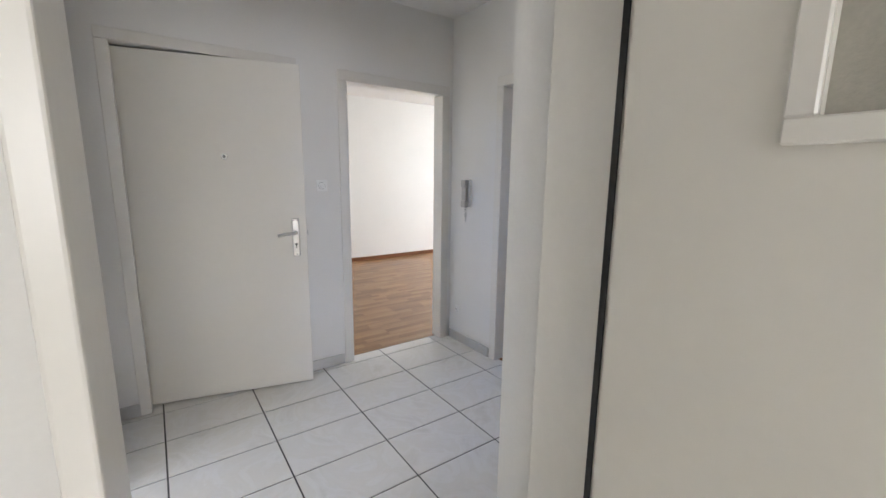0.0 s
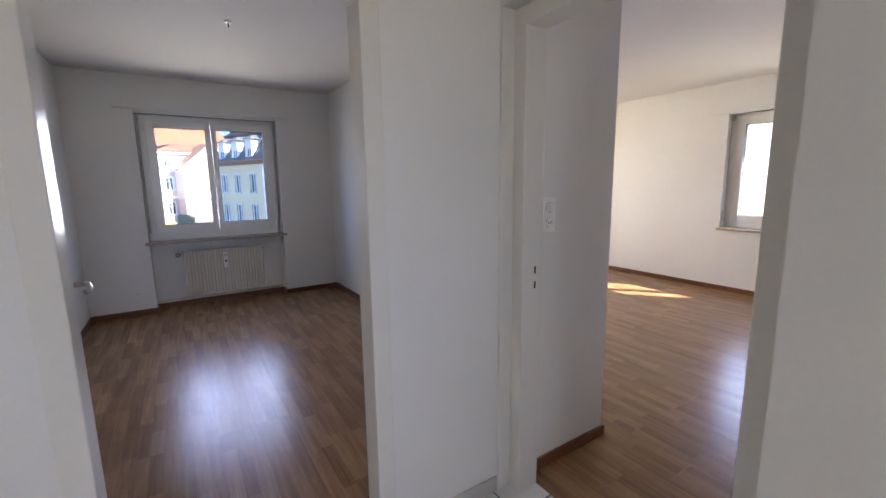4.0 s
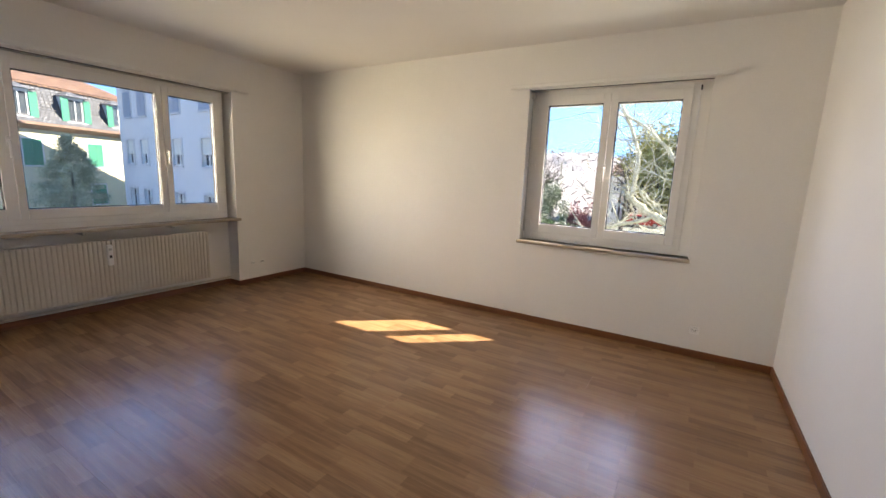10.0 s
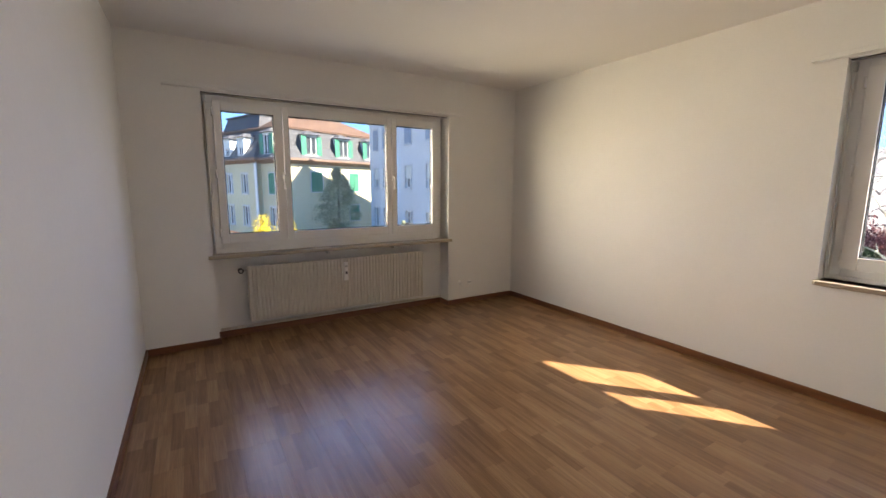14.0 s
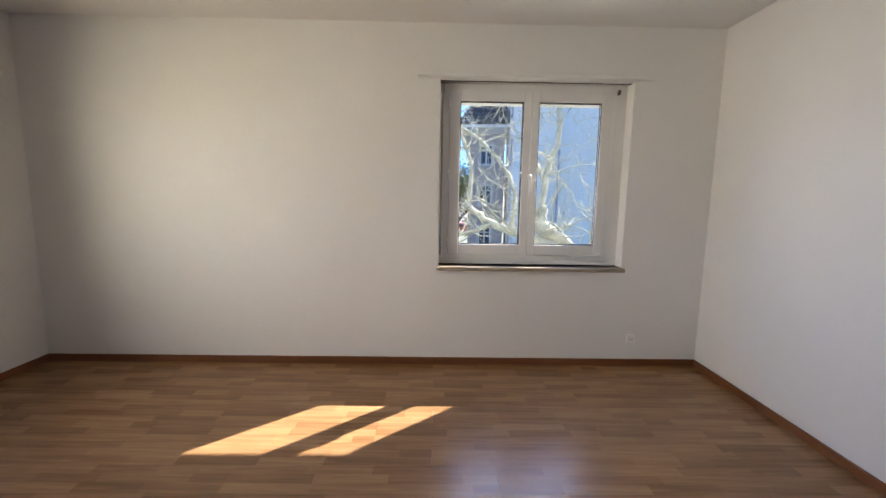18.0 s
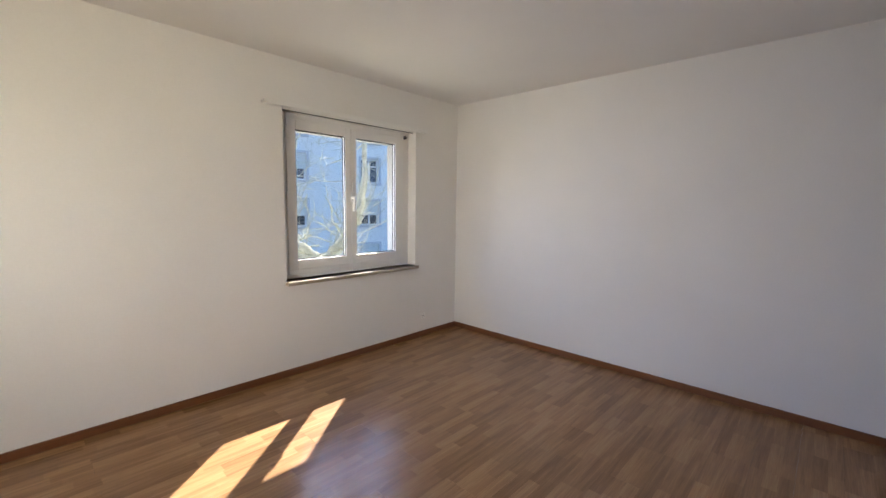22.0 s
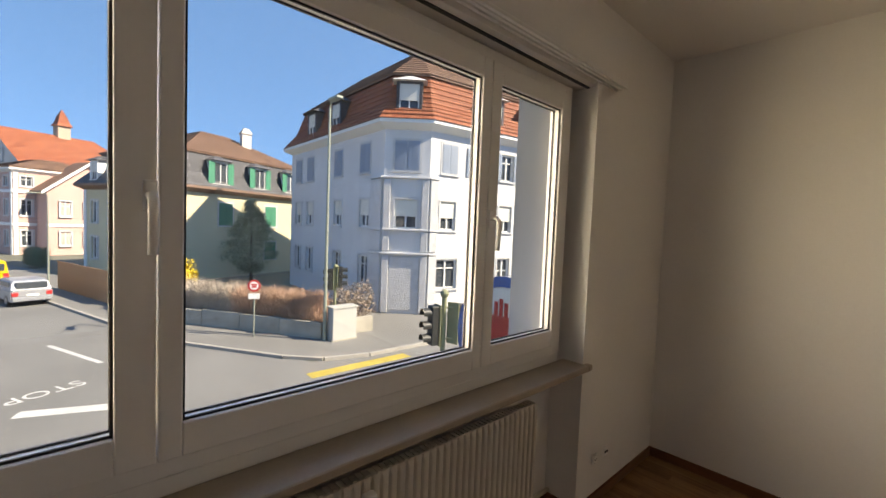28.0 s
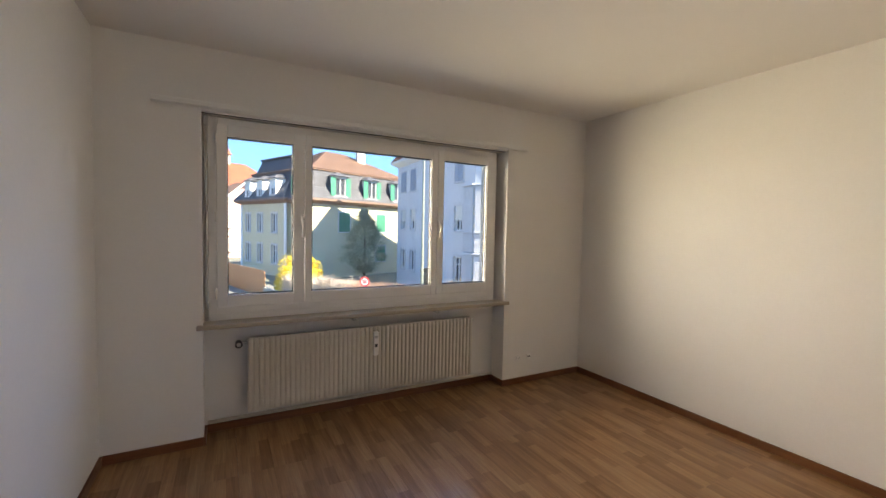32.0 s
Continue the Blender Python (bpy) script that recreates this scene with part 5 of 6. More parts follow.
for u in (1.8, 4.3, 6.8):
    for a, b in ((-2.7, -0.9), (1.0, 2.9)):
        w_ = house_window(ph2, gm @ pose(u, -0.15, 0), 1.1, a, b, "plain")
bm = bmesh.new()
box(bm, -0.05, -0.12, -0.3, 8.65, -0.001, 0.05)
part("band", bm, M_FRAMEW, ph2).matrix_basis = gm
# red-roofed house: gable towards the street, hip at the back
rh = empty("red_roofed_house")
c0 = Vector((-84.0, -2.0))
RH = [tuple(c0 + UA * u + UB * v) for u, v in ((0, 0), (16, 0), (16, 18), (0, 18))]
prism("wall", RH, G - 0.2, 8.0, M_PALEHOUSE, rh)
bm = bmesh.new()
at_ = lambda u, v, z: bm.verts.new((*(c0 + UA * u + UB * v), z))
bm.faces.new((at_(0, 0, 8.0), at_(0, 9, 13.4), at_(0, 18, 8.0)))
part("gable_wall", bm, M_PALEHOUSE, rh)
bm = bmesh.new()
A, B, C, D, R1, R2 = at_(-0.5, -0.8, 7.7), at_(16.6, -0.8, 7.7), at_(16.6, 18.8, 7.7), at_(-0.5, 18.8, 7.7), at_(-0.5, 9, 13.8), at_(12.3, 9, 13.8)
for f in ((A, B, R2, R1), (C, D, R1, R2), (B, C, R2)):
    bm.faces.new(f)
part("roof", bm, M_ROOF_RED, rh)
gs = pose(c0.x, c0.y, 0, 0, 0, math.degrees(math.atan2(UB.y, UB.x)))
for v in (3, 6.3, 9, 11.7, 15):
    for a, b in ((-2.6, -0.6), (1.2, 3.2), (4.9, 6.8), (8.5, 10.2)):
        if a < 8 or abs(v - 9) < 3:
            house_window(rh, gs @ pose(v, 0.12, 0) @ Matrix.Diagonal((1, -1, 1, 1)), 1.3, a, b, "plain")
mid = c0 + UA * 8.0 + UB * 9
sq = [tuple(mid + UA * a * 0.8 + UB * b * 0.8) for a, b in ((-1, -1), (1, -1), (1, 1), (-1, 1))]
tower = prism("ridge_turret", sq, 12.6, 15.4, M_FARBEIGE, rh)
bm = bmesh.new()
sq = [tuple(mid + UA * a * 1.1 + UB * b * 1.1) for a, b in ((-1, -1), (-1, 1), (1, 1), (1, -1))]
sm = lambda k: [tuple(mid + (Vector(p) - mid) * k) for p in sq]
frustum(bm, sq, sm(0.7), 15.3, 15.8)
frustum(bm, sm(0.7), sm(0.42), 15.8, 17.0)
frustum(bm, sm(0.42), sm(0.04), 17.0, 18.0, True)
part("turret_roof", bm, M_ROOF_RED, tower)
tagged(rh, "large pale house with red tiled roof and turret", "house", kind="structure")
# grey flat-roofed block in the side street behind the corner house
gb = empty("grey_block")
GB = [(-36, 36.0), (-21.5, 34.5), (-20.0, 48.0), (-34.5, 49.5)]
prism("wall", GB, G - 0.2, 9.2, M_SURROUND, gb)
prism("roof", [(x * 1.004, y - 0.25 if y < 40 else y) for x, y in GB], 9.2, 9.7, M_CONC, gb)
for e, n_ in ((0, 5), (1, 4)):
    for k in range(n_):
        for z in (-2.2, 0.8, 3.8, 6.8):
            house_window(gb, on_edge(GB, e, 2.0 + 2.9 * k), 1.5, z, z + 1.4, "plain")
tagged(gb, "grey flat-roofed apartment block in the side street", "building", kind="structure")
# smaller houses down the street, past the red-roofed one
for corner, wide, deep, top, up in (((-104.0, -12.5), 9.0, 10.0, 4.6, 3.6), ((-112.0, -19.5), 6.0, 8.0, 0.4, 2.2)):
    FH = turned(corner, UA, wide, UB, deep)
    rows_ = [(u, 1.1, a, a + 1.7, "plain") for u in (1.5, wide / 2, wide - 1.5) for a in (-2.6, 0.8) if a + 2 < top]
    house("far_house", FH, top, "beige rendered house with a red tiled roof", M_FARBEIGE, None, M_ROOF_RED, 0, 1.7, {0: rows_, 3: rows_}, up=up, over=0.4)
# long low buildings at the end of the street
for k, (x, y, w, d, h, mat) in enumerate(((-135, -30, 14, 30, 7.5, M_FARBEIGE), (-150, -8, 12, 26, 8.5, M_FARBEIGE), (-120, -48, 16, 20, 6.0, M_PINKHOUSE))):
    th = empty("far_building", pose(x, y, 0, 0, 0, 20))
    bm = bmesh.new()
    box(bm, -w / 2, -d / 2, G, w / 2, d / 2, G + h)
    part("wall", bm, mat, th)
    for f in range(int(h // 3)):
        bm = bmesh.new()
        box(bm, w / 2 + 0.01, -d / 2 + 1, G + 1 + f * 3, w / 2 + 0.06, d / 2 - 1, G + 2.4 + f * 3)
        part("window_band", bm, M_DARKGLASS, th)
    bm = bmesh.new()
    box(bm, -w / 2 - 0.4, -d / 2 - 0.4, G + h, w / 2 + 0.4, d / 2 + 0.4, G + h + 0.4)
    part("roof", bm, M_CONC, th)
    tagged(th, "pale low building far down the street", "building", kind="structure")


# ---- plants ----
def twig_tree(name, m, seed, trunk, height, mat, label, levels=4, spread=0.7, knobs=False, first=0.35, leaves=None, leaf_n=0, leaf_size=0.09, droop=0.0, limb_n=5, kids=3):
    """A bare tree: tapered trunk, limbs that fork, thin twigs; leaves or catkins where given."""
    rng = random.Random(seed)
    th = empty(name, m)
    tips = []

    def grow(bm, p, d, length, r, level):
        pts = [p]
        q = p.copy()
        dd = d.copy()
        n = 4
        for i in range(n):
            dd = (dd + Vector((rng.uniform(-1, 1), rng.uniform(-1, 1), rng.uniform(-0.6, 0.9) - droop * level)) * 0.20).normalized()
            q = q + dd * length / n
            pts.append(q.copy())
        rings = []
        k = 8 if level < 2 else 5
        for i, c in enumerate(pts):
            rr = r * (1 - 0.45 * i / n)
            t = (pts[min(i + 1, n)] - pts[max(i - 1, 0)]).normalized().to_track_quat("Z", "Y")
            rings.append([bm.verts.new(c + t @ Vector((rr * math.cos(2 * math.pi * j / k), rr * math.sin(2 * math.pi * j / k), 0))) for j in range(k)])
        for a, b in zip(rings, rings[1:]):
            for j in range(k):
                bm.faces.new((a[j], a[(j + 1) % k], b[(j + 1) % k], b[j]))
        bm.faces.new(rings[-1])
        if knobs and level >= 1 and r > 0.008:
            bmesh.ops.create_icosphere(bm, subdivisions=1, radius=r * 1.15, matrix=Matrix.Translation(pts[-1]))
        if level >= levels:
            tips.append((pts[-1], dd))
            return
        for c in range(kids if level else limb_n):
            s = rng.uniform(0.35, 1.0) if level else rng.uniform(first, 1.0)
            idx = min(n, max(1, int(s * n)))
            side = Vector((rng.uniform(-1, 1), rng.uniform(-1, 1), rng.uniform(-0.15, 0.75)))
            nd = (dd * (1 - spread) + side.normalized() * spread).normalized()
            grow(bm, pts[idx], nd, length * rng.uniform(0.55, 0.8), r * rng.uniform(0.42, 0.6), level + 1)

    bm = bmesh.new()
    grow(bm, Vector((0, 0, 0)), Vector((0, 0, 1)), height, trunk, 0)
    part("trunk", bm, mat, th)
    if leaves:
        vs, fs = [], []
        for i in range(leaf_n):
            p, d = rng.choice(tips)
            c = p + Vector([rng.gauss(0, leaf_size * 3) for _ in range(3)])
            a = Vector([rng.uniform(-1, 1) for _ in range(3)]).normalized() * leaf_size
            b = a.cross(Vector([rng.uniform(-1, 1) for _ in range(3)])).normalized() * leaf_size * 0.6
            n = len(vs)
            vs += [tuple(c - a), tuple(c + b), tuple(c + a), tuple(c - b)]
            fs.append((n, n + 1, n + 2, n + 3))
        me = bpy.data.meshes.new("crown")
        me.from_pydata(vs, [], fs)
        me.materials.append(leaves)
        cr = new("crown", me)
        cr.parent = th
        cr["kind"] = "stuff"
    return tagged(th, label, "tree")


def bush(name, m, size, n, mat, label, seed=1, leaf=0.09, stems=None, category="bush"):
    """A bush of many small leaves in an uneven clump, on a few stems."""
    rng = random.Random(seed)
    th = empty(name, m)
    clumps = [(Vector((rng.uniform(-0.75, 0.75) * size[0], rng.uniform(-0.75, 0.75) * size[1], rng.uniform(0.25, 0.8) * size[2])), rng.uniform(0.25, 0.5)) for _ in range(14)]
    vs, fs = [], []
    for i in range(n):
        c, r = rng.choice(clumps)
        v = Vector([rng.gauss(0, 1) for _ in range(3)]).normalized() * r * rng.uniform(0.5, 1.0)
        p = c + Vector((v.x * size[0], v.y * size[1], v.z * size[2]))
        p.z = max(p.z, 0.03)
        a = Vector([rng.uniform(-1, 1) for _ in range(3)]).normalized() * leaf * rng.uniform(0.6, 1.3)
        b = a.cross(Vector([rng.uniform(-1, 1) for _ in range(3)])).normalized() * leaf * 0.55
        k = len(vs)
        vs += [tuple(p - a), tuple(p + b), tuple(p + a), tuple(p - b)]
        fs.append((k, k + 1, k + 2, k + 3))
    me = bpy.data.meshes.new("leaves")
    me.from_pydata(vs, [], fs)
    me.materials.append(mat)
    lv = new("leaves", me)
    lv.parent = th
    lv["kind"] = "stuff"
    bm = bmesh.new()
    for i in range(9):
        c, r = clumps[i]
        tube(bm, (rng.uniform(-0.2, 0.2) * size[0], rng.uniform(-0.2, 0.2) * size[1], 0), c, 0.03, 0.01, 5)
    part("stems", bm, stems or M_TWIG, th)
    return tagged(th, label, category)


def conifer(m, h, r, label, seed=2):
    rng = random.Random(seed)
    th = empty("conifer", m)
    bm = bmesh.new()
    tube(bm, (0, 0, 0), (0, 0, h * 0.95), 0.16, 0.02, 8)
    part("trunk", bm, M_DARKBARK, th)
    vs, fs = [], []
    for i in range(190):
        f = rng.random() ** 1.15
        z = 0.13 + 0.86 * f
        prof = min(1.0, (f / 0.16 + 0.35) * 0.74, 1.13 * (1.03 - f) ** 0.8)
        a = rng.uniform(0, 2 * math.pi)
        rad = r * prof * (0.15 + 0.95 * math.sqrt(rng.random()))
        c = Vector((rad * math.cos(a), rad * math.sin(a), z * h + 0.12 * rad))
        size = rng.uniform(0.14, 0.34) * (1.1 - 0.55 * f)
        for j in range(105):
            p = c + Vector((rng.gauss(0, size), rng.gauss(0, size), rng.gauss(0, size * 0.7)))
            d = Vector((rng.uniform(-1, 1), rng.uniform(-1, 1), rng.uniform(-0.4, 0.8))).normalized() * rng.uniform(0.10, 0.22)
            s = d.cross(Vector([rng.uniform(-1, 1) for _ in range(3)])).normalized() * 0.035
            k = len(vs)
            vs += [tuple(p - s), tuple(p + s), tuple(p + d)]
            fs.append((k, k + 1, k + 2))
    me = bpy.data.meshes.new("crown")
    me.from_pydata(vs, [], fs)
    me.materials.append(M_FIR)
    c = new("crown", me)
    c.parent = th
    c["kind"] = "stuff"
    return tagged(th, label, "tree")


conifer(pose(-41.0, 13.9, G + 0.1), 6.9, 2.15, "grey-green conifer in the garden behind the hedge")
# low garden wall of concrete panels, hedge behind it
gw = empty("garden_wall")
line = [(-20.95, 13.3), (-20.85, 10.5), (-28.0, 5.75), (-33.4, 4.15)]
for (ax, ay), (bx, by) in zip(line, line[1:]):
    a, b = Vector((ax, ay)), Vector((bx, by))
    L = (b - a).length
    n = max(1, round(L / 2.4))
    d = (b - a) / n
    s = Vector((-d.y, d.x)).normalized() * 0.22
    for i in range(n):
        p, q = a + d * i, a + d * (i + 1) - d.normalized() * 0.03
        prism("wall_panel", [tuple(p), tuple(q), tuple(q - s), tuple(p - s)], G, G + 0.85 + 0.03 * ((i * 7) % 3), M_CONC, gw)
tagged(gw, "low weathered concrete garden wall", "wall", kind="structure")


def hedge(a, b, width, height, n, seed, mat, label):
    rng = random.Random(seed)
    a, b = Vector(a), Vector(b)
    d = (b - a)
    s = Vector((-d.y, d.x)).normalized()
    vs, fs = [], []
    for i in range(n):
        t = rng.random()
        base = a + d * t
        w = rng.uniform(-0.5, 0.5) * width
        z0 = rng.uniform(0.0, 0.75) * height
        top = height * (0.84 + 0.10 * math.sin(t * 23) + 0.07 * math.sin(t * 61) + rng.uniform(-0.16, 0.16))
        p = Vector((base.x + s.x * w, base.y + s.y * w, G + 0.1 + min(z0, top * 0.95)))
        q = p + Vector((rng.uniform(-0.34, 0.34), rng.uniform(-0.34, 0.34), rng.uniform(0.15, 0.75)))
        q.z = min(q.z, G + 0.1 + top)
        o = (q - p).cross(Vector([rng.uniform(-1, 1) for _ in range(3)])).normalized() * rng.uniform(0.007, 0.016)
        k = len(vs)
        vs += [tuple(p - o), tuple(p + o), tuple(q)]
        fs.append((k, k + 1, k + 2))
    me = bpy.data.meshes.new("hedge")
    me.from_pydata(vs, [], fs)
    me.materials.append(mat)
    return tagged(new("hedge", me), label, "hedge", kind="stuff")


M_HEDGE1 = mottled("bare_hedge", (0.58, 0.49, 0.40), 0.95, 0.35, 0.6, 6, 0.0)
M_HEDGE2 = mottled("rust_hedge", (0.62, 0.40, 0.28), 0.95, 0.35, 0.6, 6, 0.0)
hedge((-21.6, 11.0), (-25.4, 8.4), 1.1, 2.3, 20000, 3, M_HEDGE2, "rust brown beech hedge behind the garden wall")
hedge((-25.4, 8.4), (-31.0, 5.6), 1.1, 2.3, 28000, 4, M_HEDGE1, "bare grey-brown hedge behind the garden wall")
bush("bush", pose(-31.8, 6.4, G), (1.9, 1.6, 2.7), 5600, M_LEAFY, "forsythia bush in bright yellow blossom", 5, 0.09)
bush("bush", pose(-22.6, 13.2, G), (1.0, 1.3, 2.2), 2200, M_TWIG, "bare brown shrub beside the white house", 6, 0.06)
hedge((-57.5, 0.6), (-61.0, -0.5), 1.0, 2.1, 5000, 41, M_NEEDLE, "dark green clipped hedge before the pink house")
hedge((-64.5, -3.6), (-70.5, -5.6), 1.2, 2.2, 7000, 42, M_HEDGE1, "brown clipped hedge along the pavement")
# wooden fence in front of the yellow house
fe = empty("wooden_fence")
fa, fb = Vector((-33.5, 4.3)), Vector((-42.4, 1.75))
n = 56
bmz = bmesh.new()
box(bmz, 0, 0, 0, 0.15, 0.03, 1.9)
slat_mesh = mesh_of("slat", bmz, M_WOODFENCE)
fang = math.degrees(math.atan2(fb.y - fa.y, fb.x - fa.x))
for i in range(n):
    p = fa + (fb - fa) * i / n
    ob = new("slat", slat_mesh)
    ob.matrix_basis = pose(p.x, p.y, G + 0.12, 0, 0, fang)
    ob.parent = fe
for z in (0.3, 1.6):
    bm = bmesh.new()
    tube(bm, (fa.x, fa.y, G + 0.12 + z), (fb.x, fb.y, G + 0.12 + z), 0.04, n=4)
    part("rail", bm, M_WOODFENCE, fe)
tagged(fe, "orange-brown wooden slat fence beside the pavement", "fence")

# electric cabinet, street mast, signs, signals
M_CABINET = mottled("cabinet_grey", (0.40, 0.395, 0.37), 0.6, 0.06, 2, 30, 0.1, 0.002)
cab = empty("utility_cabinet", pose(-20.4, 11.3, G + 0.12, 0, 0, 92))
boxpart("body", (-0.6, -0.25, 0.06, 0.6, 0.25, 1.45), M_CABINET, cab, bevel=0.01)
boxpart("plinth", (-0.64, -0.28, 0, 0.64, 0.28, 0.06), M_CONC, cab, bevel=0)
boxpart("lid", (-0.64, -0.3, 1.45, 0.64, 0.3, 1.52), M_CABINET, cab)
for s in (-1, 1):
    x0, x1 = sorted((s * 0.01, s * 0.57))
    boxpart("door", (x0, 0.252, 0.12, x1, 0.265, 1.4), M_CABINET, cab)
tagged(cab, "pale grey electric cabinet on the pavement", "cabinet")

mast = empty("street_lamp", pose(-20.6, 10.55, G + 0.12))
bm = bmesh.new()
tube(bm, (0, 0, 0), (0, 0, 10.2), 0.085, 0.05, 10)
part("pole", bm, M_POLE, mast)
bm = bmesh.new()
pipe(bm, [(0, 0, 10.15), (0.15, -0.05, 10.3), (0.7, -0.2, 10.35)], 0.035, 6)
part("arm", bm, M_POLE, mast)
boxpart("lamp_head", (0.45, -0.36, 10.28, 1.25, -0.06, 10.40), M_POLE, mast, bevel=0.03)
tagged(mast, "tall slim street lamp on the corner pavement", "street lamp")
lamp2 = copy_thing(mast, pose(-41.0, 1.3, G + 0.12, 0, 0, -70))
lamp2.scale = (0.8, 0.8, 0.62)


def signal_head(parent, m, back=False):
    hd = empty("signal_head", m)
    hd.parent = parent
    boxpart("housing", (-0.13, -0.1, 0, 0.13, 0.1, 0.95), M_SIGNAL, hd, bevel=0.02)
    boxpart("back_plate", (-0.16, 0.1, -0.03, 0.16, 0.13, 0.98), M_SIGNALBACK, hd, bevel=0.01)
    for k in range(3):
        bm = bmesh.new()
        z = 0.16 + k * 0.31
        n = 14
        rings = [[bm.verts.new((0.12 * math.cos(math.pi * (1.15 - 1.3 * j / n)), y, z + 0.12 * math.sin(math.pi * (1.15 - 1.3 * j / n)))) for j in range(n + 1)] for y in (-0.1, -0.32)]
        for j in range(n):
            bm.faces.new((rings[0][j], rings[0][j + 1], rings[1][j + 1], rings[1][j]))
        part("visor", bm, M_SIGNAL, hd)


def signals(m, h, heads, label):
    th = empty("traffic_light", m)
    bm = bmesh.new()
    tube(bm, (0, 0, 0), (0, 0, h), 0.062, n=12)
    bmesh.ops.create_uvsphere(bm, u_segments=10, v_segments=6, radius=0.11, matrix=Matrix.Translation((0, 0, h)))
    part("pole", bm, M_SIGNALBACK, th)
    for z, ang, off in heads:
        signal_head(th, pose(0, 0, z, 0, 0, ang) @ pose(off, -0.22, 0))
        for dz in (0.1, 0.85):
            bm = bmesh.new()
            tube(bm, (0, 0, z + dz), pose(0, 0, 0, 0, 0, ang) @ Vector((off, -0.12, z + dz)), 0.03, n=6)
            part("bracket", bm, M_SIGNALBACK, th)
    return tagged(th, label, "traffic light", "traffic lights at the junction")


signals(pose(-11.1, 8.85, G + 0.12), 3.6, ((2.35, -12, -0.12), (2.42, 195, -0.20)), "traffic light with two black signal heads")
signals(pose(-20.85, 11.15, G + 0.12), 3.25, ((2.2, -24, 0.05), (2.3, 150, 0.0)), "traffic light beside the street lamp")

ns = empty("no_entry_sign", pose(-22.9, 8.3, G + 0.12, 0, 0, 60))
bm = bmesh.new()
tube(bm, (0, 0, 0), (0, 0, 2.6), 0.03, n=8)
part("post", bm, M_POLE, ns)
bm = bmesh.new()
tube(bm, (0, -0.035, 2.3), (0, -0.05, 2.3), 0.27, n=28)
disc = part("disc", bm, M_RED, ns, "round red sign")
bm = bmesh.new()
tube(bm, (0, -0.051, 2.3), (0, -0.056, 2.3), 0.185, n=24)
part("field", bm, M_SIGNWHITE, disc)
bm = bmesh.new()
box(bm, -0.1, -0.060, 2.21, 0.1, -0.0565, 2.29)
box(bm, -0.12, -0.060, 2.31, 0.12, -0.0565, 2.38)
part("emblem", bm, M_RED, disc)
boxpart("plate", (-0.24, -0.045, 1.70, 0.24, -0.032, 1.95), M_SIGNWHITE, ns)
tagged(ns, "round red traffic sign with white plate below", "sign")


# round advertising sign on the flat's own facade
M_SIGNRED = material("sign_shape_red", (0.52, 0.02, 0.02), 0.3)
sg = empty("round_sign", pose(-6.07, 4.92, 0.52))
bm = bmesh.new()
tube(bm, (0, -0.075, 0), (0, 0.075, 0), 0.54, n=64)
part("drum", bm, M_SIGNWHITE, sg)
for yy, s in ((-0.076, -1), (0.076, 1)):
    bm = bmesh.new()
    n = 64
    ring = []
    for r in (0.455, 0.545):
        for y in (yy, yy + 0.014 * s):
            ring.append([bm.verts.new((r * math.cos(2 * math.pi * j / n), y, r * math.sin(2 * math.pi * j / n))) for j in range(n)])
    for j in range(n):
        k = (j + 1) % n
        for a, b in ((0, 1), (1, 3), (3, 2), (2, 0)):
            bm.faces.new((ring[a][j], ring[a][k], ring[b][k], ring[b][j]))
    part("rim", bm, M_BLUE, sg, "blue rim")
bm = bmesh.new()
for a in ((-0.14, -0.11, 0.12, 0.20), (-0.12, 0.20, -0.08, 0.32), (-0.065, 0.20, -0.025, 0.35), (-0.01, 0.20, 0.03, 0.32), (0.05, 0.20, 0.09, 0.30)):
    box(bm, a[0], -0.082, a[1], a[2], -0.0755, a[3], 0.001)
part("emblem", bm, M_SIGNRED, sg, "plain red shapes")
for k in range(3):
    bm = bmesh.new()
    box(bm, -0.02 + k * 0.035, -0.0835, -0.06 + k * 0.05, 0.05 + k * 0.03, -0.0822, -0.045 + k * 0.06)
    part("stroke", bm, M_YELLOW, sg)
bm = bmesh.new()
box(bm, -0.30, -0.081, -0.12, 0.30, -0.0755, -0.108)
box(bm, -0.30, -0.081, -0.27, 0.30, -0.0755, -0.258)
part("rule", bm, M_BLUE, sg)
for k in range(11):
    bm = bmesh.new()
    box(bm, -0.285 + k * 0.053, -0.081, -0.235, -0.25 + k * 0.053, -0.0755, -0.15)
    part("letter_bar", bm, M_BLUE, sg)
for dz in (0.2, -0.2):
    bm = bmesh.new()
    tube(bm, (0.5, 0, dz), (0.66, 0, dz), 0.02, n=8)
    part("wall_arm", bm, M_POLE, sg)
tagged(sg, "round white sign with blue rim on wall arms", "sign")


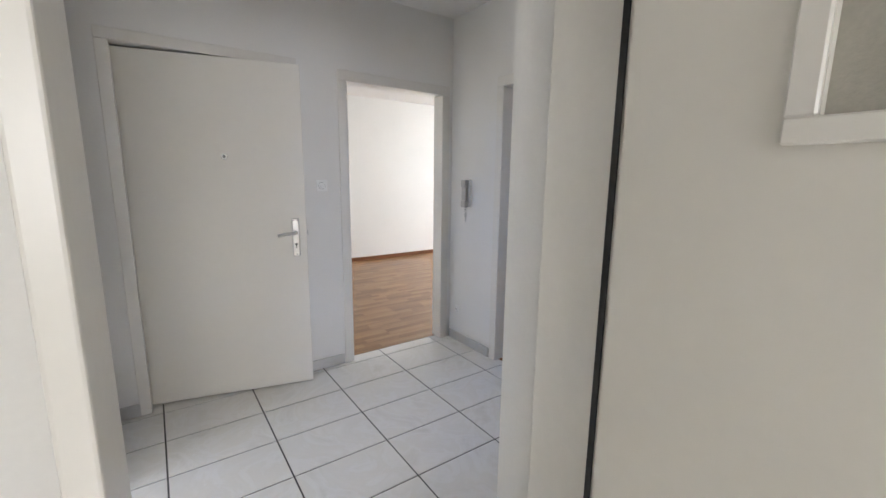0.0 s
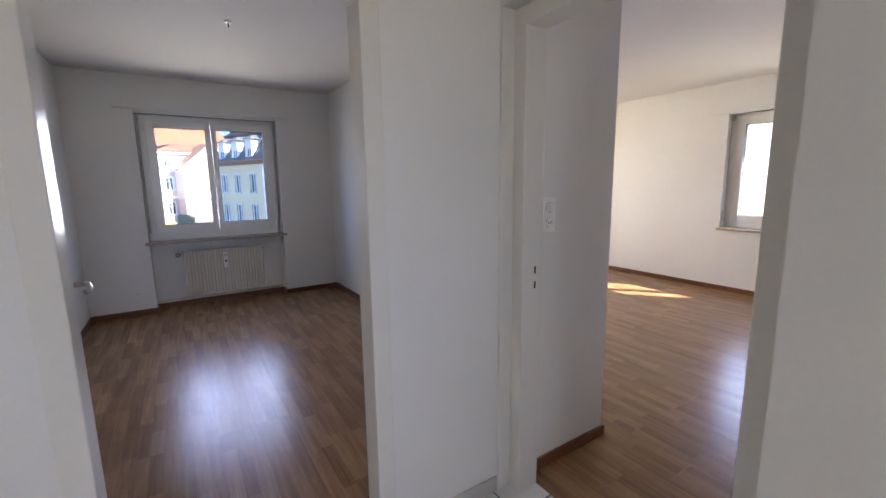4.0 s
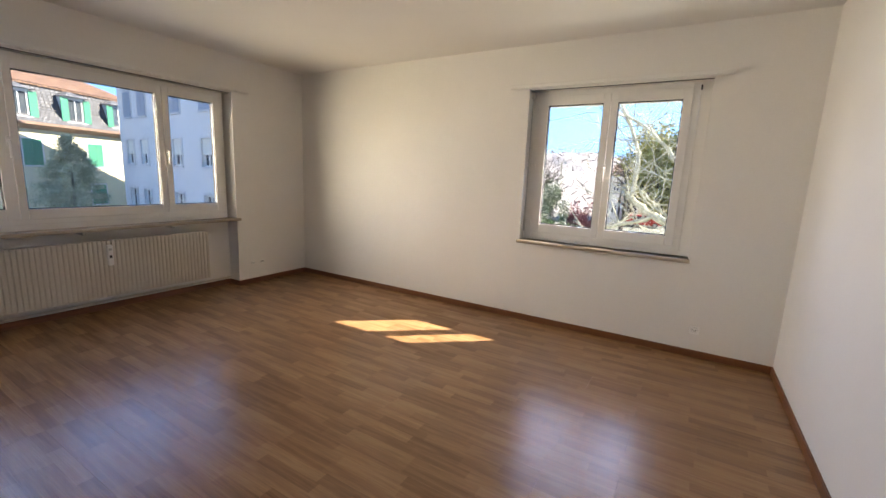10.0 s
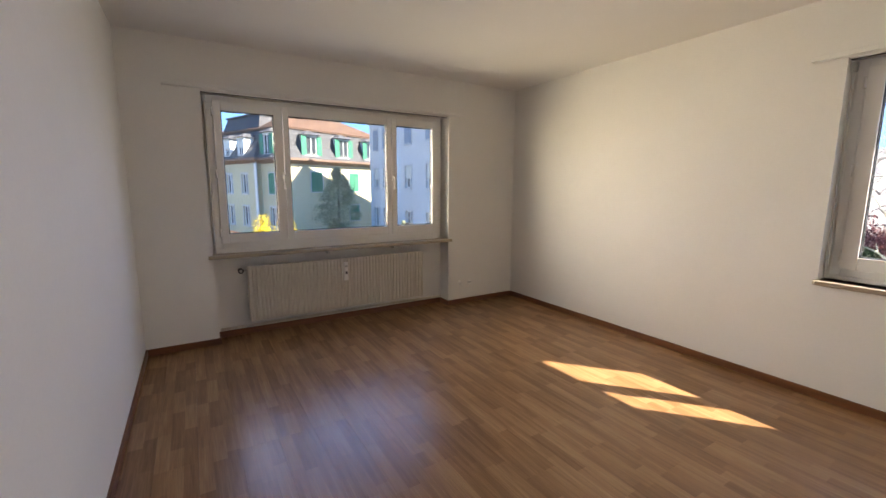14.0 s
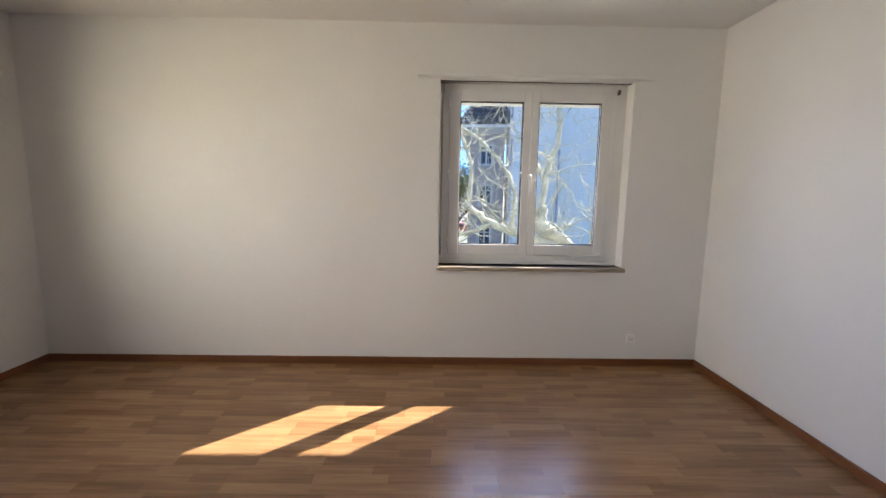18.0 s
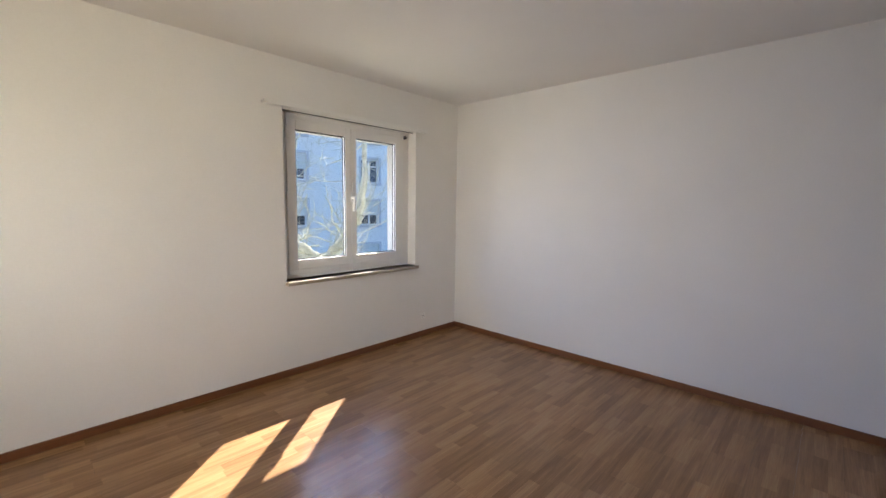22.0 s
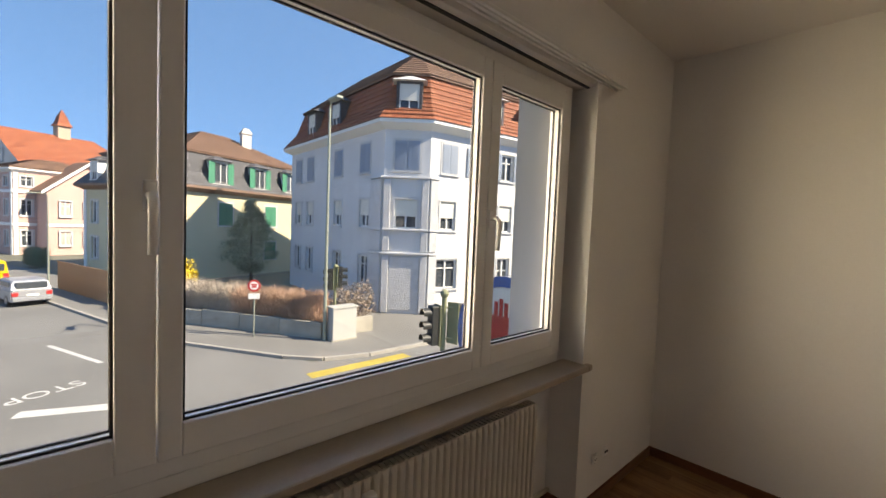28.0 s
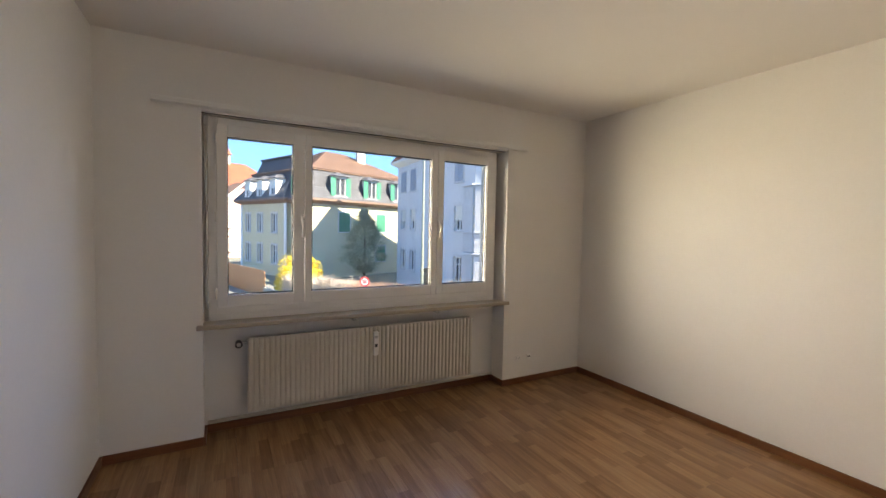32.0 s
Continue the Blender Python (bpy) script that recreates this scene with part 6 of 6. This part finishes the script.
# ---- cars ----
def car(name, m, L, W, Hh, mat, label, van=False):
    """A car: body lofted from a side outline, glass, wheels, lamps. Local x forwards."""
    th = empty(name, m)
    if van:
        low = [(-L / 2, 0.35), (-L / 2, Hh * 0.55), (L / 2 - 0.9, Hh * 0.55), (L / 2 - 0.1, Hh * 0.47), (L / 2, 0.7), (L / 2, 0.35)]
        top = [(-L / 2, Hh * 0.55), (-L / 2 + 0.08, Hh - 0.06), (-L / 2 + 0.3, Hh), (L / 2 - 1.9, Hh), (L / 2 - 1.55, Hh - 0.08), (L / 2 - 0.85, Hh * 0.55)]
    else:
        low = [(-L / 2, 0.3), (-L / 2 + 0.02, Hh * 0.62), (L / 2 - 1.15, Hh * 0.64), (L / 2 - 0.15, Hh * 0.52), (L / 2, 0.55), (L / 2, 0.3)]
        top = [(-L / 2 + 0.02, Hh * 0.62), (-L / 2 + 0.35, Hh - 0.07), (-L / 2 + 0.8, Hh), (L / 2 - 2.0, Hh), (L / 2 - 1.75, Hh - 0.05), (L / 2 - 1.05, Hh * 0.63)]

    def loft(prof, w0, w1):
        bm = bmesh.new()
        zs = [z for _, z in prof]
        lo, hi = min(zs), max(zs)
        sides = []
        for s in (-1, 1):
            sides.append([bm.verts.new((x, s * (w0 + (w1 - w0) * (z - lo) / (hi - lo)) / 2, z)) for x, z in prof])
        n = len(prof)
        for i in range(n):
            j = (i + 1) % n
            bm.faces.new((sides[0][i], sides[0][j], sides[1][j], sides[1][i]))
        bm.faces.new(sides[0][::-1])
        bm.faces.new(sides[1])
        bmesh.ops.bevel(bm, geom=list(bm.edges), offset=0.05, segments=2, affect="EDGES")
        return bm

    part("body", loft(low, W, W), mat, th)
    part("cabin", loft(top, W - 0.04, W - 0.3), mat, th)
    z0, z1 = (Hh * 0.57, Hh * 0.90) if van else (Hh * 0.66, Hh * 0.92)
    bm = bmesh.new()
    box(bm, -L / 2 + (0.02 if van else 0.08), -W / 2 + 0.22, z0, -L / 2 + (0.1 if van else 0.34), W / 2 - 0.22, z1, 0.02)
    part("rear_window", bm, M_DARKGLASS, th)
    for s in (-1, 1):
        bm = bmesh.new()
        y0, y1 = sorted((s * (W / 2 - 0.13), s * (W / 2 - 0.055)))
        box(bm, -L / 2 + 0.55, y0, z0, L / 2 - 1.75, y1, z1, 0.02)
        part("side_window", bm, M_DARKGLASS, th)
        bm = bmesh.new()
        y0, y1 = sorted((s * (W / 2 - 0.30), s * (W / 2 - 0.04)))
        box(bm, -L / 2 - 0.02, y0, Hh * 0.42, -L / 2 + 0.05, y1, Hh * 0.56, 0.015)
        part("tail_light", bm, M_RED, th)
        for x in (-L / 2 + 0.8, L / 2 - 0.85):
            bm = bmesh.new()
            tube(bm, (x, s * (W / 2 - 0.2), 0.31), (x, s * (W / 2 + 0.01), 0.31), 0.31, n=20)
            wheel = part("wheel", bm, M_DARK, th)
            bm = bmesh.new()
            tube(bm, (x, s * (W / 2 + 0.008), 0.31), (x, s * (W / 2 + 0.02), 0.31), 0.19, n=16)
            part("rim", bm, M_STEEL, wheel)
    boxpart("bumper", (-L / 2 - 0.05, -W / 2 + 0.05, 0.32, -L / 2 + 0.1, W / 2 - 0.05, 0.55), mat, th, bevel=0.03)
    boxpart("number_plate", (-L / 2 - 0.06, -0.25, 0.6, -L / 2 - 0.03, 0.25, 0.72), M_SIGNWHITE, th, bevel=0)
    return tagged(th, label, "car" if not van else "van")


M_SILVER = material("silver_paint", (0.33, 0.34, 0.36), 0.3, 0.4)
M_VANY = material("yellow_paint", (0.62, 0.40, 0.01), 0.35)
M_CARRED = material("red_paint", (0.42, 0.03, 0.02), 0.3)
M_CARDARK = material("dark_paint", (0.03, 0.04, 0.06), 0.3)
SD = 196.7
car("car", pose(-38.3, 0.15, G, 0, 0, SD), 4.2, 1.75, 1.47, M_SILVER, "silver hatchback parked at the kerb")
car("van", pose(-46.0, -2.25, G, 0, 0, SD), 4.7, 1.9, 1.95, M_VANY, "yellow van parked at the kerb", True)
car("car", pose(1.3, 55.0, G, 0, 0, 10), 4.3, 1.75, 1.45, M_CARRED, "red car parked by the side street")
car("car", pose(-5.2, 58.0, G, 0, 0, 10), 4.3, 1.75, 1.45, M_CARRED, "red car parked before the far houses")
car("car", pose(-90.0, -14.5, G, 0, 0, SD), 4.3, 1.75, 1.45, M_CARDARK, "dark car parked far down the street")

# ---- beside the building: plane tree, apartment block, gardens ----
def plane_tree():
    """A pollarded plane tree: thick low limbs with knots, upright shoots and crooked twigs."""
    rng = random.Random(12)
    th = empty("plane_tree", pose(0.55, 8.5, G))
    base = Vector((0.55, 8.5, G))

    def rod(bm, pts, radii, k):
        rings = []
        n = len(pts) - 1
        for i, c in enumerate(pts):
            t = (pts[min(i + 1, n)] - pts[max(i - 1, 0)]).normalized().to_track_quat("Z", "Y")
            rings.append([bm.verts.new(c + t @ Vector((radii[i] * math.cos(2 * math.pi * j / k), radii[i] * math.sin(2 * math.pi * j / k), 0))) for j in range(k)])
        for a, b in zip(rings, rings[1:]):
            best = min(range(k), key=lambda s: (a[0].co - b[s].co).length)
            for j in range(k):
                bm.faces.new((a[j], a[(j + 1) % k], b[(j + 1 + best) % k], b[(j + best) % k]))
        bm.faces.new(rings[-1])

    def smooth_line(pts, steps, wob):
        out = []
        for i in range(len(pts) - 1):
            p0, p1, p2, p3 = pts[max(i - 1, 0)], pts[i], pts[i + 1], pts[min(i + 2, len(pts) - 1)]
            for s in range(steps):
                f = s / steps
                q = 0.5 * ((2 * p1) + (p2 - p0) * f + (2 * p0 - 5 * p1 + 4 * p2 - p3) * f * f + (3 * p1 - p0 - 3 * p2 + p3) * f ** 3)
                out.append(q + Vector([rng.uniform(-wob, wob) for _ in range(3)]))
        return out + [pts[-1]]

    def twig(bm, p, d, length, r, level):
        pts, radii, q, dd = [p], [r], p.copy(), d.normalized()
        n = 4 if level == 0 else 3
        for i in range(n):
            dd = (dd + Vector((rng.uniform(-1, 1), rng.uniform(-1, 1), rng.uniform(-0.7, 0.9))) * 0.45).normalized()
            q = q + dd * length / n
            pts.append(q.copy())
            radii.append(r * (1 - 0.6 * (i + 1) / n))
        rod(bm, pts, radii, 5)
        if rng.random() < 0.6:
            bmesh.ops.create_icosphere(bm, subdivisions=1, radius=r * 1.3, matrix=Matrix.Translation(pts[-2]))
        if level < 2:
            for _ in range(rng.choice((1, 2, 2))):
                side = Vector((rng.uniform(-1, 1), rng.uniform(-1, 1), rng.uniform(-0.5, 1.0)))
                twig(bm, rng.choice(pts[1:]), dd + side, length * rng.uniform(0.4, 0.7), r * 0.6, level + 1)

    V = lambda *p: Vector(p)
    limbs = (([V(0.55, 8.5, G), V(0.5, 8.5, -1.5), V(0.52, 8.5, 0.35)], 0.26, 0.19),
             ([V(0.52, 8.5, 0.3), V(0.25, 8.55, 0.58), V(-0.08, 8.65, 0.80), V(-0.12, 8.7, 1.15)], 0.12, 0.085),
             ([V(0.4, 8.5, 0.4), V(-0.3, 8.6, 0.66), V(-0.95, 8.7, 0.86), V(-1.35, 8.85, 1.15)], 0.10, 0.04),
             ([V(0.5, 8.5, 0.3), V(0.72, 8.2, 0.7), V(0.95, 7.9, 1.2)], 0.10, 0.05),
             ([V(-0.12, 8.7, 1.1), V(-0.04, 8.68, 1.8), V(0.10, 8.6, 2.45), V(0.0, 8.6, 3.5)], 0.06, 0.032),
             ([V(-0.05, 8.7, 1.55), V(-0.35, 8.75, 2.1), V(-0.45, 8.8, 3.0)], 0.045, 0.025),
             ([V(0.95, 7.9, 1.15), V(1.02, 7.8, 2.0), V(0.9, 7.8, 3.1)], 0.055, 0.03),
             ([V(-1.35, 8.85, 1.1), V(-1.3, 8.9, 1.9), V(-1.75, 8.95, 2.9)], 0.045, 0.02),
             ([V(-0.6, 8.65, 0.75), V(-0.62, 8.7, 1.5), V(-1.1, 8.8, 2.2), V(-1.9, 8.9, 2.6)], 0.04, 0.018),
             ([V(-0.95, 8.7, 0.86), V(-1.6, 8.7, 0.62), V(-2.1, 8.7, 0.35)], 0.04, 0.015),
             ([V(0.6, 8.5, 0.3), V(1.3, 8.9, 0.8), V(1.9, 9.2, 1.6), V(2.1, 9.3, 3.0)], 0.10, 0.04))
    for pts, r0, r1 in limbs:
        line = smooth_line(pts, 5, 0.025)
        n = len(line) - 1
        radii = [(r0 + (r1 - r0) * i / n) * rng.uniform(0.9, 1.12) for i in range(n + 1)]
        bm = bmesh.new()
        rod(bm, [p - base for p in line], radii, 10)
        big = r0 > 0.2
        part("trunk" if big else "limb", bm, M_BARK, th, smooth=True)
        if big:
            continue
        bm = bmesh.new()
        for _ in range(6 + int(12 * len(pts) / 3)):
            i = rng.randrange(1, n + 1)
            side = Vector((rng.uniform(-1.2, 0.9), rng.uniform(-0.8, 0.8), rng.uniform(-0.3, 1.0)))
            twig(bm, line[i] - base, side, rng.uniform(0.45, 1.2), rng.uniform(0.008, 0.017), 0)
        for _ in range(3):
            bmesh.ops.create_icosphere(bm, subdivisions=2, radius=max(r1, 0.03) * rng.uniform(1.2, 1.7), matrix=Matrix.Translation(rng.choice(line[n // 2:]) - base))
        part("crown", bm, M_BARK, th)["kind"] = "stuff"
    return tagged(th, "pollarded plane tree with pale mottled bare limbs", "tree")


plane_tree()
AB = [(2.2, 24.0), (30.0, 21.0), (31.5, 33), (3.7, 36)]
ab_open = [(u, 1.3, z, z + 1.5, "roller" if (k + r) % 3 else "plain") for k, u in enumerate((5.5, 10.2, 15.0, 20.5, 25.0)) for r, z in enumerate((-2.6, 0.1, 2.7, 5.2, 7.8, 10.1))]
ab = house("apartment_block", AB, 12.0, "pale grey apartment block with plain render", M_BLOCK, None, M_ROOF_BROWN, 0, 1.2, {0: ab_open, 3: [(u, 1.2, z, z + 1.5, "plain") for u in (3, 9) for z in (-2.6, 0.3, 3.2, 6.1)]}, up=5)
bm = bmesh.new()
tube(bm, (0, 0, G), (0, 0, 11.8), 0.06, n=8)
part("downpipe", bm, M_SHUT_BLUE, ab).matrix_basis = on_edge(AB, 0, 2.3, -0.09)
NB_ = [(-28, 41), (-18, 39.5), (-17, 50), (-27, 52)]
house("far_house", NB_, 9.6, "pale modern block behind the white corner house", M_PALEHOUSE, None, M_CONC, 0, 0.6, {0: [(u, 1.6, z, z + 1.3, "plain") for u in (2.0, 5.0, 8.0) for z in (-2.4, 0.5, 3.4, 6.3)]}, up=0.8)
HB = [(0.4, 31.7), (2.85, 31.4), (3.9, 44), (1.5, 44.3)]
hb = house("far_house", HB, 6.0, "mauve-grey house with steep dark roof behind the trees", M_GREYHOUSE, None, M_ROOF_SLATE, 0, 3.6, {0: [(1.2, 0.9, z, z + 1.4, "plain") for z in (-2.4, 0.6, 3.4)]}, up=1.0, over=0.8)
for x0, x1, y, ev, mat, lab in ((-11.0, -8.3, 60.0, 2.2, M_BLOCK, "small pale blue house beyond the gardens"), (-8.1, -3.6, 61.5, 1.9, M_YELLOWHOUSE, "small yellow house beyond the gardens")):
    house("far_house", [(x0, y), (x1, y), (x1, y + 9), (x0, y + 9)], ev, lab, mat, None, M_ROOF_BROWN, 0, 1.6, {0: [(u, 0.8, z, z + 1.2, "plain") for u in ((x1 - x0) * 0.3, (x1 - x0) * 0.72) for z in (-2.6, 0.1)]}, up=1.2)
twig_tree("tree", pose(-1.1, 37.0, G), 21, 0.3, 6.0, M_DARKBARK, "tree in yellow-green spring catkins", 4, 0.55, limb_n=7, kids=4, leaves=M_LEAFOLIVE, leaf_n=15000, leaf_size=0.15)
twig_tree("tree", pose(-6.3, 46.0, G), 22, 0.26, 5.5, M_DARKBARK, "bare dark tree in a far garden", 4, 0.55, limb_n=7, kids=4)
twig_tree("tree", pose(-21.0, 62.0, G), 23, 0.3, 5.5, M_DARKBARK, "bare dark tree in a far garden", 4, 0.55, limb_n=7, kids=4)
bush("bush", pose(-10.3, 38.0, G), (1.9, 1.7, 2.0), 3600, M_LEAFG, "round green bush beside the side street", 31, 0.10)
bush("bush", pose(-8.6, 39.5, G), (1.2, 1.2, 3.3), 2600, M_LEAFR, "shrub with wine-red leaves", 32, 0.10)
bush("bush", pose(-15.6, 55.0, G), (2.0, 2.0, 4.4), 3200, M_NEEDLE, "tall dark evergreen bush in a garden", 36, 0.14)
bush("bush", pose(-19.0, 54.0, G), (2.4, 2.4, 3.8), 3200, M_NEEDLE, "dark evergreen bush in a garden", 33, 0.14)
bush("bush", pose(-22.5, 58.0, G), (2.4, 2.4, 3.4), 3200, M_NEEDLE, "dark evergreen bush in a garden", 34, 0.14)
hedge((-4.0, 22.0), (3.5, 20.5), 1.2, 1.6, 6000, 35, M_NEEDLE, "dark green clipped hedge before the apartment block")
# far wooded hills close the view
for k, (x, y, r, h) in enumerate(((-60, 190, 130, 19), (60, 230, 150, 18), (-300, 60, 160, 16), (-330, -110, 150, 14), (-180, 220, 140, 18))):
    rng = random.Random(60 + k)
    vs, fs = [], []
    for i in range(16000):
        a = rng.uniform(0, 2 * math.pi)
        d = r * math.sqrt(rng.random())
        z = G + h * math.cos(d / r * math.pi / 2) * rng.uniform(0.55, 1.0)
        p = Vector((x + d * math.cos(a), y + d * math.sin(a), z))
        s = rng.uniform(0.5, 1.6)
        q = Vector([rng.uniform(-1, 1) for _ in range(3)]).normalized() * s
        w = q.cross(Vector([rng.uniform(-1, 1) for _ in range(3)])).normalized() * s * 0.13
        n = len(vs)
        vs += [tuple(p - q), tuple(p + w), tuple(p + q), tuple(p - w)]
        fs.append((n, n + 1, n + 2, n + 3))
    rings, spokes = 14, 72
    base = len(vs)
    for a in range(rings + 1):
        for b in range(spokes):
            d, w = r * a / rings, 2 * math.pi * b / spokes
            px, py = x + d * math.cos(w), y + d * math.sin(w)
            lump = 0.82 + 0.22 * noise.noise((px * 0.09, py * 0.09, k)) + 0.12 * noise.noise((px * 0.4, py * 0.4, k))
            vs.append((px, py, G - 0.3 + h * math.cos(d / r * math.pi / 2) * lump))
    for a in range(rings):
        for b in range(spokes):
            c = (b + 1) % spokes
            fs.append((base + a * spokes + b, base + a * spokes + c, base + (a + 1) * spokes + c, base + (a + 1) * spokes + b))
    me = bpy.data.meshes.new("far_wood")
    me.from_pydata(vs, [], fs)
    me.materials.append(M_FARWOOD)
    tagged(new("far_wood", me), "bare brown woods on a far rise", "woods", kind="stuff")

# the flat's own building: storey below and roof above
tagged(wall("wall_ground_floor", "x", -5.40, -5.10, -5.45, 5.42, G - 0.1, -0.3, (), M_RENDERWALL), "rendered ground floor wall", "wall", kind="structure")
tagged(wall("wall_ground_floor_side", "y", 5.40, 5.10, -5.10, 3.0, G - 0.1, -0.3, (), M_RENDERWALL), "rendered ground floor wall", "wall", kind="structure")


# ---- floors: laminate boards and hall tiles ----
def board_meshes(count, length=1.285, width=0.193):
    """Boards of three strips, each strip cut at its own places; every strip piece is an island."""
    rng = random.Random(5)
    made = []
    for k in range(count):
        verts, faces = [], []

        def quad(a, b, c, d):
            n = len(verts)
            verts.extend((a, b, c, d))
            faces.append((n, n + 1, n + 2, n + 3))

        for s in range(3):
            y0, y1 = width * s / 3, width * (s + 1) / 3 - (0.0006 if s == 2 else 0)
            cuts = [0.0]
            x = rng.uniform(0.15, 0.42)
            while x < length - 0.12:
                cuts.append(x)
                x += rng.uniform(0.30, 0.46)
            cuts.append(length - 0.0006)
            for a, b in zip(cuts, cuts[1:]):
                quad((a, y0, 0), (b, y0, 0), (b, y1, 0), (a, y1, 0))
        L, W = length - 0.0006, width - 0.0006
        for p, q in (((0, 0), (L, 0)), ((L, 0), (L, W)), ((L, W), (0, W)), ((0, W), (0, 0))):
            quad((*p, -0.010), (*q, -0.010), (*q, 0), (*p, 0))
        me = bpy.data.meshes.new("plank")
        me.from_pydata(verts, [], faces)
        me.materials.append(M_LAM)
        made.append(me)
    return made


BOARDS = board_meshes(7)


def laminate(name, x0, x1, y0, y1, label):
    """A floor of boards that run along x; boards at the ends are cut to the room."""
    fl = empty(name)
    tagged(fl, label, "floor", kind="structure")
    rng = random.Random(name)
    width, length = 0.193, 1.285
    y = y0
    while y < y1 - 0.001:
        x = x0 - rng.choice((0.0, 0.32, 0.64, 0.96))
        while x < x1 - 0.001:
            a, b = max(x, x0), min(x + length, x1)
            c = min(y + width, y1)
            if b - a > 0.02:
                src = rng.choice(BOARDS)
                if a == x and b == x + length and c == y + width:
                    ob = new("plank", src)
                    ob.location = (x, y, 0)
                else:
                    me = bpy.data.meshes.new("plank")
                    vs = [(min(max(v.co.x, a - x), b - x), min(v.co.y, c - y), v.co.z) for v in src.vertices]
                    fs = [tuple(p.vertices) for p in src.polygons]
                    fs = [f for f in fs if (max(vs[i][0] for i in f) - min(vs[i][0] for i in f) > 1e-5 or max(vs[i][2] for i in f) - min(vs[i][2] for i in f) > 1e-5) and not (max(vs[i][2] for i in f) - min(vs[i][2] for i in f) < 1e-6 and (max(vs[i][0] for i in f) - min(vs[i][0] for i in f) < 1e-5 or max(vs[i][1] for i in f) - min(vs[i][1] for i in f) < 1e-5))]
                    me.from_pydata(vs, [], fs)
                    me.materials.append(M_LAM)
                    ob = new("plank", me)
                    ob.location = (x, y, 0)
                ob.parent = fl
            x += length
        y += width
    return fl


laminate("floor_entry", -0.73, 0.24, 0.49, 1.02, "warm oak laminate boards inside the room door")
laminate("floor_living", -5.085, 0.24, 1.02, YB + 0.01, "warm oak laminate floor in three-strip boards")
laminate("floor_bedroom", -5.085, -0.72, -1.70, 0.99, "warm oak laminate floor in three-strip boards")
laminate("floor_room", -5.085, 0.5, -5.05, -1.735, "warm oak laminate floor in three-strip boards")

ft = empty("floor_hall")
tagged(ft, "cream marbled rectangular hall tiles with dark joints", "floor", kind="structure")
bm = bmesh.new()
box(bm, -0.72, -1.735, -0.013, 1.72, 0.49, -0.0035)
part("grout", bm, M_GROUT, ft)
J = 0.0075
xs = [-0.72] + [-0.512 + 0.48 * k for k in range(5)] + [1.72]
ys = [-1.735] + [-1.611 + 0.3155 * k for k in range(7)] + [0.49]
for xa, xb in zip(xs, xs[1:]):
    for ya, yb in zip(ys, ys[1:]):
        if xb - xa < 0.02 or yb - ya < 0.02:
            continue
        bm = bmesh.new()
        box(bm, xa + J / 2, ya + J / 2, -0.012, xb - J / 2, yb - J / 2, 0.0, 0.0012)
        part("tile", bm, M_TILE, ft)
# floors out of view; the room east of the hall is made up for light
for name, d in (("floor_kitchen", (0.585, 0.491, -0.013, 2.9, YB, 0.0)), ("floor_bathroom", (1.72, -1.66, -0.013, 3.0, 0.40, 0.0)), ("floor_stairwell", (0.6, -3.4, -0.013, 2.5, -1.735, 0.0))):
    bm = bmesh.new()
    box(bm, *d)
    tagged(part(name, bm, M_TILE), "cream tile floor", "floor", kind="structure")
